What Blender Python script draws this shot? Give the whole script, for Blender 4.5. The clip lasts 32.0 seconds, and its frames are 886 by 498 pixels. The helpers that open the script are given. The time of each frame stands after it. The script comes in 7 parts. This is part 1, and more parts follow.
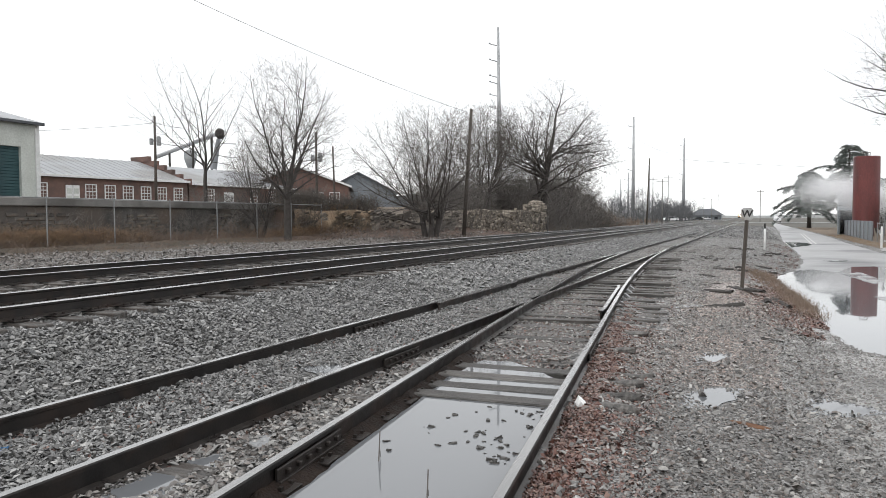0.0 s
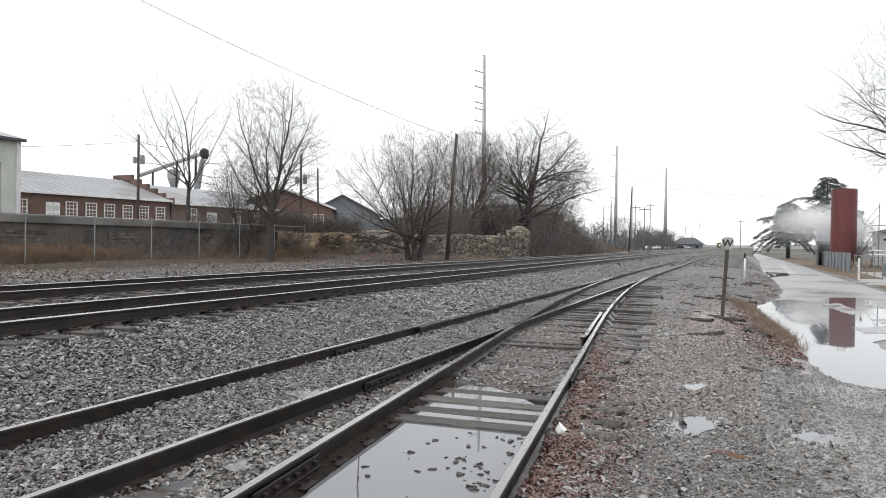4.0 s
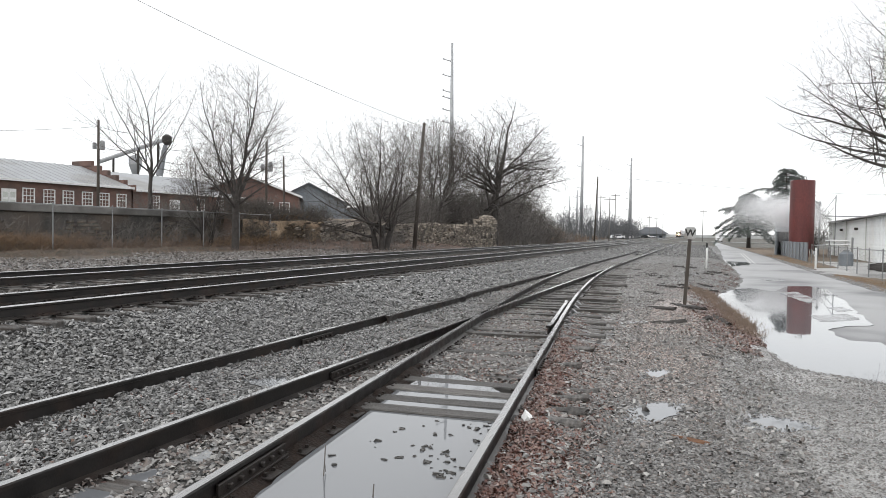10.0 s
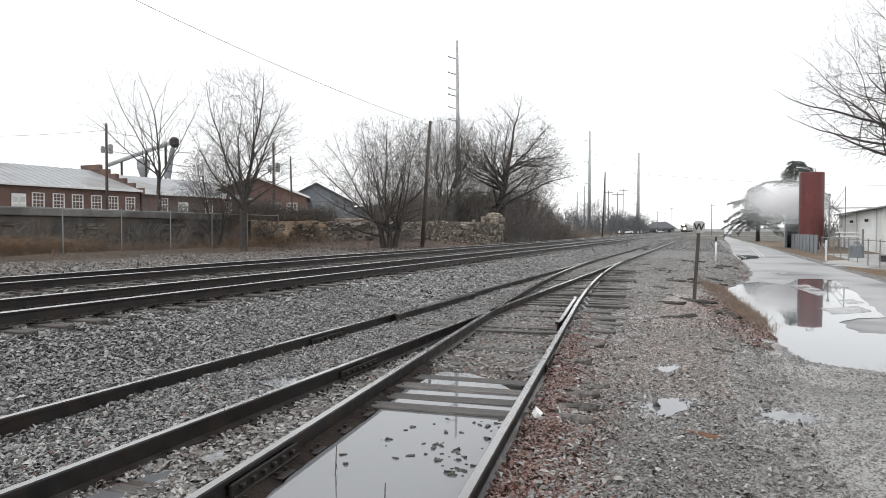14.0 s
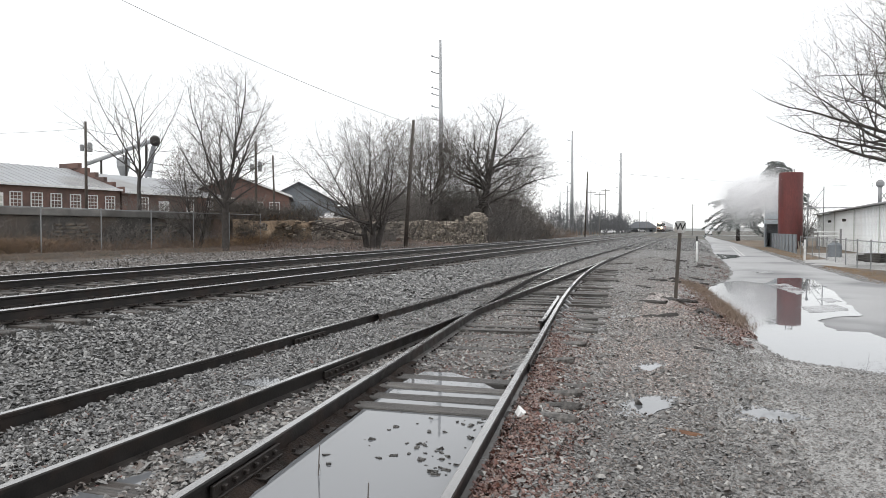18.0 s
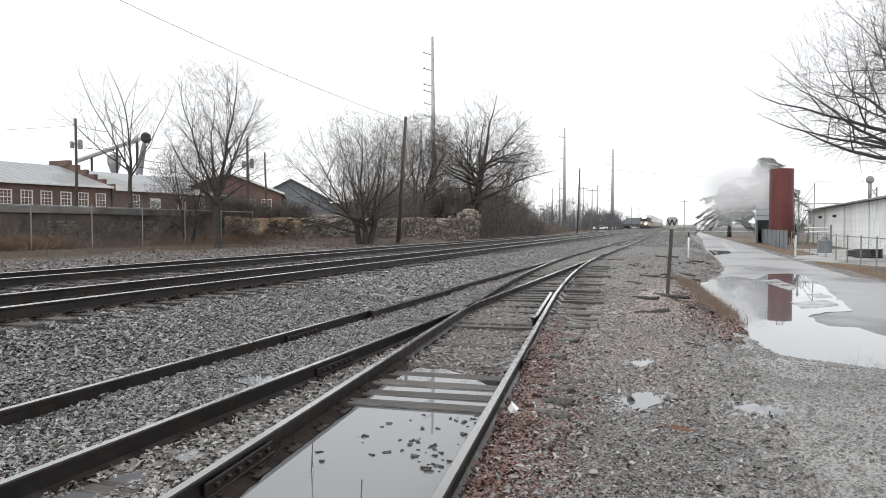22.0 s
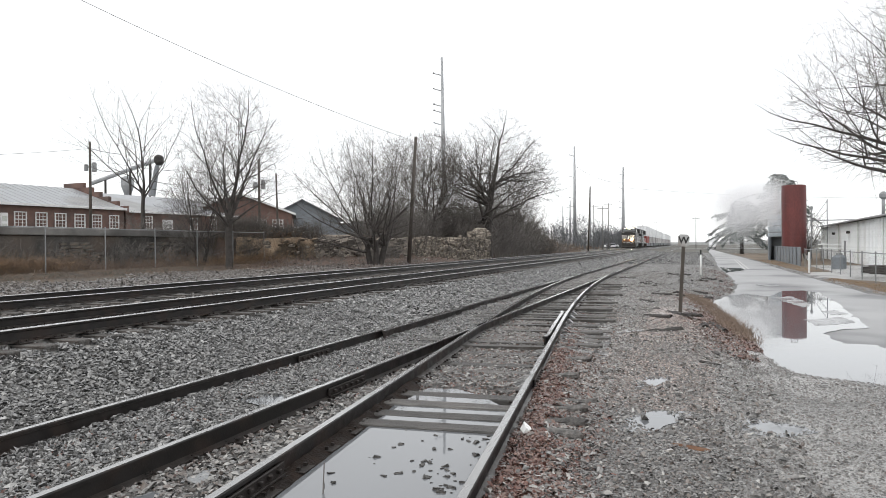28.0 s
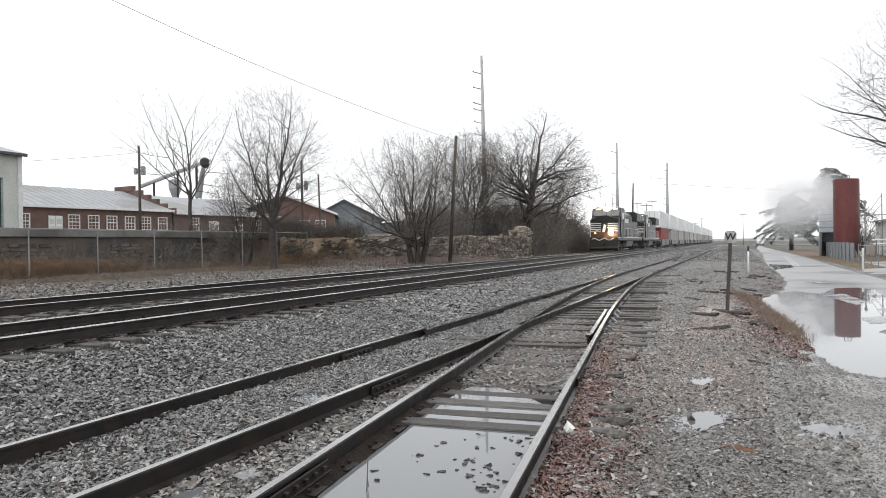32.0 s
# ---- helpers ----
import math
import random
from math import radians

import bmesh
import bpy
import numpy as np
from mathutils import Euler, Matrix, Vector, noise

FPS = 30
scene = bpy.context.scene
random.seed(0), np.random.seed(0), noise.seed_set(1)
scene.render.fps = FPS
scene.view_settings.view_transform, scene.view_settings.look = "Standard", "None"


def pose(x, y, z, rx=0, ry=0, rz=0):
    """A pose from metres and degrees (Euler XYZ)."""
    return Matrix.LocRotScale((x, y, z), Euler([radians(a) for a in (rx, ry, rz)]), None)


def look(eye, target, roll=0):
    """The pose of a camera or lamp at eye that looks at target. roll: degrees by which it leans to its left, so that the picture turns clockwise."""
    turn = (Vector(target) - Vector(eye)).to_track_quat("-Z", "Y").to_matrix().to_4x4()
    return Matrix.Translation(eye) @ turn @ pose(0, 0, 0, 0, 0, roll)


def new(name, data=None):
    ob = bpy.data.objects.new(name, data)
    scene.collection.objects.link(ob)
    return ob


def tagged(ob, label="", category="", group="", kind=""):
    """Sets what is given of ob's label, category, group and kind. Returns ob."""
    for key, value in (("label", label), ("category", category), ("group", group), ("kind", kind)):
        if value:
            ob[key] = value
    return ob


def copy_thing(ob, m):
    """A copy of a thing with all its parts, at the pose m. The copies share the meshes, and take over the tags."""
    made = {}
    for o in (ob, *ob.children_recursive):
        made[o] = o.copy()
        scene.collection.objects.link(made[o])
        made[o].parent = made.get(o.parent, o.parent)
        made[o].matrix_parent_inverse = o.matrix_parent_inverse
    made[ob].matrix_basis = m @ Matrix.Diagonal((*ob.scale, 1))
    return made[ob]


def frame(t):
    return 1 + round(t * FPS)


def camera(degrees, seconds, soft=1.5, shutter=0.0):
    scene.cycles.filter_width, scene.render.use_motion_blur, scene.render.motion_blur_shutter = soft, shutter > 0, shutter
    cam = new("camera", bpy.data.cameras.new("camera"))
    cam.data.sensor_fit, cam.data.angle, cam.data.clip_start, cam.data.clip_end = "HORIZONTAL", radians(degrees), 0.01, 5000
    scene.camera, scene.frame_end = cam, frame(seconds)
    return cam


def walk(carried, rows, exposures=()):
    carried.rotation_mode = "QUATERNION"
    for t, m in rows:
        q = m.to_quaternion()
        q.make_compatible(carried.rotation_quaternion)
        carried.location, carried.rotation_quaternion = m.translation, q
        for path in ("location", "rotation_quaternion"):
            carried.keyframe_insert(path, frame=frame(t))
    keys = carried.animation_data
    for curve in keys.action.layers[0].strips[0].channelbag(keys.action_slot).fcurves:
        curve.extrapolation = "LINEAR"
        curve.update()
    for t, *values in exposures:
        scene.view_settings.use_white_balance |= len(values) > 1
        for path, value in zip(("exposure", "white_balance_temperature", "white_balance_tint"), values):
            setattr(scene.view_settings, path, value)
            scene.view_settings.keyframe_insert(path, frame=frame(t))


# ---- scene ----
import itertools

# A rail yard under an overcast sky. s runs along the tracks, n to their left, both in metres.
cam = camera(64.0, 32.0, soft=0.6)
PATH = [
    (0, pose(0, 0, 1.69, 87.52, 0.21, 3.62)),
    (0.5, pose(0, 0, 1.69, 87.83, 0.13, 3.70)),
    (1, pose(0, 0, 1.69, 87.74, 0.37, 3.62)),
    (1.5, pose(0, 0, 1.69, 87.73, 0.25, 3.43)),
    (2, pose(0, 0, 1.69, 88.25, 0.26, 3.43)),
    (2.5, pose(0, 0, 1.69, 88.39, -0.40, 3.30)),
    (4.5, pose(0, 0, 1.69, 89.78, -0.58, 1.70)),
    (5, pose(0, 0, 1.69, 89.86, 0.30, 0.35)),
    (5.5, pose(0, 0, 1.69, 89.90, 0.31, 0.11)),
    (6, pose(0, 0, 1.69, 89.82, 0.18, -0.59)),
    (6.5, pose(0, 0, 1.69, 89.93, -0.16, -0.97)),
    (7, pose(0, 0, 1.69, 88.74, -0.35, 0.21)),
    (7.5, pose(0, 0, 1.69, 87.78, -0.00, 0.97)),
    (8, pose(0, 0, 1.69, 87.84, -0.12, 1.06)),
    (8.5, pose(0, 0, 1.69, 88.28, -0.54, 1.29)),
    (9, pose(0, 0, 1.69, 88.36, -0.78, 0.48)),
    (9.5, pose(0, 0, 1.69, 88.62, -0.96, -0.15)),
    (10, pose(0, 0, 1.69, 88.62, -1.01, -0.35)),
    (10.5, pose(0, 0, 1.69, 87.10, -0.25, -0.20)),
    (11, pose(0, 0, 1.69, 87.54, -0.22, -0.22)),
    (11.5, pose(0, 0, 1.69, 87.83, -0.21, 0.22)),
    (12, pose(0, 0, 1.69, 88.04, -0.33, 0.05)),
    (12.5, pose(0, 0, 1.69, 88.23, -0.15, 0.09)),
    (13, pose(0, 0, 1.69, 88.13, -0.00, 0.00)),
    (13.5, pose(0, 0, 1.69, 88.31, -0.24, -0.11)),
    (14, pose(0, 0, 1.69, 88.45, -0.13, 0.27)),
    (14.5, pose(0, 0, 1.69, 88.38, -0.18, -0.01)),
    (16.5, pose(0, 0, 1.69, 88.42, -0.25, -0.62)),
    (17, pose(0, 0, 1.69, 88.39, -0.24, -1.02)),
    (17.5, pose(0, 0, 1.69, 88.43, -0.12, -1.08)),
    (18, pose(0, 0, 1.69, 88.41, -0.15, -1.08)),
    (18.5, pose(0, 0, 1.69, 88.37, -0.19, -1.17)),
    (19, pose(0, 0, 1.69, 88.22, -0.16, -1.39)),
    (19.5, pose(0, 0, 1.69, 88.20, -0.01, -1.33)),
    (20, pose(0, 0, 1.69, 88.21, -0.12, -1.35)),
    (20.5, pose(0, 0, 1.69, 88.33, -0.15, -1.29)),
    (21, pose(0, 0, 1.69, 88.19, 0.10, -1.59)),
    (21.5, pose(0, 0, 1.69, 88.18, 0.11, -1.60)),
    (22, pose(0, 0, 1.69, 88.15, -0.02, -1.68)),
    (22.5, pose(0, 0, 1.69, 88.19, 0.09, -1.71)),
    (23, pose(0, 0, 1.69, 88.10, 0.21, -1.68)),
    (23.5, pose(0, 0, 1.69, 88.25, 0.39, -1.63)),
    (24, pose(0, 0, 1.69, 88.51, 0.30, -1.68)),
    (24.5, pose(0, 0, 1.69, 88.75, 0.12, -1.90)),
    (26.5, pose(0, 0, 1.69, 89.02, 0.44, -1.79)),
    (27, pose(0, 0, 1.69, 89.28, 0.35, -1.52)),
    (27.5, pose(0, 0, 1.69, 89.31, 0.24, -1.12)),
    (28, pose(0, 0, 1.69, 89.70, 0.40, -0.82)),
    (28.5, pose(0, 0, 1.69, 89.49, 0.20, -0.72)),
    (29, pose(0, 0, 1.69, 89.53, 0.43, -0.85)),
    (29.5, pose(0, 0, 1.69, 89.51, 0.36, -0.56)),
    (30, pose(0, 0, 1.69, 89.37, 0.59, -0.64)),
    (30.5, pose(0, 0, 1.69, 89.34, 0.60, -0.21)),
    (31, pose(0, 0, 1.69, 89.54, 0.52, 0.37)),
    (31.5, pose(0, 0, 1.69, 89.56, 0.78, 1.18)),
    (32, pose(0, 0, 1.69, 89.64, 0.86, 2.50)),
]
walk(cam, PATH)

# ---- light ----
world = bpy.data.worlds.new("overcast")
scene.world = world
world.use_nodes = True
wn = world.node_tree.nodes
wl = world.node_tree.links
sky = wn.new("ShaderNodeTexSky")
sky.sky_type, sky.sun_disc = "NISHITA", False
sky.sun_elevation, sky.sun_rotation = radians(42), radians(235)
sky_level = wn.new("ShaderNodeVectorMath")
sky_level.operation = "SCALE"
sky_level.inputs["Scale"].default_value = 0.10
cloud = wn.new("ShaderNodeMix")
cloud.data_type = "RGBA"
cloud.inputs["Factor"].default_value = 0.90
cloud.inputs["B"].default_value = (1.07, 1.08, 1.09, 1)
wl.new(sky.outputs["Color"], sky_level.inputs[0])
wl.new(sky_level.outputs["Vector"], cloud.inputs["A"])
wl.new(cloud.outputs["Result"], wn["Background"].inputs["Color"])
wn["Background"].inputs["Strength"].default_value = 1.0
sun = new("sun", bpy.data.lights.new("sun", "SUN"))
sun.data.energy, sun.data.angle, sun.data.color = 0.8, radians(40), (1.0, 0.98, 0.95)
sun.matrix_world = look((0, 0, 0), (math.sin(radians(235)) * -1, math.cos(radians(235)) * -1, -0.9))
scene.view_settings.exposure = 0.27

# ---- frames of reference ----
TRACK = pose(0, 0, 0, 0, 0, 70)      # x: along the tracks, y: to their left


def tp(s, n, z=0.0):
    return TRACK @ Vector((s, n, z))


def lerp(x, pts):
    return float(np.interp(x, [p[0] for p in pts], [p[1] for p in pts]))


# ---- materials ----
def surf(name, c1, c2, scale=2.0, rough=(0.6, 0.9), bump=0.3, fine=30.0, metal=0.0, rand=0.0, island=0.0,
         stretch=(1, 1, 1), c3=None, c3_amount=0.3, depth=0.01):
    """Two colours in soft patches, a third in stains, fine grain in the relief and the gloss."""
    m = bpy.data.materials.new(name)
    m.use_nodes = True
    nt = m.node_tree
    N, L = nt.nodes, nt.links
    b = N["Principled BSDF"]
    b.inputs["Metallic"].default_value = metal
    tc = N.new("ShaderNodeTexCoord")
    mp = N.new("ShaderNodeMapping")
    mp.inputs["Scale"].default_value = stretch
    L.new(tc.outputs["Object"], mp.inputs["Vector"])
    n1 = N.new("ShaderNodeTexNoise")
    n1.inputs["Scale"].default_value, n1.inputs["Detail"].default_value = scale, 5
    n2 = N.new("ShaderNodeTexNoise")
    n2.inputs["Scale"].default_value, n2.inputs["Detail"].default_value = fine, 3
    L.new(mp.outputs["Vector"], n1.inputs["Vector"])
    L.new(mp.outputs["Vector"], n2.inputs["Vector"])
    r1 = N.new("ShaderNodeValToRGB")
    r1.color_ramp.elements[0].position, r1.color_ramp.elements[1].position = 0.32, 0.68
    r1.color_ramp.elements[0].color, r1.color_ramp.elements[1].color = (*c1, 1), (*c2, 1)
    L.new(n1.outputs["Fac"], r1.inputs["Fac"])
    col = r1.outputs["Color"]
    if c3:
        n3 = N.new("ShaderNodeTexNoise")
        n3.inputs["Scale"].default_value, n3.inputs["Detail"].default_value = scale * 0.37, 6
        L.new(mp.outputs["Vector"], n3.inputs["Vector"])
        r3 = N.new("ShaderNodeValToRGB")
        r3.color_ramp.elements[0].position = 0.62 - c3_amount * 0.4
        r3.color_ramp.elements[1].position = 0.72 - c3_amount * 0.3
        L.new(n3.outputs["Fac"], r3.inputs["Fac"])
        x3 = N.new("ShaderNodeMix")
        x3.data_type = "RGBA"
        x3.inputs["B"].default_value = (*c3, 1)
        L.new(r3.outputs["Color"], x3.inputs["Factor"])
        L.new(col, x3.inputs["A"])
        col = x3.outputs["Result"]
    hs = N.new("ShaderNodeHueSaturation")
    vm = N.new("ShaderNodeMapRange")
    vm.inputs["To Min"].default_value, vm.inputs["To Max"].default_value = 0.72, 1.28
    L.new(n2.outputs["Fac"], vm.inputs["Value"])
    val = vm.outputs["Result"]
    if rand or island:
        info = N.new("ShaderNodeObjectInfo") if rand else N.new("ShaderNodeNewGeometry")
        mr = N.new("ShaderNodeMapRange")
        a = rand or island
        mr.inputs["To Min"].default_value, mr.inputs["To Max"].default_value = 1 - a, 1 + a
        L.new(info.outputs["Random" if rand else "Random Per Island"], mr.inputs["Value"])
        mu = N.new("ShaderNodeMath")
        mu.operation = "MULTIPLY"
        L.new(val, mu.inputs[0])
        L.new(mr.outputs["Result"], mu.inputs[1])
        val = mu.outputs["Value"]
    L.new(val, hs.inputs["Value"])
    L.new(col, hs.inputs["Color"])
    L.new(hs.outputs["Color"], b.inputs["Base Color"])
    rr = N.new("ShaderNodeMapRange")
    rr.inputs["From Min"].default_value, rr.inputs["From Max"].default_value = 0.3, 0.7
    rr.inputs["To Min"].default_value, rr.inputs["To Max"].default_value = rough
    L.new(n1.outputs["Fac"], rr.inputs["Value"])
    L.new(rr.outputs["Result"], b.inputs["Roughness"])
    if bump:
        bp = N.new("ShaderNodeBump")
        bp.inputs["Strength"].default_value, bp.inputs["Distance"].default_value = bump, depth
        L.new(n2.outputs["Fac"], bp.inputs["Height"])
        L.new(bp.outputs["Normal"], b.inputs["Normal"])
    return m


def stone_mat(name, cols, rough=(0.35, 0.8), wet=0.5):
    """Loose stones: each one takes its own shade out of a row of colours."""
    m = bpy.data.materials.new(name)
    m.use_nodes = True
    N, L = m.node_tree.nodes, m.node_tree.links
    b = N["Principled BSDF"]
    ge = N.new("ShaderNodeNewGeometry")
    rp = N.new("ShaderNodeValToRGB")
    el = rp.color_ramp.elements
    for i, c in enumerate(cols):
        e = el[i] if i < 2 else el.new(1.0)
        e.position, e.color = i / (len(cols) - 1), (*c, 1)
    L.new(ge.outputs["Random Per Island"], rp.inputs["Fac"])
    tc = N.new("ShaderNodeTexCoord")
    n = N.new("ShaderNodeTexNoise")
    n.inputs["Scale"].default_value, n.inputs["Detail"].default_value = 28, 4
    L.new(tc.outputs["Object"], n.inputs["Vector"])
    vm = N.new("ShaderNodeMapRange")
    vm.inputs["To Min"].default_value, vm.inputs["To Max"].default_value = 0.6, 1.4
    L.new(n.outputs["Fac"], vm.inputs["Value"])
    hs = N.new("ShaderNodeHueSaturation")
    L.new(vm.outputs["Result"], hs.inputs["Value"])
    L.new(rp.outputs["Color"], hs.inputs["Color"])
    L.new(hs.outputs["Color"], b.inputs["Base Color"])
    rr = N.new("ShaderNodeMapRange")
    rr.inputs["To Min"].default_value, rr.inputs["To Max"].default_value = rough
    L.new(n.outputs["Fac"], rr.inputs["Value"])
    L.new(rr.outputs["Result"], b.inputs["Roughness"])
    b.inputs["Coat Weight"].default_value, b.inputs["Coat Roughness"].default_value = wet, 0.12
    return m


def gravel_mat(name, cols, scale, rough=(0.2, 0.6), relief=0.014, dirt=(0.06, 0.055, 0.05), patch=0.35):
    """Packed stones too fine to lay singly: cells of their own shade with dirt between, in soft larger patches."""
    m = bpy.data.materials.new(name)
    m.use_nodes = True
    N, L = m.node_tree.nodes, m.node_tree.links
    b = N["Principled BSDF"]
    tc = N.new("ShaderNodeTexCoord")
    warp = N.new("ShaderNodeTexNoise")
    warp.inputs["Scale"].default_value = scale * 0.6
    mixv = N.new("ShaderNodeVectorMath")
    mixv.operation = "MULTIPLY_ADD"
    mixv.inputs[1].default_value = (0.6 / scale,) * 3
    L.new(tc.outputs["Object"], warp.inputs["Vector"])
    L.new(warp.outputs["Color"], mixv.inputs[0])
    L.new(tc.outputs["Object"], mixv.inputs[2])
    vo = N.new("ShaderNodeTexVoronoi")
    vo.inputs["Scale"].default_value = scale
    L.new(mixv.outputs["Vector"], vo.inputs["Vector"])
    sep = N.new("ShaderNodeSeparateColor")
    L.new(vo.outputs["Color"], sep.inputs["Color"])
    rp = N.new("ShaderNodeValToRGB")
    el = rp.color_ramp.elements
    for i, c in enumerate(cols):
        e = el[i] if i < 2 else el.new(1.0)
        e.position, e.color = i / (len(cols) - 1), (*c, 1)
    L.new(sep.outputs["Red"], rp.inputs["Fac"])
    gap = N.new("ShaderNodeMapRange")
    gap.inputs["From Min"].default_value, gap.inputs["From Max"].default_value = 0.42, 0.68
    L.new(vo.outputs["Distance"], gap.inputs["Value"])
    mx = N.new("ShaderNodeMix")
    mx.data_type = "RGBA"
    mx.inputs["B"].default_value = (*dirt, 1)
    L.new(gap.outputs["Result"], mx.inputs["Factor"])
    L.new(rp.outputs["Color"], mx.inputs["A"])
    big = N.new("ShaderNodeTexNoise")
    big.inputs["Scale"].default_value, big.inputs["Detail"].default_value = 0.9, 6
    L.new(tc.outputs["Object"], big.inputs["Vector"])
    vm = N.new("ShaderNodeMapRange")
    vm.inputs["From Min"].default_value, vm.inputs["From Max"].default_value = 0.3, 0.7
    vm.inputs["To Min"].default_value, vm.inputs["To Max"].default_value = 1 - patch, 1 + patch
    L.new(big.outputs["Fac"], vm.inputs["Value"])
    hs = N.new("ShaderNodeHueSaturation")
    L.new(vm.outputs["Result"], hs.inputs["Value"])
    L.new(mx.outputs["Result"], hs.inputs["Color"])
    L.new(hs.outputs["Color"], b.inputs["Base Color"])
    rr = N.new("ShaderNodeMapRange")
    rr.inputs["To Min"].default_value, rr.inputs["To Max"].default_value = rough
    L.new(sep.outputs["Green"], rr.inputs["Value"])
    L.new(rr.outputs["Result"], b.inputs["Roughness"])
    bp = N.new("ShaderNodeBump")
    bp.invert = True
    bp.inputs["Strength"].default_value, bp.inputs["Distance"].default_value = 0.9, relief
    L.new(vo.outputs["Distance"], bp.inputs["Height"])
    L.new(bp.outputs["Normal"], b.inputs["Normal"])
    return m


def water_mat(name, tint, ripple=0.02):
    m = bpy.data.materials.new(name)
    m.use_nodes = True
    N, L = m.node_tree.nodes, m.node_tree.links
    b = N["Principled BSDF"]
    b.inputs["Base Color"].default_value = (*tint, 1)
    b.inputs["Roughness"].default_value, b.inputs["IOR"].default_value = 0.02, 1.45
    b.inputs["Specular IOR Level"].default_value = 0.9
    tc = N.new("ShaderNodeTexCoord")
    n = N.new("ShaderNodeTexNoise")
    n.inputs["Scale"].default_value, n.inputs["Detail"].default_value = 3.0, 2
    bp = N.new("ShaderNodeBump")
    bp.inputs["Strength"].default_value, bp.inputs["Distance"].default_value = ripple, 0.02
    L.new(tc.outputs["Object"], n.inputs["Vector"])
    L.new(n.outputs["Fac"], bp.inputs["Height"])
    L.new(bp.outputs["Normal"], b.inputs["Normal"])
    return m


def glow(name, col, strength):
    m = bpy.data.materials.new(name)
    m.use_nodes = True
    b = m.node_tree.nodes["Principled BSDF"]
    b.inputs["Base Color"].default_value = (*col, 1)
    b.inputs["Emission Color"].default_value = (*col, 1)
    b.inputs["Emission Strength"].default_value = strength
    return m


M = {}
M["ballast"] = gravel_mat("ballast bed", [(0.03, 0.03, 0.03), (0.13, 0.128, 0.125), (0.26, 0.255, 0.245), (0.08, 0.078, 0.075), (0.36, 0.35, 0.335), (0.15, 0.13, 0.115)], 17, (0.25, 0.7), 0.03, (0.03, 0.028, 0.026))
M["pad"] = gravel_mat("fine pale gravel", [(0.182, 0.179, 0.174), (0.282, 0.278, 0.270), (0.364, 0.361, 0.348), (0.232, 0.228, 0.220), (0.397, 0.393, 0.381), (0.265, 0.245, 0.224)], 62, (0.12, 0.5), 0.008, (0.230, 0.221, 0.212))
M["pink_gravel"] = gravel_mat("brown pink gravel", [(0.12, 0.085, 0.072), (0.36, 0.265, 0.225), (0.48, 0.41, 0.365), (0.22, 0.155, 0.13), (0.52, 0.49, 0.46), (0.30, 0.205, 0.17)], 38, (0.15, 0.55), 0.012, (0.10, 0.08, 0.07))
M["dark_gravel"] = gravel_mat("dark wet gravel", [(0.032, 0.030, 0.029), (0.160, 0.156, 0.152), (0.272, 0.264, 0.256), (0.080, 0.076, 0.072), (0.336, 0.328, 0.316), (0.152, 0.116, 0.096)], 36, (0.12, 0.5), 0.014, (0.045, 0.04, 0.037))
M["earth"] = surf("brown earth", (0.055, 0.045, 0.036), (0.12, 0.09, 0.062), 1.5, (0.7, 0.95), 0.8, 12, c3=(0.05, 0.045, 0.03), depth=0.05)
M["straw"] = surf("dead grass ground", (0.13, 0.10, 0.075), (0.22, 0.165, 0.115), 1.1, (0.8, 0.95), 0.8, 14, c3=(0.12, 0.10, 0.075), depth=0.05)
M["far"] = surf("distant ground", (0.07, 0.07, 0.06), (0.13, 0.12, 0.10), 0.05, (0.8, 0.95), 0.3, 2)
M["asphalt"] = surf("damp worn asphalt", (0.27, 0.27, 0.275), (0.38, 0.38, 0.382), 0.5, (0.32, 0.6), 0.25, 60, c3=(0.16, 0.16, 0.165), c3_amount=0.25, depth=0.004)
M["wet_asphalt"] = surf("wet dark asphalt", (0.17, 0.17, 0.175), (0.26, 0.26, 0.263), 1.5, (0.12, 0.35), 0.25, 60, c3=(0.12, 0.12, 0.125), depth=0.003)
M["yard_concrete"] = surf("pale damp concrete", (0.33, 0.325, 0.315), (0.46, 0.455, 0.445), 0.7, (0.4, 0.7), 0.2, 40, c3=(0.24, 0.235, 0.225), c3_amount=0.3, depth=0.004)
M["paint"] = surf("worn road paint", (0.45, 0.45, 0.43), (0.7, 0.7, 0.68), 8, (0.4, 0.7), 0.1, 60)
M["rail"] = surf("dark rusted rail steel", (0.014, 0.0125, 0.012), (0.030, 0.026, 0.0245), 6, (0.35, 0.6), 0.2, 60, metal=0.4, c3=(0.036, 0.026, 0.022))
M["railtop"] = surf("worn railhead steel", (0.42, 0.42, 0.42), (0.62, 0.62, 0.62), 3, (0.08, 0.2), 0.05, 80, metal=0.6, stretch=(0.2, 3, 3))
M["raildull"] = surf("dull worn railhead", (0.115, 0.112, 0.109), (0.205, 0.20, 0.196), 3, (0.16, 0.34), 0.1, 60, metal=0.2, stretch=(0.3, 3, 3))
M["raildull"].node_tree.nodes["Principled BSDF"].inputs["Coat Weight"].default_value = 0.8
# Lighter than the web: the highlight along the foot is put into the colour.
M["railfoot_lit"] = surf("wet rail foot with painted highlight", (0.03, 0.026, 0.024), (0.065, 0.057, 0.052), 6, (0.25, 0.45), 0.2, 60, metal=0.3, c3=(0.04, 0.028, 0.023))
M["mud"] = surf("wet brown mud", (0.014, 0.009, 0.007), (0.034, 0.023, 0.018), 9, (0.6, 0.9), 0.9, 45, c3=(0.012, 0.008, 0.006), depth=0.02)
M["mud"].node_tree.nodes["Principled BSDF"].inputs["Specular IOR Level"].default_value = 0.2
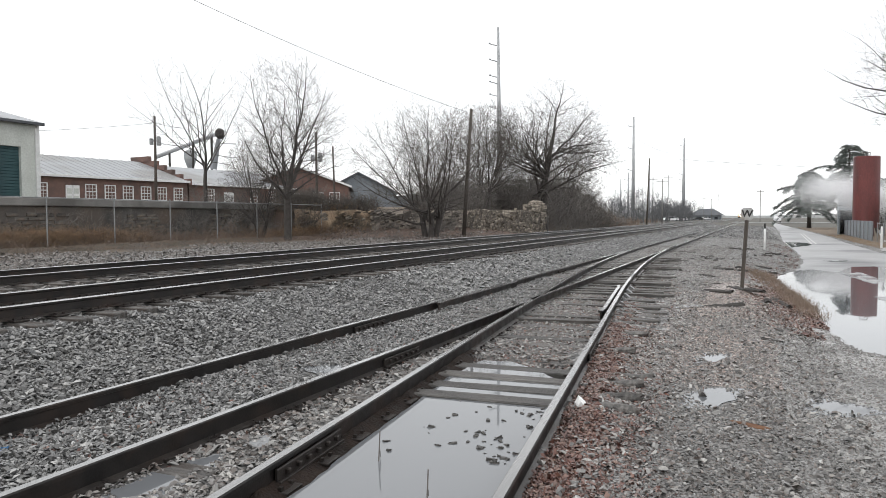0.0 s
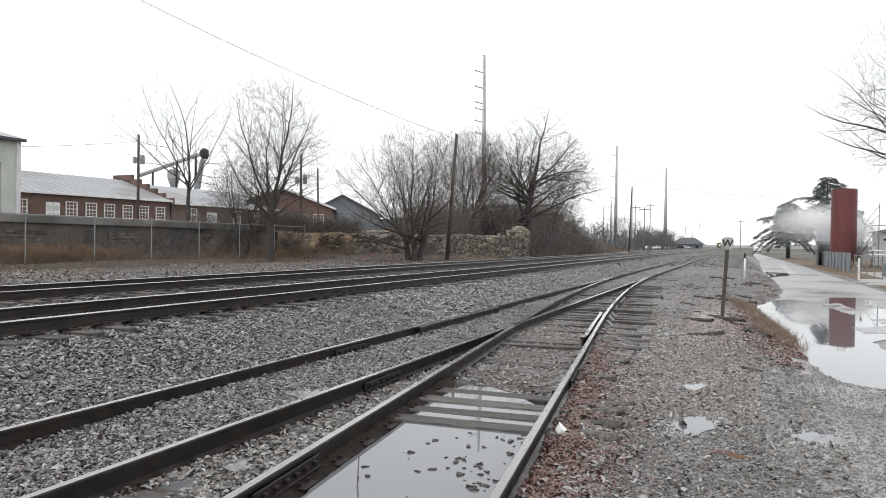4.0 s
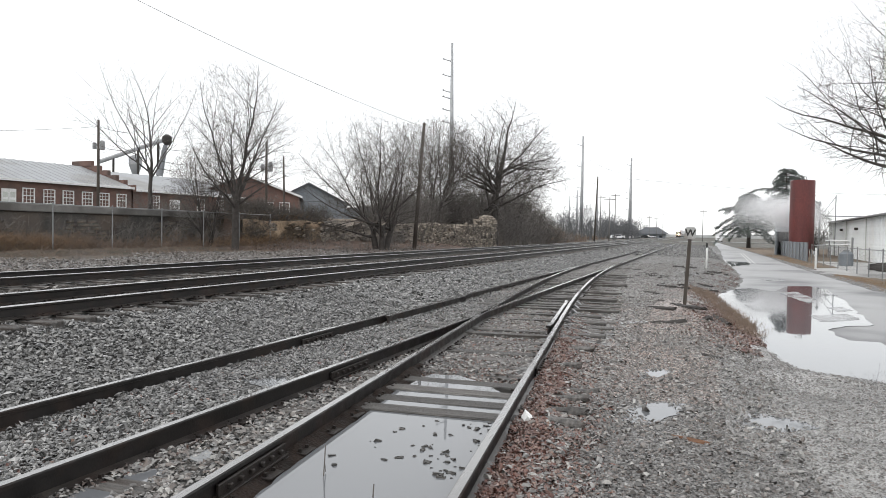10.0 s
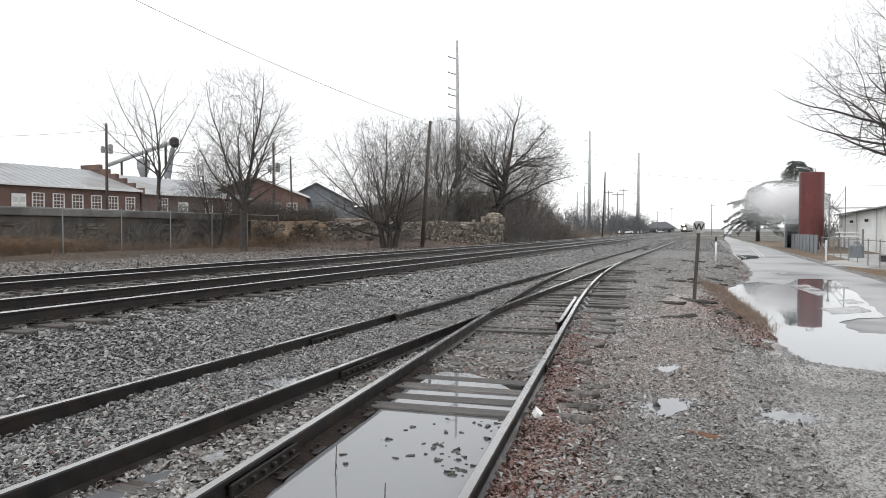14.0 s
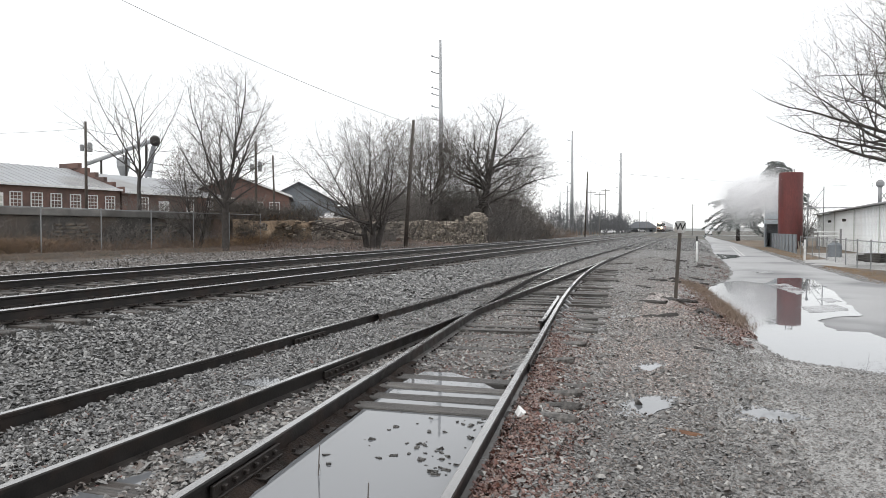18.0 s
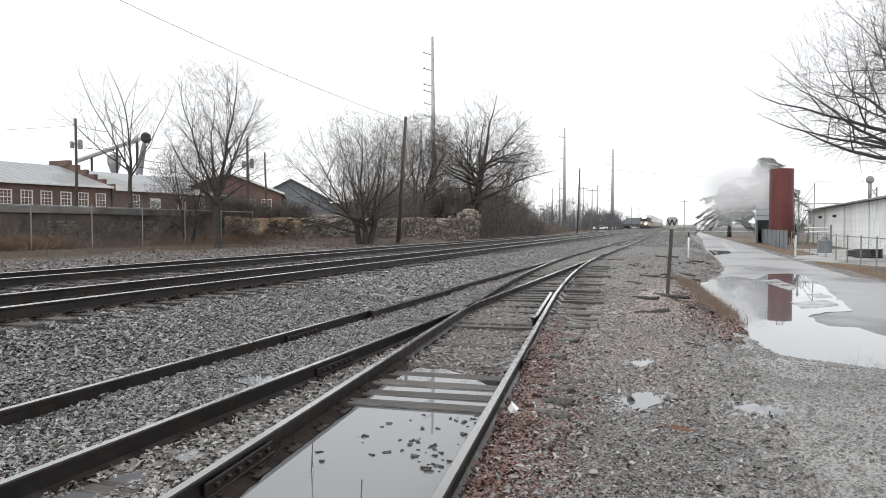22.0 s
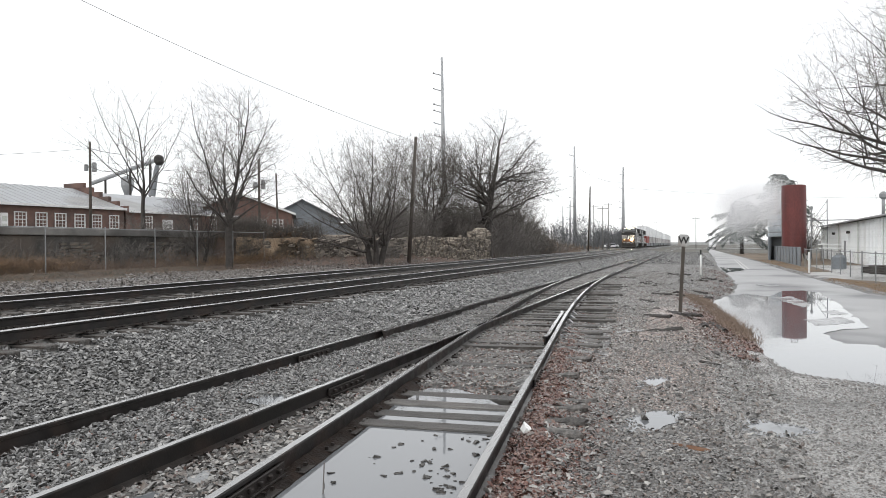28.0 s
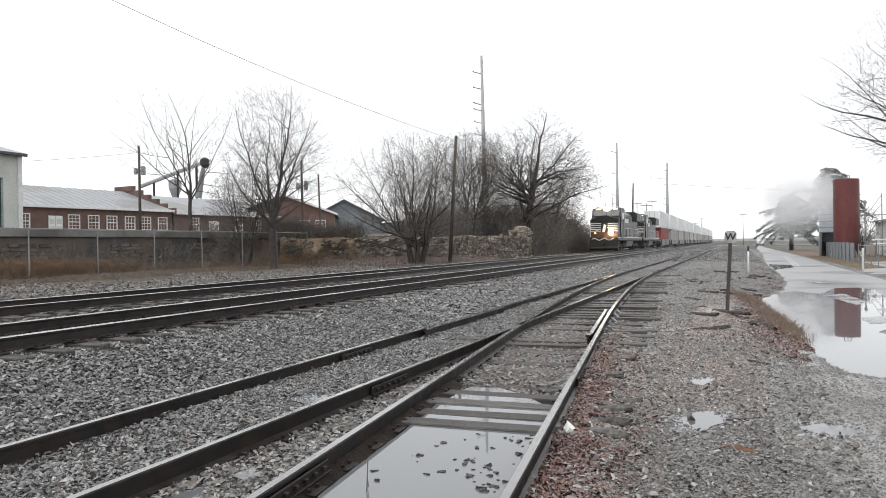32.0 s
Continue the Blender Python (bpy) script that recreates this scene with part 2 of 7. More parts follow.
M["tie"] = surf("weathered creosoted tie", (0.03, 0.028, 0.026), (0.16, 0.15, 0.14), 4, (0.4, 0.8), 0.9, 30, rand=0.35, stretch=(7, 0.8, 7), depth=0.012, c3=(0.05, 0.04, 0.034))
M["iron"] = surf("dark rusty iron", (0.018, 0.015, 0.0135), (0.036, 0.028, 0.024), 20, (0.4, 0.7), 0.3, 90, metal=0.3)
M["water"] = water_mat("still muddy water", (0.15, 0.156, 0.165))
M["ballast_stone"] = stone_mat("crushed grey stone", [(0.030, 0.030, 0.032), (0.116, 0.116, 0.113), (0.231, 0.228, 0.222), (0.069, 0.067, 0.065), (0.359, 0.353, 0.341), (0.144, 0.140, 0.134), (0.039, 0.037, 0.036), (0.208, 0.202, 0.194)], (0.2, 0.5), 0.6)
# Paler than the near stones: their sky-lit tops are put into the colour.
M["far_stone_skylit"] = stone_mat("grey crushed stone", [(0.165, 0.16, 0.155), (0.25, 0.242, 0.235), (0.32, 0.312, 0.30), (0.21, 0.198, 0.188), (0.37, 0.36, 0.348)], (0.25, 0.6), 0.5)
M["yard_stone"] = stone_mat("dirty yard stone", [(0.032, 0.030, 0.028), (0.140, 0.132, 0.124), (0.259, 0.253, 0.242), (0.092, 0.075, 0.066), (0.167, 0.140, 0.123), (0.389, 0.378, 0.356), (0.065, 0.059, 0.056)], (0.15, 0.5), 0.6)
M["brown_stone"] = stone_mat("brown dirty stone", [(0.052, 0.045, 0.040), (0.138, 0.120, 0.107), (0.230, 0.207, 0.191), (0.086, 0.076, 0.068), (0.299, 0.282, 0.265)], (0.4, 0.8), 0.2)
M["tie_chip"] = stone_mat("dark splintered timber", [(0.025, 0.022, 0.02), (0.06, 0.05, 0.045), (0.10, 0.09, 0.08)], (0.4, 0.8), 0.2)
M["grit"] = stone_mat("pale fine grit", [(0.218, 0.216, 0.210), (0.370, 0.365, 0.353), (0.319, 0.315, 0.307), (0.420, 0.416, 0.403), (0.185, 0.182, 0.176)], (0.15, 0.5))
M["pad_stone"] = stone_mat("fine wet gravel", [(0.032, 0.030, 0.028), (0.171, 0.166, 0.160), (0.10, 0.088, 0.08), (0.285, 0.280, 0.271), (0.057, 0.054, 0.051), (0.218, 0.214, 0.205), (0.138, 0.107, 0.091), (0.081, 0.077, 0.073)], (0.15, 0.45), 0.5)
M["leaf"] = stone_mat("wet brown leaf litter", [(0.05, 0.02, 0.016), (0.15, 0.062, 0.045), (0.26, 0.18, 0.145), (0.075, 0.03, 0.024), (0.16, 0.11, 0.09), (0.11, 0.042, 0.031), (0.20, 0.165, 0.145)], (0.15, 0.45), 0.2)
M["chips"] = stone_mat("brown wood chips and gravel", [(0.12, 0.085, 0.072), (0.38, 0.275, 0.235), (0.50, 0.43, 0.38), (0.20, 0.145, 0.12), (0.54, 0.51, 0.48), (0.30, 0.205, 0.168), (0.07, 0.058, 0.052)], (0.2, 0.55), 0.2)
M["red_leaf"] = stone_mat("wet red-brown leaves", [(0.05, 0.02, 0.016), (0.15, 0.068, 0.05), (0.09, 0.038, 0.03), (0.25, 0.16, 0.125), (0.07, 0.032, 0.026), (0.17, 0.085, 0.066), (0.17, 0.14, 0.12)], (0.15, 0.45), 0.2)
M["bark"] = surf("grey brown bark", (0.042, 0.037, 0.034), (0.085, 0.076, 0.07), 5, (0.8, 0.95), 0.6, 40)
# Twigs of the far trees: distance haze is put into the colour.
M["hazed_twig"] = surf("bare twigs paled by haze", (0.20, 0.195, 0.19), (0.30, 0.295, 0.285), 2, (0.8, 0.95), 0, 8)
M["grey_twig"] = surf("dark grey bare twigs", (0.105, 0.107, 0.112), (0.165, 0.168, 0.175), 2, (0.8, 0.95), 0, 8)
M["twig"] = surf("bare twigs", (0.085, 0.075, 0.068), (0.15, 0.135, 0.12), 2, (0.8, 0.95), 0, 8)
M["bush"] = surf("dark bare brush", (0.125, 0.114, 0.106), (0.213, 0.194, 0.179), 1, (0.85, 0.95), 0, 8)
M["grass"] = surf("dry grass blades", (0.20, 0.125, 0.07), (0.34, 0.23, 0.135), 3, (0.8, 0.95), 0, 20)
M["tan_grass"] = surf("dry tan grass", (0.14, 0.105, 0.082), (0.26, 0.195, 0.15), 3, (0.8, 0.95), 0, 20)
M["weed"] = surf("dull brown weeds", (0.13, 0.098, 0.078), (0.23, 0.17, 0.13), 2, (0.85, 0.95), 0, 20)
M["mesh"] = surf("weathered fence wire", (0.12, 0.12, 0.12), (0.18, 0.18, 0.18), 5, (0.5, 0.7), 0, 40, metal=0.3)
M["needle"] = surf("dark cedar foliage", (0.066, 0.082, 0.074), (0.108, 0.125, 0.115), 3, (0.7, 0.9), 0, 20)
M["brick"] = surf("dull red brick", (0.12, 0.073, 0.061), (0.18, 0.108, 0.088), 1.2, (0.75, 0.92), 0.4, 25, c3=(0.10, 0.07, 0.06))
M["plinth"] = surf("stained brown grey concrete", (0.17, 0.15, 0.135), (0.27, 0.24, 0.215), 0.8, (0.75, 0.95), 0.3, 20, c3=(0.13, 0.105, 0.09))
M["roof_metal"] = surf("grey metal roofing", (0.30, 0.31, 0.325), (0.40, 0.41, 0.425), 0.5, (0.35, 0.55), 0.1, 12, metal=0.2, c3=(0.26, 0.255, 0.25))
M["white"] = surf("white paint", (0.66, 0.66, 0.65), (0.78, 0.78, 0.77), 3, (0.4, 0.6), 0.1, 30)
M["glass"] = surf("dark window glass", (0.025, 0.03, 0.035), (0.06, 0.065, 0.07), 0.8, (0.03, 0.12), 0.0, 6)
M["concrete"] = surf("stained dark concrete", (0.045, 0.043, 0.04), (0.105, 0.098, 0.09), 0.9, (0.75, 0.95), 0.5, 14, c3=(0.12, 0.094, 0.076), c3_amount=0.35, stretch=(1, 1, 0.6))
M["wall_stone"] = surf("dark weathered wall stone", (0.05, 0.046, 0.042), (0.135, 0.118, 0.102), 2.0, (0.8, 0.95), 0.5, 14, rand=0.45, c3=(0.19, 0.145, 0.105), c3_amount=0.3)
M["clay"] = surf("reddish earth bank", (0.079, 0.056, 0.046), (0.166, 0.114, 0.091), 0.8, (0.8, 0.95), 0.9, 9, c3=(0.072, 0.060, 0.052), depth=0.08)
M["coping"] = surf("grey concrete coping", (0.15, 0.147, 0.14), (0.24, 0.232, 0.22), 1.2, (0.7, 0.9), 0.3, 20, c3=(0.11, 0.104, 0.096))
M["stonework"] = surf("tan rubble stone", (0.284, 0.245, 0.202), (0.473, 0.421, 0.353), 2.5, (0.75, 0.95), 0.5, 14, rand=0.35, c3=(0.146, 0.125, 0.103), c3_amount=0.3)
M["old_stone"] = surf("dark weathered stone", (0.19, 0.168, 0.148), (0.38, 0.335, 0.285), 2.0, (0.8, 0.95), 0.5, 14, rand=0.35, c3=(0.085, 0.075, 0.066), c3_amount=0.35)
M["clay_face"] = surf("crumbling yellow clay and stone", (0.30, 0.215, 0.145), (0.50, 0.38, 0.265), 1.4, (0.8, 0.95), 0.9, 9, c3=(0.10, 0.08, 0.06), c3_amount=0.4, depth=0.08)
M["sign"] = surf("weathered pale sign paint", (0.38, 0.385, 0.38), (0.52, 0.525, 0.52), 6, (0.5, 0.7), 0.1, 40, c3=(0.27, 0.25, 0.23))
M["galv"] = surf("galvanised steel", (0.22, 0.225, 0.23), (0.33, 0.335, 0.34), 5, (0.4, 0.6), 0.1, 40, metal=0.4)
M["wood_pole"] = surf("dark wooden pole", (0.05, 0.042, 0.036), (0.10, 0.085, 0.072), 3, (0.75, 0.95), 0.5, 30, stretch=(8, 8, 0.6))
M["grey_pole"] = surf("weathered grey pole", (0.15, 0.145, 0.14), (0.24, 0.235, 0.225), 3, (0.75, 0.95), 0.3, 30, stretch=(8, 8, 0.6))
M["steel_pole"] = surf("pale weathered steel", (0.33, 0.34, 0.35), (0.44, 0.45, 0.46), 0.8, (0.5, 0.7), 0.1, 12, metal=0.2)
M["wire"] = surf("weathered wire", (0.08, 0.08, 0.085), (0.12, 0.12, 0.12), 1, (0.5, 0.7), 0, 5)
M["silo"] = surf("dull red painted steel", (0.105, 0.026, 0.024), (0.15, 0.038, 0.034), 0.9, (0.4, 0.6), 0.15, 10, c3=(0.085, 0.027, 0.025), stretch=(1, 1, 0.4))
M["siding"] = surf("white ribbed metal siding", (0.80, 0.82, 0.82), (0.87, 0.88, 0.88), 0.6, (0.3, 0.45), 0.1, 8, c3=(0.72, 0.72, 0.70))
M["grey_siding"] = surf("grey metal siding", (0.16, 0.18, 0.20), (0.23, 0.25, 0.27), 0.6, (0.5, 0.7), 0.1, 8)
M["slate_roof"] = surf("dark grey roofing", (0.07, 0.075, 0.085), (0.11, 0.115, 0.125), 0.7, (0.5, 0.7), 0.2, 10)
M["blue_panel"] = surf("pale blue metal panels", (0.46, 0.52, 0.56), (0.56, 0.62, 0.66), 0.8, (0.4, 0.6), 0.1, 9)
M["teal"] = surf("teal painted steel", (0.02, 0.058, 0.066), (0.03, 0.078, 0.086), 1.0, (0.45, 0.6), 0.1, 12)
M["cream"] = surf("pale grey metal wall", (0.50, 0.52, 0.48), (0.60, 0.62, 0.58), 0.7, (0.5, 0.65), 0.1, 9)
M["black_paint"] = surf("black engine paint", (0.016, 0.016, 0.017), (0.036, 0.035, 0.034), 1.5, (0.25, 0.5), 0.05, 14)
M["grime"] = surf("grimy running gear", (0.02, 0.018, 0.016), (0.05, 0.045, 0.04), 4, (0.6, 0.85), 0.3, 25)
M["lamp"] = glow("lit headlamp", (1.0, 0.76, 0.45), 320)
M["amber"] = glow("dim amber lamp", (1.0, 0.55, 0.18), 3)
M["dimlamp"] = glow("lit number board", (1.0, 0.92, 0.8), 0.5)
M["c_white"] = surf("white container", (0.72, 0.73, 0.74), (0.82, 0.82, 0.83), 0.5, (0.4, 0.6), 0.1, 8)
M["c_red"] = surf("red container", (0.26, 0.055, 0.045), (0.34, 0.08, 0.065), 0.5, (0.45, 0.6), 0.1, 8)
# Containers farther back: grey with the mist's paleness mixed into the colour.
M["c_hazed"] = surf("container paled by haze", (0.36, 0.345, 0.34), (0.46, 0.445, 0.44), 0.5, (0.45, 0.6), 0.1, 8, rand=0.25)
M["c_grey"] = surf("grey container", (0.16, 0.17, 0.18), (0.24, 0.25, 0.26), 0.5, (0.45, 0.6), 0.1, 8)
M["black"] = surf("black paint", (0.012, 0.012, 0.012), (0.022, 0.022, 0.022), 4, (0.4, 0.6), 0.05, 30)
M["smoke"] = surf("pale steam", (0.96, 0.965, 0.97), (0.985, 0.985, 0.99), 1, (0.9, 1.0), 0, 5)
nt_ = M["smoke"].node_tree
tl_ = nt_.nodes.new("ShaderNodeBsdfTranslucent")
tl_.inputs["Color"].default_value = (0.985, 0.985, 0.99, 1)
mx_ = nt_.nodes.new("ShaderNodeMixShader")
mx_.inputs["Fac"].default_value = 0.5
nt_.links.new(nt_.nodes["Principled BSDF"].outputs["BSDF"], mx_.inputs[1])
nt_.links.new(tl_.outputs["BSDF"], mx_.inputs[2])
nt_.links.new(mx_.outputs["Shader"], nt_.nodes["Material Output"].inputs["Surface"])
# Lighter than glass: the sky's reflection is painted into this grey.
M["cab_glass_sky"] = surf("windscreen glass with sky painted in", (0.10, 0.105, 0.11), (0.16, 0.165, 0.17), 0.8, (0.03, 0.1), 0.0, 6)
M["silver"] = surf("silver blue car paint", (0.40, 0.43, 0.46), (0.48, 0.51, 0.54), 1, (0.12, 0.25), 0, 20, metal=0.3)
M["car_white"] = surf("white car paint", (0.70, 0.71, 0.72), (0.78, 0.78, 0.79), 1, (0.1, 0.25), 0, 20)
M["rotten"] = surf("black rotten timber", (0.014, 0.012, 0.011), (0.05, 0.043, 0.038), 5, (0.5, 0.85), 0.9, 30, stretch=(1, 6, 6), depth=0.015)
# One brown for rusted scrap and for lamp glow painted on the engine's nose.
M["rust_lampglow"] = surf("rusty scrap", (0.10, 0.045, 0.022), (0.17, 0.085, 0.045), 9, (0.6, 0.9), 0.4, 50)


# ---- mesh building ----
class MB:
    """Collects points and faces for one mesh."""

    def __init__(self):
        self.v, self.f, self.mi = [], [], []

    def add(self, vs, fs, mi=0):
        k = len(self.v)
        self.v += [tuple(p) for p in vs]
        self.f += [tuple(i + k for i in f) for f in fs]
        self.mi += [mi] * len(fs)
        return self

    def box(self, c, size, ch=0.0, m=None, mi=0):
        h = [x / 2 for x in size]
        ch = min(ch, min(h) * 0.9)
        sg = [(a, b, d) for a in (-1, 1) for b in (-1, 1) for d in (-1, 1)]
        if ch <= 0:
            vs = [Vector((a * h[0], b * h[1], d * h[2])) for a, b, d in sg]
            fs = [(0, 1, 3, 2), (4, 6, 7, 5), (0, 4, 5, 1), (2, 3, 7, 6), (0, 2, 6, 4), (1, 5, 7, 3)]
        else:
            vs, ix = [], {}
            for a, b, d in sg:
                for k in range(3):
                    p = [a * h[0], b * h[1], d * h[2]]
                    for j in range(3):
                        if j != k:
                            p[j] -= (a, b, d)[j] * ch
                    ix[(a, b, d, k)] = len(vs)
                    vs.append(Vector(p))
            fs = []
            ring = [(-1, -1), (1, -1), (1, 1), (-1, 1)]
            for k in range(3):
                for q in (-1, 1):
                    fs.append([ix[(*[(q, u, w), (u, q, w), (u, w, q)][k], k)] for u, w in ring])
            for k in range(3):
                o = [j for j in range(3) if j != k]
                for u in (-1, 1):
                    for w in (-1, 1):
                        def at(e, kk):
                            p = [0, 0, 0]
                            p[k], p[o[0]], p[o[1]] = e, u, w
                            return ix[(*p, kk)]
                        fs.append([at(-1, o[0]), at(1, o[0]), at(1, o[1]), at(-1, o[1])])
            for a, b, d in sg:
                fs.append([ix[(a, b, d, k)] for k in range(3)])
            fixed = []
            for f in fs:
                mid = sum((vs[i] for i in f), Vector()) / len(f)
                nn = (vs[f[1]] - vs[f[0]]).cross(vs[f[2]] - vs[f[0]])
                fixed.append(f if nn.dot(mid) > 0 else f[::-1])
            fs = fixed
        cc = Vector(c)
        vs = [(m @ p if m else p) + cc for p in vs]
        return self.add(vs, fs, mi)

    def tube(self, p0, p1, r0, r1=None, n=8, caps=True, mi=0):
        p0, p1 = Vector(p0), Vector(p1)
        r1 = r0 if r1 is None else r1
        d = (p1 - p0).normalized()
        u = d.orthogonal().normalized()
        w = d.cross(u)
        vs = []
        for p, r in ((p0, r0), (p1, r1)):
            for i in range(n):
                a = 2 * math.pi * i / n
                vs.append(p + (u * math.cos(a) + w * math.sin(a)) * r)
        fs = [(i, (i + 1) % n, n + (i + 1) % n, n + i) for i in range(n)]
        if caps:
            fs += [tuple(range(n))[::-1], tuple(range(n, 2 * n))]
        return self.add(vs, fs, mi)

    def lathe(self, prof, n=16, c=(0, 0, 0), mi=0):
        vs = [(c[0] + r * math.cos(2 * math.pi * i / n), c[1] + r * math.sin(2 * math.pi * i / n), c[2] + z) for r, z in prof for i in range(n)]
        k = len(prof)
        fs = [(j * n + i, j * n + (i + 1) % n, (j + 1) * n + (i + 1) % n, (j + 1) * n + i) for j in range(k - 1) for i in range(n)]
        fs += [tuple(range(n))[::-1], tuple(range((k - 1) * n, k * n))]
        return self.add(vs, fs, mi)

    def prism(self, outline, y0, y1, axes="xz", mi=0):
        """An outline in two axes, drawn out along the third."""
        k = len(outline)

        def put(p, d):
            return {"xz": (p[0], d, p[1]), "yz": (d, p[0], p[1]), "xy": (p[0], p[1], d)}[axes]
        vs = [put(p, y0) for p in outline] + [put(p, y1) for p in outline]
        fs = [(i, (i + 1) % k, k + (i + 1) % k, k + i) for i in range(k)] + [tuple(range(k))[::-1], tuple(range(k, 2 * k))]
        return self.add(vs, fs, mi)

    def mesh(self, name, mats, smooth=False):
        me = bpy.data.meshes.new(name)
        me.from_pydata(self.v, [], self.f)
        for m in mats:
            me.materials.append(m)
        if any(self.mi):
            me.polygons.foreach_set("material_index", self.mi)
        if smooth:
            me.polygons.foreach_set("use_smooth", [True] * len(me.polygons))
        me.update()
        if len(self.f) < 4000:
            bm = bmesh.new()
            bm.from_mesh(me)
            bmesh.ops.recalc_face_normals(bm, faces=bm.faces)
            bm.to_mesh(me)
            bm.free()
        return me


def empty(name, m, label, category, group="", kind=""):
    ob = new(name)
    ob.matrix_world = m
    return tagged(ob, label, category, group, kind)


def part(name, mb, material, parent, label="", m=None, smooth=False):
    mats = material if isinstance(material, list) else [material]
    ob = new(name, mb if isinstance(mb, bpy.types.Mesh) else mb.mesh(name, mats, smooth))
    ob.parent = parent
    if m is not None:
        ob.matrix_basis = m
    return tagged(ob, label)


def thing(name, mb, material, m, label, category, group="", kind="", smooth=False):
    mats = material if isinstance(material, list) else [material]
    ob = new(name, mb if isinstance(mb, bpy.types.Mesh) else mb.mesh(name, mats, smooth))
    ob.matrix_world = m
    return tagged(ob, label, category, group, kind)


def quick_mesh(name, v, f, mats, smooth=False):
    """A large mesh from arrays: v (k, 3), f (j, 3)."""
    me = bpy.data.meshes.new(name)
    me.vertices.add(len(v))
    me.vertices.foreach_set("co", np.ascontiguousarray(v, dtype=np.float32).ravel())
    me.loops.add(f.size)
    me.loops.foreach_set("vertex_index", np.ascontiguousarray(f, dtype=np.int32).ravel())
    me.polygons.add(len(f))
    me.polygons.foreach_set("loop_start", np.arange(0, f.size, f.shape[1], dtype=np.int32))
    for mm in mats:
        me.materials.append(mm)
    me.polygons.foreach_set("use_smooth", [smooth] * len(f))
    me.update(calc_edges=True)
    return me


# ---- the ground ----
def shore(s):
    """Where the gravel bank drops to the road."""
    return lerp(s, [(-50, -9), (8.2, -8), (9.8, -3.4), (10.7, -1.75), (13.4, -1.4), (16.6, -1.2), (25, -0.75), (31, -1.8), (38, -2.2), (66, -2.3), (105, -3.2), (260, -5.3), (900, -15)])


def bank(s):
    """The left edge of the railway's own ground, where the upper level begins."""
    return lerp(s, [(-60, 30), (38.5, 30), (39.5, 28.9), (51, 21.3), (60, 18.5), (80, 18), (120, 22), (200, 30), (900, 60)])


def rise(s):
    return lerp(s, [(-60, 1.7), (90, 1.7), (140, 0.9), (220, 0.0), (900, -0.3)])


ROAD_Z = -0.26
PONDS = [(7.1, 0.3), (7.15, -0.75), (9.1, 0.42), (6.6, 4.4), (3.5, 3.5), (14.0, 0.8)]


def zg(s, n):
    e = shore(s)
    low = lerp(n, [(e - 0.15, ROAD_Z - 0.06), (e + 0.25, ROAD_Z + 0.06), (e + 1.3, -0.03), (max(e + 1.5, 1.0), -0.01), (4.1, -0.005), (4.8, 0.02), (5.7, 0.045), (6.5, 0.19), (7.35, 0.425), (14.4, 0.43), (15.6, 0.36), (17.5, 0.42)])
    if s < 9.4 and n < 0:
        low = max(low, lerp(n, [(-8.5, -0.30), (-7, -0.20), (-3, -0.13), (0, -0.02)]) - max(0.0, s - 9) * 0.12)
    if 2.0 < s < 8.1:
        c = d_centre(s)
        low -= 0.075 * max(0.0, min(1.0, (1.05 - abs(n - c)) * 3)) * min(1.0, (8.1 - s) * 1.6)
    if 0 < s < 16 and n < 4:
        u = d_centre(s) - HALF - n
        low += 0.075 * max(0.0, min(1.0, (0.55 - u) * 3)) * min(1.0, (16 - s) * 0.4) if u > -0.02 else 0.0
    if n > 16:
        b = bank(s)
        if s < 39:
            low = 0.42 + (0.15 if n > 26 else 0.0) + (rise(s) if n > b + 0.2 else 0)
        else:
            low += rise(s) * max(0.0, min(1.0, (n - b + 0.75) / 1.2)) + (0.4 * max(0.0, 1 - abs(n - b + 1.0) / 4.0) if s < 54 else 0.0)
    if n > 31:
        low += lerp(n, [(31, 0.0), (43.5, 1.0)]) * lerp(s, [(-60, 0.15), (42, 0.2), (55, 0.5), (80, 1.0), (105, 1.45), (130, 1.4), (180, 0.0)])
    if 48 < n < 66 and s < 150:
        low -= lerp(n, [(48, 0.0), (52, 0.3), (60, 0.3), (66, 0.0)])
    if n < -6:
        low = max(low, lerp(n, [(-9, ROAD_Z + 0.05), (-7.0, ROAD_Z + 0.04), (-6.4, ROAD_Z - 0.06)]))
    fine = 0.02 if -1 < n < 6 else 0.03
    wob = noise.noise(Vector((s * 0.35, n * 0.35, 3.0))) * fine * 2 + noise.noise(Vector((s * 1.3, n * 1.3, 9.0))) * fine
    if 7.2 < n < 14.6 or n < e:
        wob *= 0.3
    for cs, cn in PONDS:
        wob *= max(0.0, min(1.0, (math.hypot(s - cs, n - cn) - 0.9) / 0.6))
    return low + wob


# the yard turnout: the right rail of the diverging track lies this far right of the straight track's
C_N, B_N, A_N, HALF = 4.55, 8.75, 13.1, 0.7525


def diverge(s):
    if s < 14:
        return 1.40 + 0.11 * (14 - s)
    if s < 39.5:
        return 1.40 * ((39.5 - s) / 25.5) ** 2
    return 0.0


def d_centre(s):
    return C_N - diverge(s)


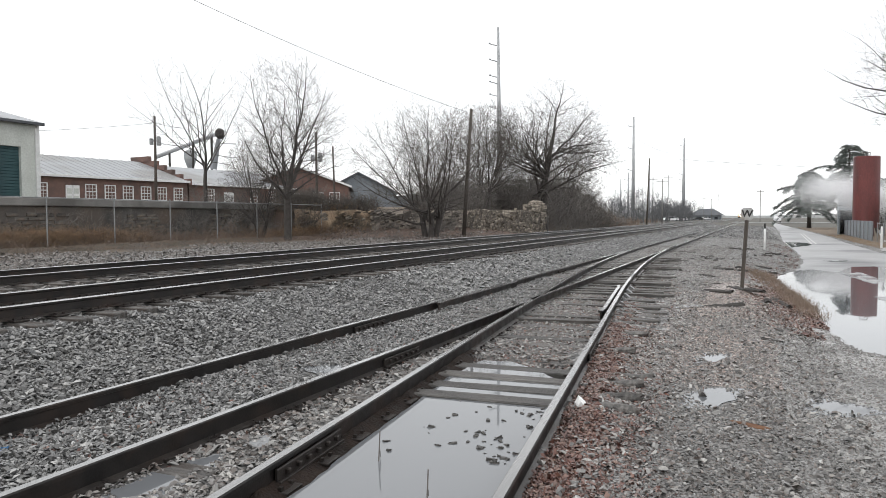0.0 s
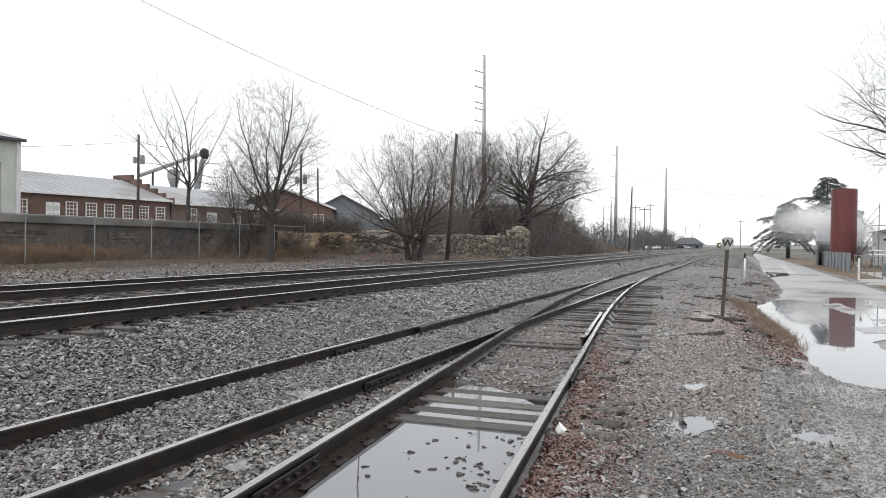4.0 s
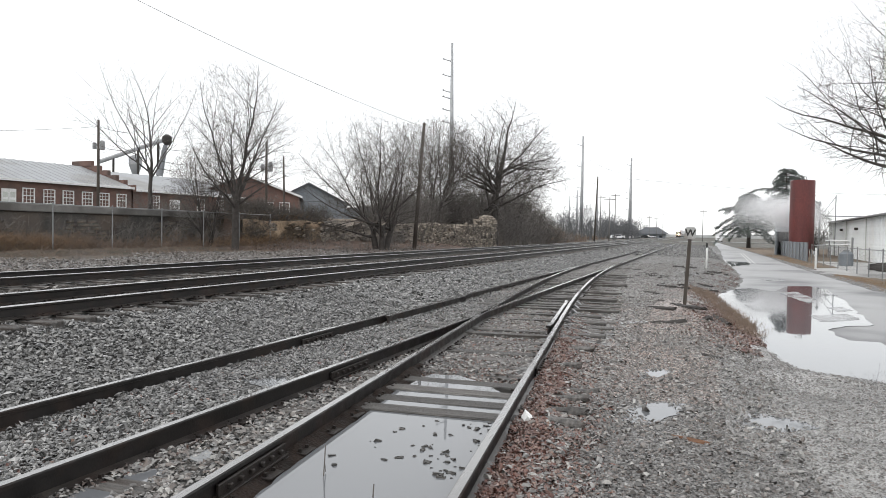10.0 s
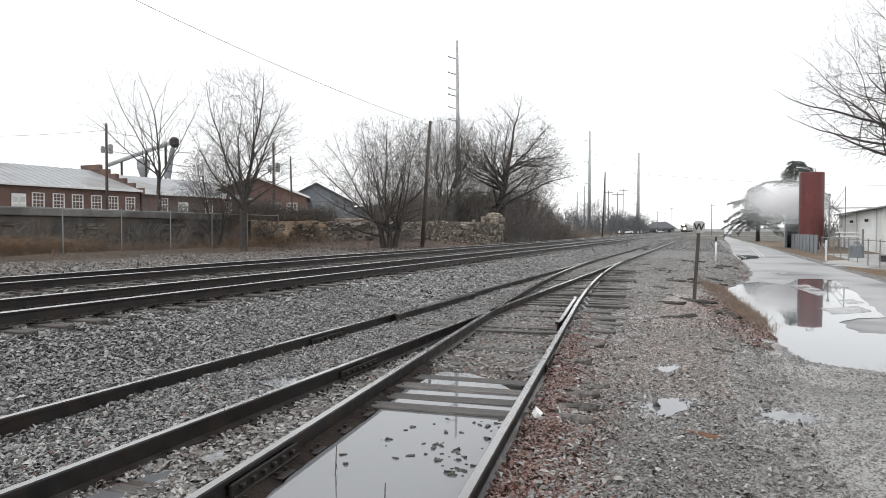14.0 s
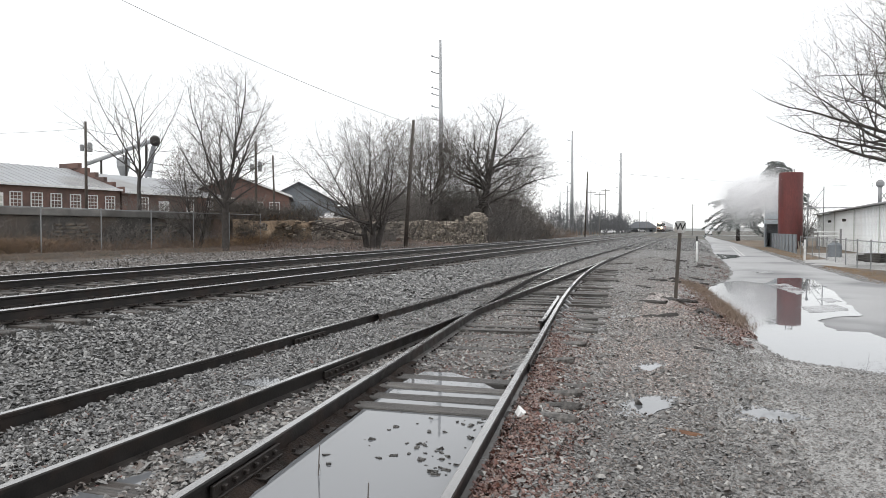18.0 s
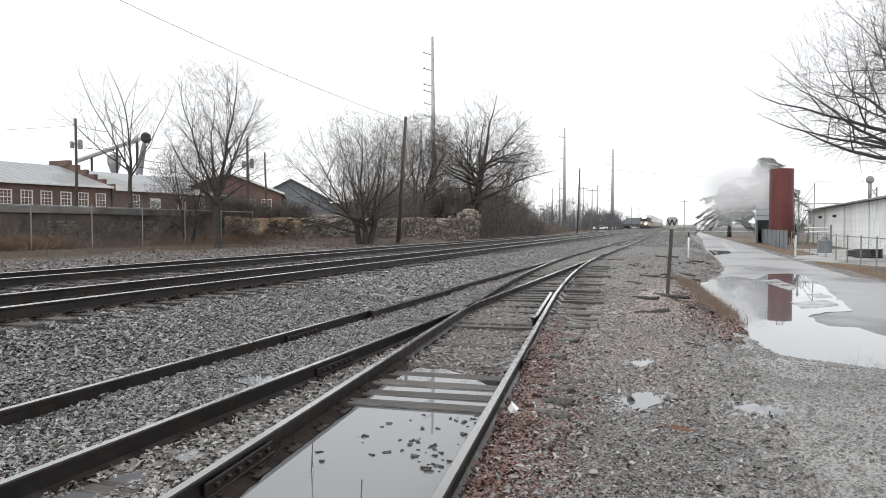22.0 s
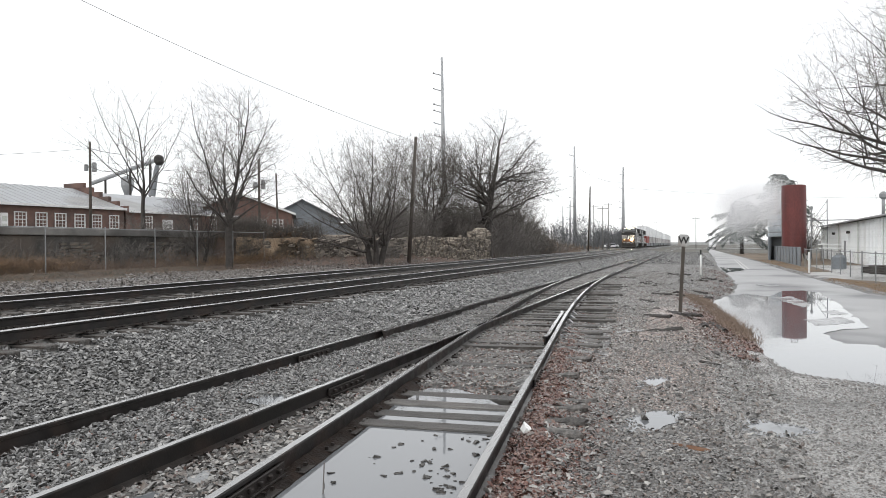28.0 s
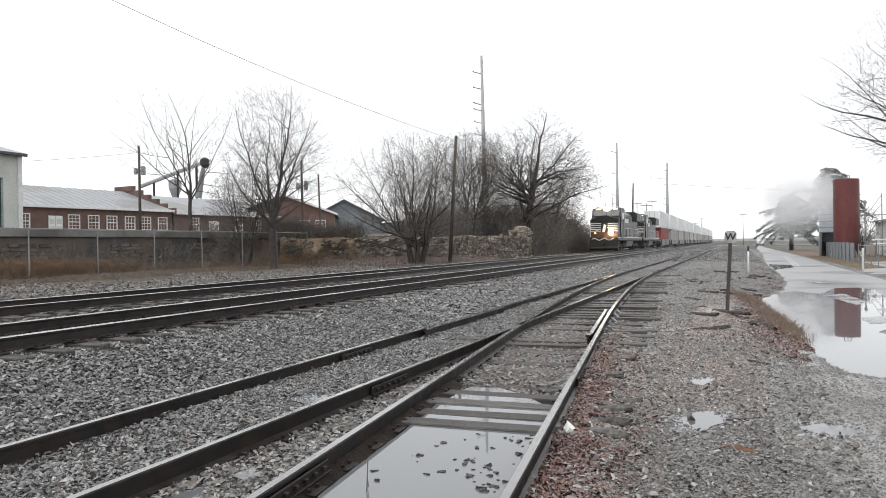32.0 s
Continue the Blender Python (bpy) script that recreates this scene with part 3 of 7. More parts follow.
def build_ground():
    ss = sorted(set([-1500, -600, -250, -120, -60, -30, -15, -11] + list(np.arange(-8, 30, 0.4)) + list(np.arange(30, 66, 0.8)) + list(np.arange(66, 130, 3)) + [130, 145, 160, 180, 200, 230, 260, 300, 360, 430, 520, 640, 800, 1100, 2500]))
    nn = sorted(set([-1500, -500, -200, -100, -60, -40, -28, -20] + list(np.arange(-14, -3, 0.7)) + list(np.arange(-3, 20, 0.3)) + list(np.arange(20, 36, 0.6)) + [30.19, 30.21, 34, 38, 41, 43.5, 47, 52, 56, 60, 66, 80, 110, 160, 300, 600, 1500]))
    v = [(s, n, zg(s, n)) for s in ss for n in nn]
    k = len(nn)
    f, mi = [], []
    for i in range(len(ss) - 1):
        for j in range(k - 1):
            f.append((i * k + j, (i + 1) * k + j, (i + 1) * k + j + 1, i * k + j + 1))
            s, n = (ss[i] + ss[i + 1]) / 2, (nn[j] + nn[j + 1]) / 2
            if s > 150 or abs(n) > 60:
                q = 4
            elif n < -7:
                q = 3
            elif n < -0.35 - 1.2 * max(0.0, min(3.0, 3.2 - s)) + 0.5 * noise.noise(Vector((s * 0.5, n, 8))) and s < 12.5 - n:
                q = 1
            elif n < 1.7 and s < 7.6 + noise.noise(Vector((n * 0.9, s * 0.4, 1))):
                q = 7
            elif n < (1.9 if s < 10.4 else 1.2) and s < 25 + 2 * noise.noise(Vector((n * 0.6, s * 0.3, 1))):
                q = 6
            elif n < 16.5 + noise.noise(Vector((s * 0.2, 0, 0))):
                q = 0
            elif s < 39 and n > 30.2:
                q = 4
            elif 35 < s < 66 and 16.5 < n < 29.5:
                q = 5
            elif n > (26.6 if s < 39 else 24) and noise.noise(Vector((s * 0.12, n * 0.12, 5))) > -0.2:
                q = 3
            elif n < 21.5 + noise.noise(Vector((s * 0.3, n * 0.3, 2))) and s < 29:
                q = 0
            else:
                q = 2
            mi.append(q)
    me = bpy.data.meshes.new("ground")
    me.from_pydata(v, [], f)
    for key in ("ballast", "pad", "earth", "straw", "far", "clay", "pink_gravel", "dark_gravel"):
        me.materials.append(M[key])
    me.polygons.foreach_set("material_index", mi)
    me.polygons.foreach_set("use_smooth", [True] * len(f))
    me.update()
    ob = new("ground", me)
    ob.matrix_world = TRACK
    tagged(ob, "gravel, ballast and brown earth of a rail yard", "ground", kind="structure")


build_ground()


def build_road():
    """Worn asphalt beside the yard, wet, with a sheet of water along its edge."""
    rows = [-60, -20, 0, 5, 8.5] + list(np.arange(9, 70, 1.0)) + [75, 82, 90, 100, 115, 130, 150, 180, 220, 270, 330, 420, 560]
    v, f = [], []
    for s in rows:
        a = shore(s) + (0.1 if s > 10.5 else 0.0)
        b = lerp(s, [(-60, -12), (10, -9.5), (22, -7.6), (29.4, -7.3), (31, -6.45), (47, -6.4), (62, -6.45), (92, -8.0), (127, -9.2), (178, -12.6), (330, -18), (560, -28)])
        for j in range(13):
            n = a + (b - a) * j / 12
            w = noise.noise(Vector((s * 0.2, n * 0.4, 0))) * 0.012
            edge = 0.05 * noise.noise(Vector((s * 0.9, j, 2))) if j in (0, 12) else 0
            v.append((s, n + edge * 3, ROAD_Z + w - (0.02 if j in (0, 12) else 0)))
    for i in range(len(rows) - 1):
        for j in range(12):
            f.append((i * 13 + j, i * 13 + j + 1, (i + 1) * 13 + j + 1, (i + 1) * 13 + j))
    mb = MB().add(v, f)
    thing("road", mb, M["asphalt"], TRACK, "worn wet asphalt road with puddles beside the yard", "road", kind="structure", smooth=True)


build_road()


def build_yard():
    """Pale concrete yard behind the road fence, with a drive that crosses the verge."""
    mb = MB()
    rows = list(np.arange(24, 66.1, 0.5))
    for s in rows:
        a = lerp(s, [(24, -9.6), (30, -9.2), (36.5, -9.3), (37.6, -9.0), (41, -7.6), (44, -6.5), (48.6, -6.5), (51, -6.9), (51.6, -8.5), (66, -8.9)]) + 0.12 * noise.noise(Vector((s * 0.8, 0, 4)))
        for j in range(9):
            n = a + (-22.0 - a) * (j / 8) ** 1.6
            mb.v.append((s, n, max(zg(s, n), ROAD_Z + 0.01) + (0.014 if j else -0.05)))
    for i in range(len(rows) - 1):
        for j in range(8):
            mb.f.append((i * 9 + j, i * 9 + j + 1, i * 9 + j + 10, i * 9 + j + 9))
            mb.mi.append(0)
    thing("pavement", mb, M["yard_concrete"], TRACK, "pale worn concrete yard and drive beside the road", "pavement", kind="structure", smooth=True)


build_yard()


def pool(name, outline, z, label, rough=0.08, step=0.25, seed=0, mat="water", category="puddle"):
    """A sheet of water with a ragged edge; the outline runs in s and n."""
    pts = []
    for i, p in enumerate(outline):
        q = outline[(i + 1) % len(outline)]
        d = math.hypot(q[0] - p[0], q[1] - p[1])
        for k in range(max(1, int(d / step))):
            t = k / max(1, int(d / step))
            x, y = p[0] + (q[0] - p[0]) * t, p[1] + (q[1] - p[1]) * t
            fx, fy = noise.noise(Vector((x * 9, y * 9, seed))), noise.noise(Vector((x * 9, y * 9, seed + 7)))
            pts.append((x + rough * (2 * noise.noise(Vector((x * 1.7, y * 1.7, seed))) + 0.9 * fx), y + rough * (noise.noise(Vector((x * 1.7, y * 1.7, seed + 7))) + 0.7 * fy)))
    mb = MB().add([(x, y, z) for x, y in pts], [tuple(range(len(pts)))])
    thing(name, mb, M[mat], TRACK, label, category, kind="structure")


WZ = ROAD_Z + 0.013
pool("water", [(24.9, -0.4), (28.0, -1.28), (29.4, -1.95), (28.2, -2.73), (31.4, -3.52), (32.1, -4.38), (30.8, -4.75), (25.3, -4.44), (20.3, -4.01), (18.2, -3.78), (17.4, -2.79), (16.2, -2.7), (15.3, -2.8), (15.4, -3.26), (14.2, -3.55), (12.8, -3.9), (9.9, -4.2), (9.7, -2.64), (9.9, -1.7), (11.0, -1.2), (12.3, -1.0), (13.8, -0.9), (15.1, -0.85), (16.9, -0.75), (20.0, -0.6)], WZ, "still rain puddle along the road edge", 0.12, 0.22)
pool("water", [(60.6, -1.5), (62.2, -2.15), (59.2, -3.75), (55.3, -3.75), (52.5, -2.9), (49.6, -2.1), (51.9, -1.6)], WZ, "shallow puddle farther along the road", 0.25, 0.3, 3)
for line_, seed_ in (([(27.4, -2.75), (28.5, -3.45), (25.2, -3.62), (23.4, -3.22), (25.4, -2.98)], 21), ([(19.7, -2.7), (20.9, -3.75), (19.4, -3.75), (18.4, -2.85)], 22), ([(22.4, -3.5), (22.9, -4.0), (21.6, -4.0), (21.4, -3.6)], 23), ([(35.8, -2.9), (36.6, -3.9), (35.2, -3.8), (34.9, -3.1)], 24)):
    pool("road", line_, WZ + 0.0025, "damp asphalt standing out of the puddle", 0.1, 0.1, seed_, "wet_asphalt", "road")
pool("water", [(6.6, 0.62), (6.65, 0.36), (7.0, 0.2), (7.4, 0.0), (7.6, 0.1), (7.6, 0.3), (7.4, 0.5), (7.0, 0.62)], zg(7.1, 0.3) + 0.004, "small puddle in the gravel", 0.07, 0.06, 8)
pool("water", [(6.85, -0.4), (6.85, -0.75), (7.1, -1.1), (7.4, -0.9), (7.4, -0.5), (7.1, -0.35)], zg(7.15, -0.75) + 0.003, "thin film of water on fine gravel", 0.10, 0.06, 18)
pool("water", [(8.7, 0.62), (8.75, 0.36), (9.3, 0.18), (9.45, 0.25), (9.4, 0.5), (9.1, 0.62)], zg(9.1, 0.42) + 0.004, "small puddle in the gravel", 0.08, 0.06, 9)
pool("water", [(13.75, 1.42), (13.9, 1.2), (14.25, 0.85), (14.45, 0.8), (14.3, 1.05), (14.0, 1.45)], zg(14.0, 1.1) + 0.016, "narrow puddle in the gravel", 0.06, 0.06, 10)
pool("water", [(2.5, d_centre(2.5) - 0.70), (6.2, d_centre(6.2) - 0.69), (7.0, d_centre(7.0) - 0.64), (7.55, d_centre(7.55) - 0.3), (7.85, d_centre(7.85) + 0.1), (7.8, d_centre(7.8) + 0.45), (6.9, d_centre(6.9) + 0.56), (2.5, d_centre(2.5) + 0.56)], 0.012, "rainwater standing between the rails", 0.03, 0.12, 11)
pool("water", [(2.7, 3.38), (3.3, 3.32), (3.75, 3.36), (4.1, 3.46), (3.6, 3.66), (2.8, 3.68)], zg(3.5, 3.5) + 0.008, "rainwater standing between the rails", 0.1, 0.06, 12)
pool("water", [(6.2, 4.05), (6.9, 4.0), (7.0, 4.6), (6.6, 4.75)], zg(6.6, 4.4) + 0.010, "small puddle between the ties", 0.1, 0.06, 13)


def mud_strip(s0, s1, off0, off1, z0, z1, seed, label):
    """Wet mud with a ragged surface between a rail of the diverging track and the water."""
    k, j = int((s1 - s0) / 0.04), 7
    v = []
    for i in range(k + 1):
        s = s0 + (s1 - s0) * i / k
        for q in range(j + 1):
            u = q / j
            w = off0 + (off1 - off0) * u + (0.05 * noise.noise(Vector((s * 2.3, u, seed))) if q else 0)
            v.append((s, d_centre(s) + w, z0 + (z1 - z0) * u + 0.02 * noise.noise(Vector((s * 7, w * 9, seed))) * (1 - 0.5 * u)))
    f = [(i * (j + 1) + q, (i + 1) * (j + 1) + q, (i + 1) * (j + 1) + q + 1, i * (j + 1) + q + 1) for i in range(k) for q in range(j)]
    thing("mud", MB().add(v, f), M["mud"], TRACK, label, "mud", kind="structure", smooth=True)


mud_strip(2.4, 8.3, HALF - 0.02, HALF - 0.19, 0.045, -0.02, 4, "wet brown mud between the rail and the standing water")


# ---- tracks ----
def rail_profile():
    return [(-0.070, 0), (0.070, 0), (0.070, 0.012), (0.012, 0.032), (0.009, 0.125), (0.036, 0.135), (0.037, 0.160), (0.030, 0.170), (-0.030, 0.170), (-0.037, 0.160), (-0.036, 0.135), (-0.009, 0.125), (-0.012, 0.032), (-0.070, 0.012)]


def rail(line, parent, label="", top="railtop"):
    """A rail swept along points (s, n, z); the running surface is worn bright."""
    pr = rail_profile()
    k = len(pr)
    mb = MB()
    pts = [Vector(p) for p in line]
    vs = []
    for i, p in enumerate(pts):
        d = (pts[min(i + 1, len(pts) - 1)] - pts[max(i - 1, 0)]).normalized()
        side = Vector((-d.y, d.x, 0)).normalized()
        vs += [p + side * a + Vector((0, 0, b)) for a, b in pr]
    fs, mi = [], []
    for i in range(len(pts) - 1):
        for j in range(k):
            fs.append((i * k + j, i * k + (j + 1) % k, (i + 1) * k + (j + 1) % k, (i + 1) * k + j))
            # Foot faces take slot 2, whose colour carries a painted highlight.
            mi.append(1 if j == 7 or (top == "railtop" and j in (6, 8)) else (2 if j in (1, 2, 12, 13) else 0))
    fs += [tuple(range(k))[::-1], tuple(range((len(pts) - 1) * k, len(pts) * k))]
    mi += [0, 0]
    mb.v, mb.f, mb.mi = [tuple(p) for p in vs], fs, mi
    return part("rail", mb, [M["rail"], M[top], M["railfoot_lit"]], parent, label)


def steps(a, b, k):
    return [a + (b - a) * i / k for i in range(k + 1)]


SHORT_TIE = MB().box((0, 0, 0), (0.235, 1.9, 0.18), 0.01).mesh("tie", [M["tie"]])
TIE = MB().box((0, 0, 0), (0.23, 2.6, 0.18), 0.012).mesh("tie", [M["tie"]])
LONG_TIE = MB().box((0, 0, 0), (0.20, 3.9, 0.18), 0.006).mesh("tie", [M["tie"]])
PLATE = MB().box((0, 0, 0), (0.19, 0.33, 0.022), 0.004).box((0.06, 0.10, 0.02), (0.025, 0.025, 0.03)).box((-0.06, -0.10, 0.02), (0.025, 0.025, 0.03)).box((0.06, -0.10, 0.02), (0.025, 0.025, 0.03)).mesh("tie_plate", [M["iron"]])
rt = random.Random(4)


def tie(parent, s, n, z, turn=0.0, long=False, mesh=None):
    ob = new("tie", mesh or (LONG_TIE if long else TIE))
    ob.parent = parent
    ob.matrix_basis = pose(s, n, z, rt.uniform(-0.6, 0.6), rt.uniform(-0.6, 0.6), turn + rt.uniform(-1.2, 1.2))
    return ob


def plate(parent, s, n, z, turn=0.0):
    ob = new("tie_plate", PLATE)
    ob.parent = parent
    ob.matrix_basis = pose(s, n, z, 0, 0, turn)


D_TIES = np.array([-3 + 0.55 * i for i in range(17)] + [6.14, 6.57, 7.02, 7.52] + [8.08 + 0.53 * i for i in range(58)])


def build_tracks():
    # main lines on raised ballast
    for n0, lab in ((A_N, "main line track the train runs on, bright railheads on raised ballast"), (B_N, "main line track with bright railheads on raised grey ballast")):
        tr = empty("railway_track", TRACK, lab, "railway track", "tracks")
        for q in (-HALF, HALF):
            rail([(s, n0 + q, 0.51) for s in [-60] + steps(-10, 100, 22) + [150, 250, 400, 600, 950]], tr)
        for i in range(150):
            s = 0.3 + i * 0.53
            tie(tr, s, n0, 0.405 + rt.uniform(-0.012, 0.01))
            if s < 30 and n0 == B_N:
                for q in (-HALF, HALF):
                    plate(tr, s, n0 + q, 0.503)
    # yard track, straight
    c = empty("railway_track", TRACK, "straight yard track with rusty rails on sunken wooden ties", "railway track", "tracks")
    for q in (-HALF, HALF):
        rail([(s, C_N + q, 0.0) for s in [-60] + steps(-10, 100, 30) + [130, 170, 240, 330]], c, top="raildull")
    for i in range(170):
        s = -3 + i * 0.55
        if 11.0 < s < 39:
            continue
        tie(c, s, C_N, -0.10 + rt.uniform(-0.02, 0.025))
        if s < 30:
            for q in (-HALF, HALF):
                plate(c, s, C_N + q, 0.0)
    # diverging track
    d = empty("railway_track", TRACK, "diverging yard track with rusty rails and a puddle between them", "railway track", "tracks")
    line = [-60, -20] + steps(-6, 40, 60)
    rail([(s, d_centre(s) - HALF, 0.0) for s in line], d, top="raildull")
    rail([(s, d_centre(s) + HALF, 0.0) for s in line if s < 38.5], d, top="raildull")
    for s in D_TIES:
        s = float(s)
        lean = math.degrees(math.atan(0.055 if s < 14 else 0.03))
        under = s < 6.0
        if s < 11.2:
            tie(d, s, d_centre(s), (-0.135 if under else (-0.070 if s < 7.8 else -0.096)) + rt.uniform(-0.007, 0.009), 4, mesh=SHORT_TIE if 6 < s < 7.8 else None)
        else:
            tie(d, s, (C_N + d_centre(s)) / 2 - 0.25 + 0.3 * max(0.0, min(1.0, (s - 17) / 10)) + rt.uniform(-0.28, 0.22), (-0.045 if s < 30 else -0.075) + rt.uniform(-0.035, 0.015), 3 + rt.uniform(-2, 2), True)
        if s < 30:
            for q in (-HALF, HALF):
                plate(d, s, d_centre(s) + q, 0.0, 5)
    # guard rails beside the frog
    def flare(s):
        return 0.105 + 0.03 * max(0.0, abs(s - 13.9) - 1.9) / 0.4
    g1 = [(s, d_centre(s) - HALF + flare(s), 0.004) for s in steps(11.6, 16.2, 24)]
    rail(g1, d, "short guard rail", "raildull")
    g2 = [(s, C_N + HALF - flare(s), 0.004) for s in steps(11.6, 16.2, 24)]
    rail(g2, c, "short guard rail", "raildull")
    brace = MB().prism([(-0.02, 0.0), (-0.15, 0.0), (-0.13, 0.025), (-0.05, 0.09), (-0.02, 0.09)], -0.055, 0.055, "yz").mesh("rail_brace", [M["galv"]])
    for s in (12.45, 13.15, 13.6, 14.4, 15.1, 16.0, 16.8):
        part("rail_brace", brace, None, d, m=pose(s, d_centre(s) - HALF - 0.03 - rt.uniform(0, 0.03), 0.012, 0, 0, 4 + rt.uniform(-14, 14)))
    # wing rails and bolted joints
    for s0, fn, par in ((4.05, lambda s: d_centre(s) + HALF, d), (7.4, lambda s: C_N - HALF, c), (9.3, lambda s: C_N + HALF, c), (8.6, lambda s: d_centre(s) - HALF, d), (21.0, lambda s: C_N + HALF, c)):
        mb = MB()
        turn = math.degrees(math.atan2(fn(s0 + 1) - fn(s0), 1))
        rm = pose(0, 0, 0, 0, 0, turn).to_3x3()
        for q in (-1, 1):
            mb.box((0, q * 0.034, 0.075), (0.92, 0.026, 0.085), 0.006)
            mb.box((0, q * 0.055, 0.032), (0.92, 0.03, 0.018), 0.004)
            for k in (-0.35, -0.21, -0.07, 0.07, 0.21, 0.35):
                mb.box((k, q * 0.06, 0.078), (0.035, 0.035, 0.035), 0.006)
        part("joint_bar", mb, M["iron"], par, "bolted joint bar", pose(s0, fn(s0), 0.0, 0, 0, turn))


build_tracks()


# ---- loose stones ----
OCT_V = np.array([(1, 0, 0), (-1, 0, 0), (0, 1, 0), (0, -1, 0), (0, 0, 1), (0, 0, -1)], float)
OCT_F = np.array([(0, 2, 4), (2, 1, 4), (1, 3, 4), (3, 0, 4), (2, 0, 5), (1, 2, 5), (3, 1, 5), (0, 3, 5)])
TENT_V = np.array([(-1, -0.8, -0.5), (1, -0.8, -0.5), (1, 0.8, -0.5), (-1, 0.8, -0.5), (-0.45, 0.1, 0.8), (0.5, -0.1, 0.7)]) * 0.85
TENT_F = np.array([(0, 1, 5), (0, 5, 4), (1, 2, 5), (2, 3, 4), (2, 4, 5), (3, 0, 4)])
CHIP_V = np.array([(-1, -0.7, -0.2), (1, -0.6, -0.1), (0.8, 0.7, -0.2), (-0.8, 0.6, -0.1), (0.1, 0.1, 0.5)])
CHIP_F = np.array([(0, 1, 4), (1, 2, 4), (2, 3, 4), (3, 0, 4)])
CUB_V = np.array([(a, b, c) for a in (-1, 1) for b in (-1, 1) for c in (-1, 1)], float) * 0.72
CUB_F = np.array([(0, 1, 3), (0, 3, 2), (4, 6, 7), (4, 7, 5), (0, 4, 5), (0, 5, 1), (2, 3, 7), (2, 7, 6), (0, 2, 6), (0, 6, 4), (1, 5, 7), (1, 7, 3)])
CUB_F = np.array([f for f in CUB_F if not all(CUB_V[i][2] < 0 for i in f)])
PHI = (1 + 5 ** 0.5) / 2
ICO_V = np.array([(a * x, b * y, c * z) for x, y, z in ((0, 1, PHI), (1, PHI, 0), (PHI, 0, 1)) for a in ((1,) if x == 0 else (-1, 1)) for b in ((1,) if y == 0 else (-1, 1)) for c in ((1,) if z == 0 else (-1, 1))], float)
ICO_F = np.array([f for f in itertools.combinations(range(12), 3) if all(abs(np.linalg.norm(ICO_V[f[i]] - ICO_V[f[j]]) - 2) < 0.01 for i, j in ((0, 1), (1, 2), (0, 2)))])
ICO_F = np.array([f if np.dot(np.cross(ICO_V[f[1]] - ICO_V[f[0]], ICO_V[f[2]] - ICO_V[f[0]]), ICO_V[f[0]]) > 0 else f[::-1] for f in ICO_F])
ICO_F = ICO_F[ICO_V[ICO_F][:, :, 2].mean(axis=1) > -0.5]
ICO_V = ICO_V * 0.52
SHAPES = {"ico": (ICO_V, ICO_F), "cube": (CUB_V, CUB_F), "oct": (OCT_V, OCT_F), "tent": (TENT_V, TENT_F), "chip": (CHIP_V, CHIP_F)}


SPOTS = [(7.1, 0.31, 0.40, 0.2), (7.15, -0.74, 0.2, 0.26), (9.1, 0.4, 0.26, 0.14), (6.6, 4.35, 0.28, 0.25), (3.45, 3.5, 0.5, 0.13), (5.0, 3.15, 0.3, 0.12)] + [(a, b, 0.10, 0.2) for a, b in ((7.2, 1.2), (6.67, 1.15), (10.28, 1.57), (8.85, 1.52), (6.2, 1.12), (7.66, 1.15))]


def clear(s, n):
    """Stones stay off puddles, bare tie ends and the ties in the water."""
    ok = np.ones(len(s), bool)
    wob = np.array([noise.noise(Vector((a * 6, b * 6, 40))) for a, b in zip(s, n)])
    for cs, cn, a, b in SPOTS:
        ok &= ((s - cs) / a) ** 2 + ((n - cn) / b) ** 2 > 0.85 + 0.5 * wob
    t = np.clip(((s - 13.6) * 0.75 - (n - 1.25) * 0.9) / 1.37, 0, 1)
    ok &= np.hypot(s - 13.6 - 0.75 * t, n - 1.25 + 0.9 * t) > 0.10 + 0.05 * wob
    pb = (s - 0.3) / 0.53
    bare = np.array([noise.noise(Vector((a * 0.7, b * 2.0, 50))) for a, b in zip(s, n)])
    ok &= ~((n > 7.25) & (n < 8.0) & (np.abs(pb - np.round(pb)) * 0.53 < 0.115) & (bare > -0.05))
    d = np.array([d_centre(x) for x in s])
    on = np.abs(s[:, None] - D_TIES[None]).min(axis=1) < 0.12
    right = (n < d - HALF - 0.07) & (n > d - HALF - 0.95) & (s > 11.0) & (s < 30)
    rnd = (np.sin(s * 917.3 + n * 371.7) * 43758.5) % 1.0
    ok &= ~(right & (on | (rnd < 0.72 + 0.5 * wob)))
    mid = (np.abs(n - d) < 0.68) & (s > 7.3) & (s < 30)
    ok &= ~(mid & on & (rnd < 0.45 + 0.8 * wob))
    ok &= ~((np.abs(n - d) < 0.69) & (s < 7.7 + 0.35 * wob))
    return ok


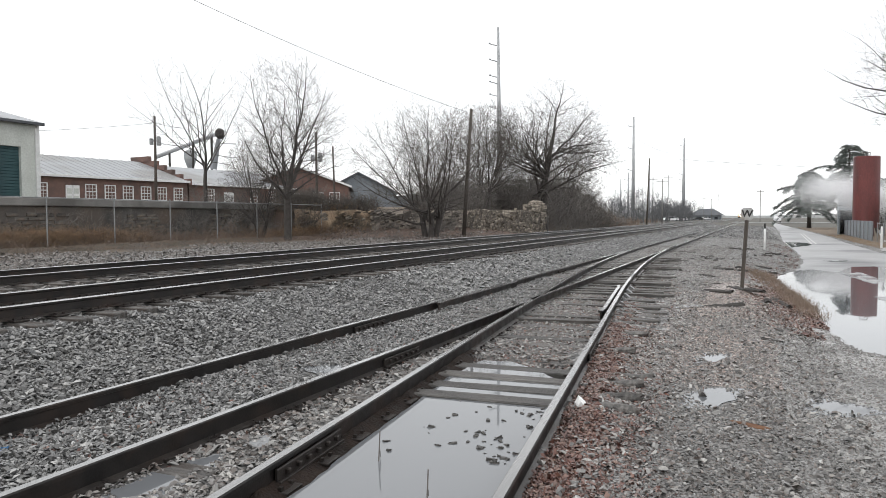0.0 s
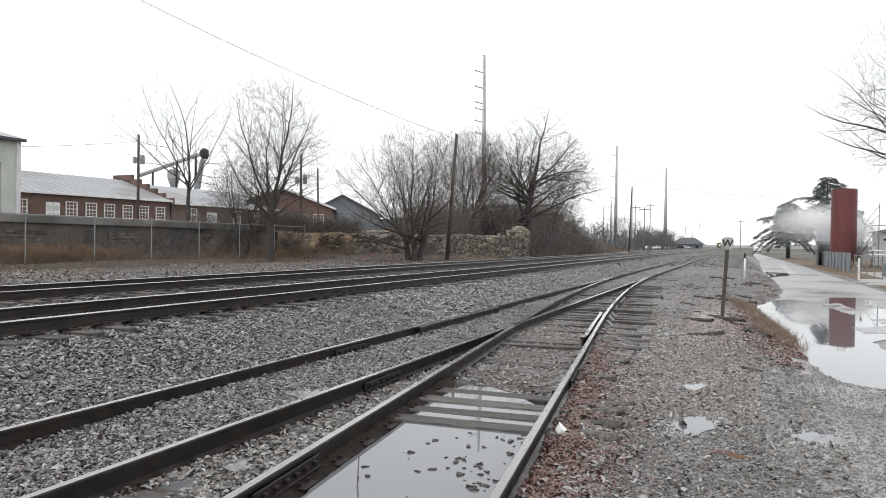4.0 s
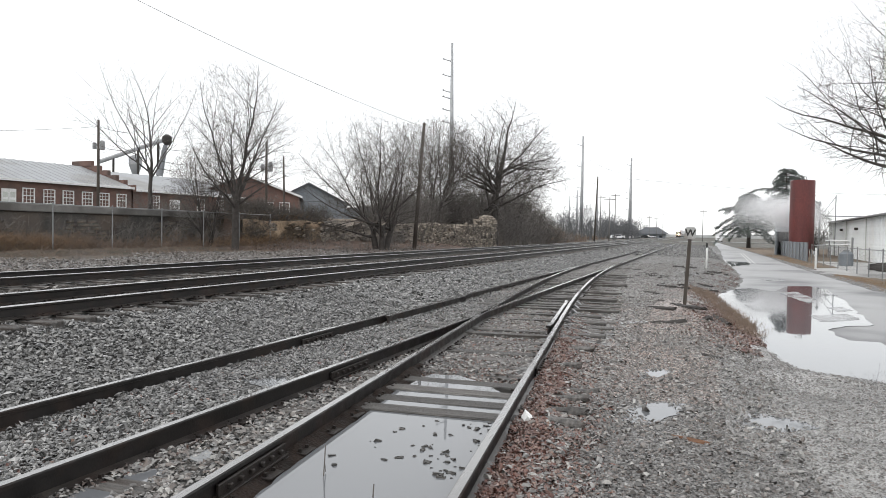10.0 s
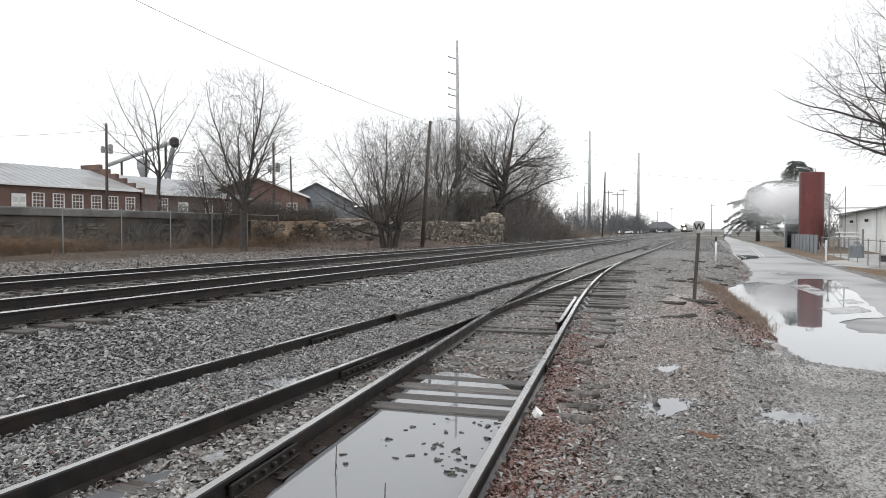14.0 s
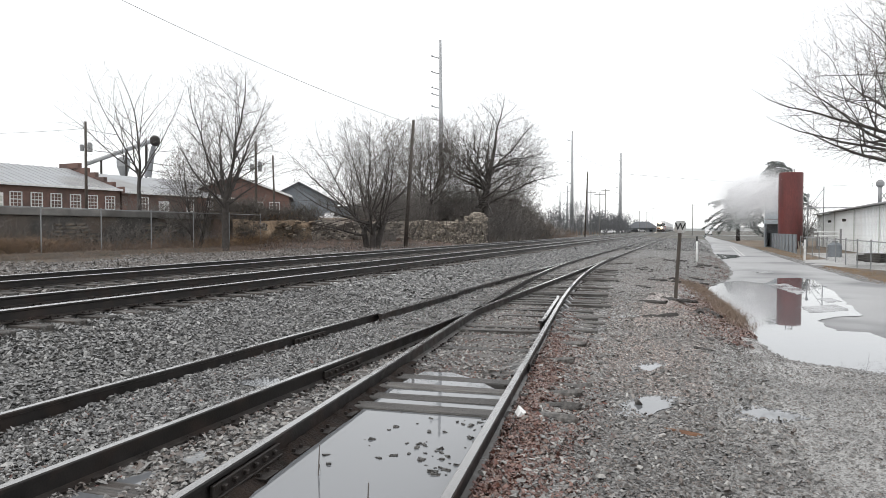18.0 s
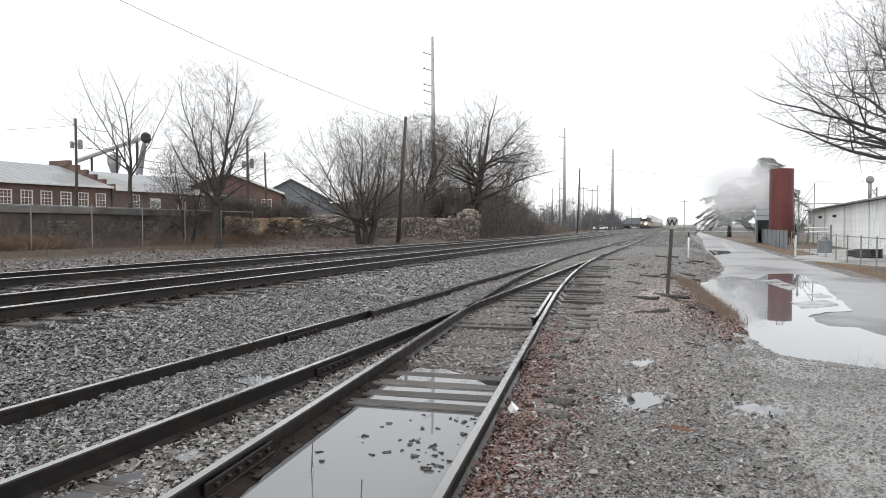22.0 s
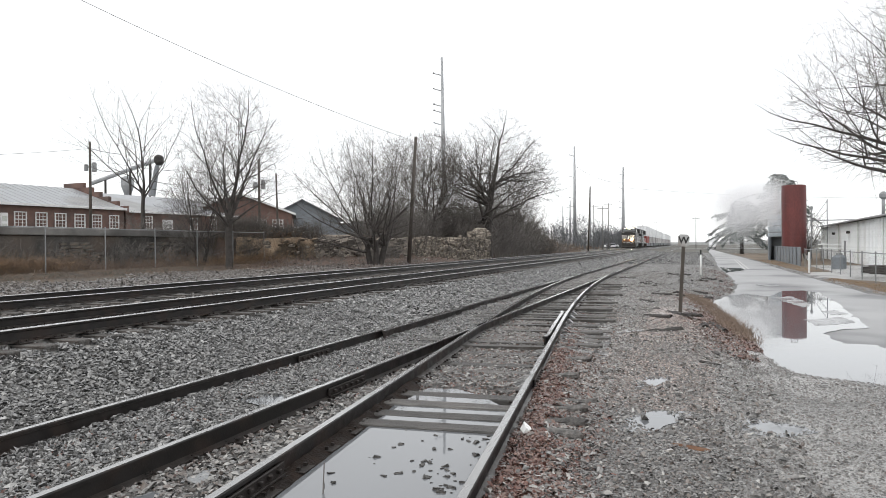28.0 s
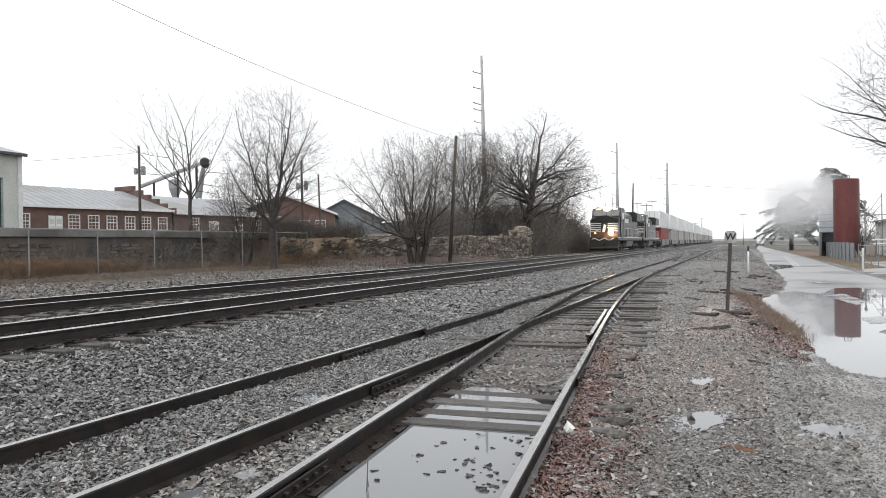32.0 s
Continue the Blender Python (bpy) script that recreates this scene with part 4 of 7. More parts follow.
def scatter(name, count, place, size, mat, label, category, seed, flat=0.55, base="cube", sink=0.28, jitter=0.34, long=1.0, tilt=0.5):
    """Angular stones over a stretch of ground; place(rng, k) gives s and n."""
    rng = np.random.default_rng(seed)
    s, n = place(rng, count)
    ok = clear(s, n)
    s, n = s[ok], n[ok]
    z = np.array([zg(a, b) for a, b in zip(s, n)])
    bv, bf = SHAPES[base]
    k = len(s)
    r = size * np.minimum(rng.lognormal(-0.05, 0.3, k), 1.8)
    v = bv[None] * (1 + rng.uniform(-jitter, jitter, (k, len(bv), 3)))
    v = v * (r[:, None, None] * np.stack([long * rng.uniform(0.9, 1.7, k), rng.uniform(0.6, 1.2, k), np.full(k, flat)], 1)[:, None, :])
    ang = rng.normal(0, tilt, (k, 2))
    az = rng.uniform(0, 6.283, k)
    ca, sa = np.cos(ang[:, 0])[:, None], np.sin(ang[:, 0])[:, None]
    v = np.stack([v[..., 0], v[..., 1] * ca - v[..., 2] * sa, v[..., 1] * sa + v[..., 2] * ca], -1)
    cb, sb = np.cos(ang[:, 1])[:, None], np.sin(ang[:, 1])[:, None]
    v = np.stack([v[..., 0] * cb + v[..., 2] * sb, v[..., 1], -v[..., 0] * sb + v[..., 2] * cb], -1)
    cz, sz = np.cos(az)[:, None], np.sin(az)[:, None]
    v = np.stack([v[..., 0] * cz - v[..., 1] * sz, v[..., 0] * sz + v[..., 1] * cz, v[..., 2]], -1)
    v += np.stack([s, n, z + r * flat * (1 - sink * 2) + r * rng.uniform(0, 0.9, k)], 1)[:, None, :]
    f = bf[None] + (np.arange(k) * len(bv))[:, None, None]
    me = quick_mesh(name, v.reshape(-1, 3), f.reshape(-1, 3), [mat])
    ob = new(name, me)
    ob.matrix_world = TRACK
    tagged(ob, label, category, kind="stuff")


def band(s0, s1, n0, n1, power=1.6, keep=None):
    """Places between two lines, closer together near the start of the stretch."""
    def f(rng, k):
        t = rng.random(k) ** power
        s, n = s0 + (s1 - s0) * t, rng.uniform(n0, n1, k)
        if keep is not None:
            ok = keep(s, n)
            s, n = s[ok], n[ok]
        return s, n
    return f


def off_rails(s, n):
    d = np.array([d_centre(x) for x in s])
    ok = np.ones(len(s), bool)
    for line in (C_N - HALF, C_N + HALF, d - HALF, d + HALF):
        ok &= np.abs(n - line) > 0.06
    wet = (s < 6.6) & (np.abs(n - d) < 0.6)
    return ok & ~wet


def on_bank(s, n):
    return n > np.array([shore(x) for x in s]) + 0.1


def beside_rail(s0, s1, off, spread):
    """Places along the diverging track, thinning out to both sides."""
    def f(rng, k):
        s = s0 + (s1 - s0) * rng.random(k) ** 1.5
        n = np.array([d_centre(x) for x in s]) - off + rng.normal(0, spread, k) * (0.7 + 0.04 * s)
        ok = off_rails(s, n) & on_bank(s, n)
        return s[ok], n[ok]
    return f


def red_strip(s, n):
    """A ragged band of leaves right of the diverging track, where little gravel shows."""
    u = np.array([d_centre(x) for x in s]) - HALF - n
    w = np.array([0.34 + 0.22 * noise.noise(Vector((a * 1.2, b * 2, 33))) for a, b in zip(s, n)])
    return (u > 0.05) & (u < w) & (s < 11) & ((np.sin(s * 517.3 + n * 871.7) * 43758.5) % 1.0 < 0.85)


def patch(s, n):
    return np.array([noise.noise(Vector((a * 0.28, b * 0.5, 20))) for a, b in zip(s, n)]) > -0.12


scatter("ballast_stones", 62000, band(3.5, 20, 5.35, 9.6, 1.4), 0.0205, M["ballast_stone"], "crushed grey ballast stones between the tracks", "ballast", 1, base="oct", flat=0.62, jitter=0.3)
scatter("ballast_stones", 36000, band(14, 66, 5.35, 9.6, 1.3), 0.031, M["ballast_stone"], "crushed grey ballast stones between the tracks", "ballast", 21, base="tent", flat=0.58, tilt=0.35)
scatter("ballast_stones", 16000, band(5, 70, 9.4, 16.0, 1.3), 0.030, M["brown_stone"], "crushed dirty ballast stones between the main lines", "ballast", 2, base="tent", flat=0.58, tilt=0.35)
scatter("ballast_stones", 20000, band(10, 48, 15.2, 24.8, 1.2, lambda s, n: ((s < 36) & (n < 21.5 + 2.0 * np.sin(s * 0.5) + 2.6 * np.abs(np.sin(n * 7.3 + s * 3.1)))) | (n < 17.2)), 0.034, M["brown_stone"], "coarse dirty stones beyond the main line", "ballast", 3, base="tent", flat=0.8)
scatter("bank_rubble", 1500, band(36, 52, 16.8, 26, 1.0, lambda s, n: n < np.array([bank(x) for x in s]) - 1.1), 0.045, M["brown_stone"], "loose rubble on the foot of the bank", "rubble", 41, base="tent", flat=0.7)
scatter("yard_stones", 95000, band(2.5, 44, 0.9, 5.4, 1.75, lambda s, n: off_rails(s, n) & ~red_strip(s, n) & ~((n > 3.86) & (s < 24))), 0.0165, M["yard_stone"], "dirty crushed stone packed around the yard ties", "gravel", 4, base="tent", flat=0.58, tilt=0.35)
scatter("ballast_stones", 30000, band(2.5, 19, 3.85, 5.4, 1.5, off_rails), 0.0170, M["ballast_stone"], "grey stones between the straight yard rails", "ballast", 31, base="oct", flat=0.62, jitter=0.3)
scatter("pad_gravel", 100000, band(2.8, 13, -3.4, 2.2, 1.5, lambda s, n: on_bank(s, n) & off_rails(s, n) & ~red_strip(s, n) & ((n > -0.8) | ((np.sin(s * 317.3 + n * 571.7) * 43758.5) % 1.0 < 0.75))), 0.0088, M["pad_stone"], "fine wet gravel of the yard edge", "gravel", 5, base="tent", flat=0.6, sink=0.45, tilt=0.25)
scatter("pad_gravel", 26000, band(12, 40, -3.4, 2.2, 1.4, lambda s, n: on_bank(s, n) & off_rails(s, n) & ~red_strip(s, n) & ((n > -0.8) | ((np.sin(s * 317.3 + n * 571.7) * 43758.5) % 1.0 < 0.4))), 0.0115, M["pad_stone"], "fine wet gravel of the yard edge", "gravel", 55, base="tent", flat=0.6, sink=0.45, tilt=0.25)
scatter("pad_gravel", 9000, band(2.8, 16, -0.9, 1.9, 1.7, lambda s, n: on_bank(s, n) & off_rails(s, n) & ~red_strip(s, n)), 0.0155, M["yard_stone"], "coarser dark stones lying on the gravel", "gravel", 25, base="tent", flat=0.8, sink=0.3)
scatter("leaf_litter", 30000, beside_rail(2.8, 14, 1.02, 0.17), 0.0115, M["red_leaf"], "wet red-brown leaves packed against the rail", "leaf litter", 36, flat=0.45, base="chip")
scatter("leaf_litter", 26000, beside_rail(2.8, 20, 1.12, 0.26), 0.0115, M["leaf"], "wet brown leaves and chips along the rail", "leaf litter", 6, flat=0.3, base="chip")
scatter("leaf_litter", 14000, beside_rail(6.5, 26, 0.0, 0.4), 0.0115, M["leaf"], "wet brown leaves between the rails", "leaf litter", 16, flat=0.3, base="chip")
scatter("leaf_litter", 3500, band(3.5, 20, 3.6, 5.3, 1.5, off_rails), 0.0135, M["leaf"], "wet brown leaves between the yard rails", "leaf litter", 26, flat=0.3, base="chip")
scatter("brown_chips", 60000, band(5.5, 27, -1.6, 2.0, 1.5, lambda s, n: on_bank(s, n) & off_rails(s, n) & patch(s, n) & (s > 7.6 + 1.6 * np.sin(n * 2.1) + 1.2 * np.sin(s * 37.0 + n * 91.0)) & ((s > 14) | (n > 0.2 + 0.35 * np.sin(s * 1.7) + 0.3 * np.sin(s * 71.0 + n * 53.0)))), 0.0092, M["chips"], "brown chips and gravel of the yard edge", "gravel", 7, flat=0.5, base="tent", sink=0.4, tilt=0.25)
scatter("pale_grit", 15000, band(2.6, 11, -4.6, 0.6, 1.5, lambda s, n: on_bank(s, n) & (n < -0.1 + 0.5 * np.sin(s * 1.3))), 0.0062, M["grit"], "pale fine grit washed over the yard edge", "gravel", 17, flat=0.5, base="tent", sink=0.5, tilt=0.2)
scatter("ballast_stones", 14000, band(60, 150, -2.0, 16.0, 1.1, on_bank), 0.055, M["ballast_stone"], "grey crushed stone along the far tracks", "ballast", 18, base="tent", flat=0.8)
# Stones seen at a low angle, in the colour with sky light added.
scatter("yard_stones", 34000, band(20, 80, -2.4, 5.6, 1.35, on_bank), 0.0195, M["far_stone_skylit"], "grey crushed stone beside the far yard track", "gravel", 8, base="tent", flat=0.8)
scatter("broken_timber", 260, band(11, 46, -1.6, 2.4, 1.0, lambda s, n: on_bank(s, n) & off_rails(s, n)), 0.032, M["tie_chip"], "splinters of dark rotten tie strewn on the gravel", "timber", 27, flat=0.5, base="tent", long=2.6, tilt=0.1, sink=0.4)


# ---- trees ----
def bank_edge(s0, s1, out):
    """Places on the bank, thickest where it drops to the road."""
    def f(rng, k):
        s = rng.uniform(s0, s1, k)
        n = np.array([shore(x) for x in s]) + 0.15 + np.abs(rng.normal(0, out, k))
        ok = np.array([noise.noise(Vector((a * 0.6, b * 1.2, 71))) for a, b in zip(s, n)]) > -0.1
        return s[ok], n[ok]
    return f


scatter("leaf_litter", 12000, bank_edge(12, 26, 0.5), 0.018, M["leaf"], "wet brown leaves washed along the edge of the bank", "leaf litter", 46, flat=0.3, base="chip")
scatter("leaf_litter", 7000, bank_edge(24, 52, 0.7), 0.017, M["leaf"], "dark leaves and chips washed along the far edge of the bank", "leaf litter", 47, flat=0.3, base="chip")


def bare_tree(seed, H, R, hf, tr, mains=5, wide=(15, 55), stems=1, lean=(0.0, 0.0), low=1.0, shape=0.5, squash=1.0, tip=0.006, gap=(0.58, 0.36, 0.23), rise=0.04, crook=0.07, leader=True, deep=4, along=0.5):
    """Stems that fork into main limbs; limbs, branches and twigs part from one another at wide angles, straight at first and
    then bending up. H, R: height and reach of the crown, low its lower edge, shape the height of its widest part;
    hf: where the stem first forks; wide: how far the main limbs lean, in degrees; gap: metres between the shoots of each order."""
    rg = random.Random(seed)
    wood, twig = MB(), MB()
    mid = low + (H - low) * shape

    def room(p, d):
        """How far a shoot can go before it leaves the crown."""
        s = 0.3
        while s < 14:
            q = p + d * s
            z = (q.z - mid) / ((H - mid) if q.z > mid else (mid - low + 0.3))
            if ((q.x - lean[0]) / R) ** 2 + ((q.y - lean[1]) / (R * squash)) ** 2 + z * z > 1:
                break
            s += 0.25
        return s

    def shoot(p, d, length, r, order):
        seg = (0.5, 0.32, 0.24, 0.16)[min(order, 3)]
        k = max(2, int(length / seg))
        mb = wood if r > 0.016 else twig
        sides = 7 if r > 0.07 else (5 if r > 0.02 else 3)
        end = tip * (0.9 if order == 0 else 0.6)
        az = rg.uniform(0, 6.283)
        done = 0.0
        start = (0.12, 0.2, 0.16, 0.2)[min(order, 3)] * length
        nxt = start + rg.uniform(0, 0.3)
        for i in range(k):
            u0, u1 = i / k, (i + 1) / k
            d = (d + Vector((rg.gauss(0, crook), rg.gauss(0, crook), rg.gauss(0, crook) + rise * (0.6 + u0)))).normalized()
            q = p + d * length / k
            mb.tube(p, q, r + (end - r) * u0 ** 0.6, r + (end - r) * u1 ** 0.6, sides, False)
            if order < deep - 1:
                while nxt < length * u1:
                    u = nxt / length
                    az += 2.4 + rg.uniform(-0.5, 0.5)
                    s1 = d.orthogonal().normalized()
                    side = s1 * math.cos(az) + d.cross(s1) * math.sin(az)
                    side = (side + Vector((0, 0, 0.12))).normalized()
                    an = radians(rg.uniform(35, 70))
                    dd = (d * math.cos(an) + side * math.sin(an)).normalized()
                    b0 = p.lerp(q, (nxt - length * u0) / (length / k))
                    rr = r + (end - r) * u ** 0.6
                    ln = length * (0.66 - 0.36 * u) * rg.uniform(0.55, 1.3)
                    ln = max(0.22, min(ln, room(b0, dd) * rg.uniform(0.85, 1.15)))
                    shoot(b0, dd, ln, max(tip * 0.7, min(rr * 0.7, ln * 0.0125)), order + 1)
                    nxt += gap[min(order, 2)] * rg.uniform(0.6, 1.4)
            p = q

    for st in range(stems):
        a0 = 6.283 * st / stems + rg.uniform(0, 0.8)
        d = Vector((math.cos(a0) * 0.22 * (stems > 1), math.sin(a0) * 0.22 * (stems > 1), 1)).normalized()
        q = Vector((math.cos(a0), math.sin(a0), 0)) * (tr * 1.3 if stems > 1 else 0) + Vector((0, 0, -0.3))
        r = tr * (1.0 if st == 0 else rg.uniform(0.7, 0.95))
        top = hf * rg.uniform(0.9, 1.15)
        wood.tube(q, q + d * 0.35, r * 1.35, r * 1.05, 10, False)
        q = q + d * 0.35
        k = max(2, int(top / 0.45))
        for i in range(k):
            e = q + d * top / k
            wood.tube(q, e, r * (1.05 - 0.2 * i / k), r * (1.05 - 0.2 * (i + 1) / k), 10, False)
            q = e
            d = (d + Vector((rg.gauss(0, 0.05), rg.gauss(0, 0.05), 0.05))).normalized()
        if leader:
            shoot(q, (d + Vector((lean[0], lean[1], 0)) * 0.02).normalized(), max(0.6, room(q, d)), r * 0.72, 0)
        count = max(2, round(mains / stems))
        for j in range(count):
            a = a0 + 6.283 * j / count + rg.uniform(-0.35, 0.35)
            an = radians(wide[0] + (wide[1] - wide[0]) * ((j * 0.618 + st * 0.3) % 1.0))
            dd = Vector((math.cos(a) * math.sin(an), math.sin(a) * math.sin(an), math.cos(an)))
            b0 = q - d * rg.random() * min(along, top * 0.8)
            shoot(b0, dd, room(b0, dd) * rg.uniform(0.88, 1.08), r * rg.uniform(0.42, 0.58), 0)
    return wood, twig


def tree(m, label, seed, H, R, hf, tr, mat="twig", **kw):
    wood, twig = bare_tree(seed, H, R, hf, tr, **kw)
    t = empty("bare_tree", m, label, "tree", "bare trees")
    part("trunk", wood, M["bark" if mat == "twig" else mat], t, "dark bark trunk and limbs" if mat == "twig" else "grey bark trunk and limbs", smooth=True)
    part("crown", twig, M[mat], t, "fine bare twigs")
    return t


def on_ground(s, n, dz=0.0, turn=0.0):
    p = tp(s, n, zg(s, n) + dz)
    return pose(p.x, p.y, p.z, 0, 0, turn)


tree(on_ground(33.9, 30.6), "slender sparse bare tree behind the chain-link fence", 3, 9.2, 4.6, 2.6, 0.12, mains=6, wide=(18, 58), low=1.6, lean=(-0.7, 0), shape=0.5, tip=0.006, gap=(0.7, 0.45, 0.3), deep=3)
tree(on_ground(35.3, 27.7), "small dark bare tree beside the fence", 11, 6.2, 2.4, 1.0, 0.11, mains=11, wide=(16, 78), stems=3, low=0.7, gap=(0.32, 0.24, 0.18), tip=0.0078)
tree(on_ground(33.9, 24.6), "tall upright bare tree at the foot of the bank", 5, 11.1, 3.5, 2.9, 0.2, mains=9, wide=(20, 62), low=1.9, shape=0.5, tip=0.0066, gap=(0.42, 0.32, 0.23), rise=0.03, along=1.0)
tree(on_ground(41.8, 19.2), "wide many-stemmed bare tree beside the tracks", 8, 8.9, 5.2, 1.2, 0.21, mains=16, wide=(14, 84), stems=3, low=0.5, lean=(-0.9, 0), shape=0.42, tip=0.0072, gap=(0.48, 0.35, 0.23), leader=False, rise=0.02)
tree(on_ground(62.5, 17.3), "large spreading bare tree above the stone wall", 21, 13.7, 6.0, 6.4, 0.34, mains=15, wide=(24, 94), low=1.6, lean=(0.6, 0), shape=0.4, tip=0.009, gap=(0.46, 0.38, 0.28), rise=-0.002, crook=0.12, along=4.0)
tree(on_ground(58, 21.5), "bare tree in the thicket behind the stone wall", 23, 9.6, 4.2, 1.0, 0.17, mains=10, wide=(12, 60), stems=3, low=0.8, tip=0.0092, gap=(0.45, 0.32, 0.22))
tree(on_ground(74, 18.4), "tangled bare tree at the end of the thicket", 27, 7.4, 3.9, 0.9, 0.16, mains=9, wide=(15, 70), stems=3, low=0.5, tip=0.0095, crook=0.12)
tree(on_ground(83, 18.2), "tangled bare tree at the end of the thicket", 28, 5.2, 3.2, 0.6, 0.13, mains=8, wide=(15, 75), stems=3, low=0.4, tip=0.0095, crook=0.12)
tree(on_ground(52, 24), "thin bare tree on the bank", 29, 8.2, 2.4, 1.2, 0.12, mains=6, wide=(12, 45), stems=2, low=0.9, tip=0.008)


def thicket(name, s0, s1, n0, n1, h, count, seed, label, thick=0.012, mat="bush"):
    """A tangle of bare stems as one mass of brush."""
    rg = random.Random(seed)
    mb = MB()
    for i in range(count):
        s, n = rg.uniform(s0, s1), rg.uniform(n0, n1)
        p = Vector((s, n, zg(s, n) - 0.05))
        d = Vector((rg.gauss(0, 0.35), rg.gauss(0, 0.35), 1)).normalized()
        hh = h * rg.uniform(0.35, 1.0) * (0.75 + 0.35 * noise.noise(Vector((s * 0.25, n * 0.25, seed))))
        for k in range(5):
            e = p + d * hh / 5
            mb.tube(p, e, thick * (1.4 - k * 0.22), thick * (1.2 - k * 0.22), 3, False)
            for _ in range(3):
                w = (d + Vector((rg.gauss(0, 0.8), rg.gauss(0, 0.8), rg.gauss(0, 0.5)))).normalized()
                mb.tube(e, e + w * hh * rg.uniform(0.12, 0.35), thick * 0.6, thick * 0.35, 3, False)
            d = (d + Vector((rg.gauss(0, 0.25), rg.gauss(0, 0.25), rg.gauss(0, 0.2)))).normalized()
            p = e
    thing(name, mb, M[mat], TRACK, label, "brush", kind="stuff")


thicket("brush", 60, 84, 16.8, 24, 6.0, 1500, 1, "dense dark bare brush on the bank", 0.018)
thicket("brush", 52, 61, 20.8, 26, 4.4, 1100, 5, "dense dark bare brush behind the stone wall", 0.016)
thicket("weeds", 2, 44, 27.6, 29.8, 1.15, 1000, 7, "dull brown weeds against the retaining wall", 0.010, "weed")
thicket("brush", 4, 46, 29.2, 30.0, 2.3, 700, 17, "dark bare vines and brush against the retaining wall", 0.010)
thicket("brush", 39.6, 43, 27.2, 30.2, 2.3, 620, 18, "dark bush hanging over the cut bank", 0.015, "twig")
thicket("brush", 43, 46, 25.2, 28, 1.8, 360, 19, "dark bush hanging over the cut bank", 0.015, "twig")
thicket("brush", 79, 98, 17.6, 24, 4.0, 900, 20, "dense dark bare brush on the bank", 0.02, "twig")
thicket("brush", 86, 128, 18, 27, 1.9, 800, 2, "low brown brush along the far bank", 0.024, "weed")
thicket("brush", 84, 114, 17.8, 25, 2.6, 700, 22, "dense brown brush on the mound of the bank", 0.022)
thicket("brush", 33, 38.5, 28, 32, 2.0, 220, 3, "dark bare shrub on the bank", 0.014)
thicket("brush", 38, 56, 19.5, 27, 1.2, 150, 4, "dry weeds over the earth bank", 0.01)


thicket("brush", 46, 52.5, 20.8, 22.0, 1.3, 170, 23, "dark bare vines at the foot of the stone wall", 0.011)


def blades(name, count, spots, h, mat, label, seed, width=0.006):
    rg = random.Random(seed)
    mb = MB()
    for i in range(count):
        s, n = spots(rg)
        p = Vector((s, n, zg(s, n) - 0.02))
        hh = h * rg.uniform(0.4, 1.1)
        d = Vector((rg.gauss(0, 0.45), rg.gauss(0, 0.45), 1)).normalized()
        side = d.orthogonal().normalized() * width
        q = p + d * hh * 0.6
        e = q + (d + Vector((rg.gauss(0, 0.5), rg.gauss(0, 0.5), -0.3))).normalized() * hh * 0.45
        mb.add([p - side, p + side, q + side * 0.7, q - side * 0.7, e], [(0, 1, 2, 3), (3, 2, 4)])
    thing(name, mb, mat, TRACK, label, "grass", kind="stuff")


blades("dry_grass", 3200, lambda r: (r.gauss(21.5, 1.7), r.gauss(28.2, 0.6)), 1.15, M["grass"], "clump of tall tawny grass by the fence", 8, 0.012)
blades("dry_grass", 5000, lambda r: (r.gauss(41, 3.0), r.gauss(27.6, 0.9)), 0.8, M["grass"], "tawny dead grass above the cut bank", 6, 0.014)
blades("dry_grass", 5000, lambda r: (r.uniform(14, 27), r.uniform(27.3, 29.8)), 1.0, M["grass"], "tall dry orange grass along the fence", 1, 0.012)
blades("dry_grass", 12000, lambda r: (r.uniform(4, 46), 24.3 + 5.5 * r.random() ** 0.8), 0.65, M["weed"], "dull dead weeds under the fence", 4, 0.012)
blades("dry_grass", 6000, lambda r: (r.uniform(6, 40), 22.0 + 5.0 * r.random() ** 0.6), 0.28, M["weed"], "low dead weeds beside the main line", 14, 0.013)
blades("dry_grass", 1500, lambda r: (r.uniform(40, 60), r.uniform(17.5, 26)), 0.4, M["weed"], "dead weeds on the earth bank", 5, 0.012)
blades("dry_grass", 3800, lambda r: (lambda u: (14.6 + 11.4 * u, -1.05 + 1.1 * u ** 1.6 + r.gauss(0, 0.2)))(0.5 + 0.5 * math.sin(r.uniform(-1.57, 1.57)) * r.uniform(0.5, 1.0)), 0.2, M["tan_grass"], "dry tan grass along the edge of the bank", 2, 0.005)
blades("dry_grass", 1400, lambda r: (r.uniform(52.5, 84), r.uniform(-8.3, -6.9)) if r.random() < 0.55 else (lambda u: (29.6 + 12.4 * u, -6.6 - r.random() * (2.2 - 1.4 * u)))(r.random()), 0.12, M["grass"], "short dead grass on the road verge", 3, 0.012)


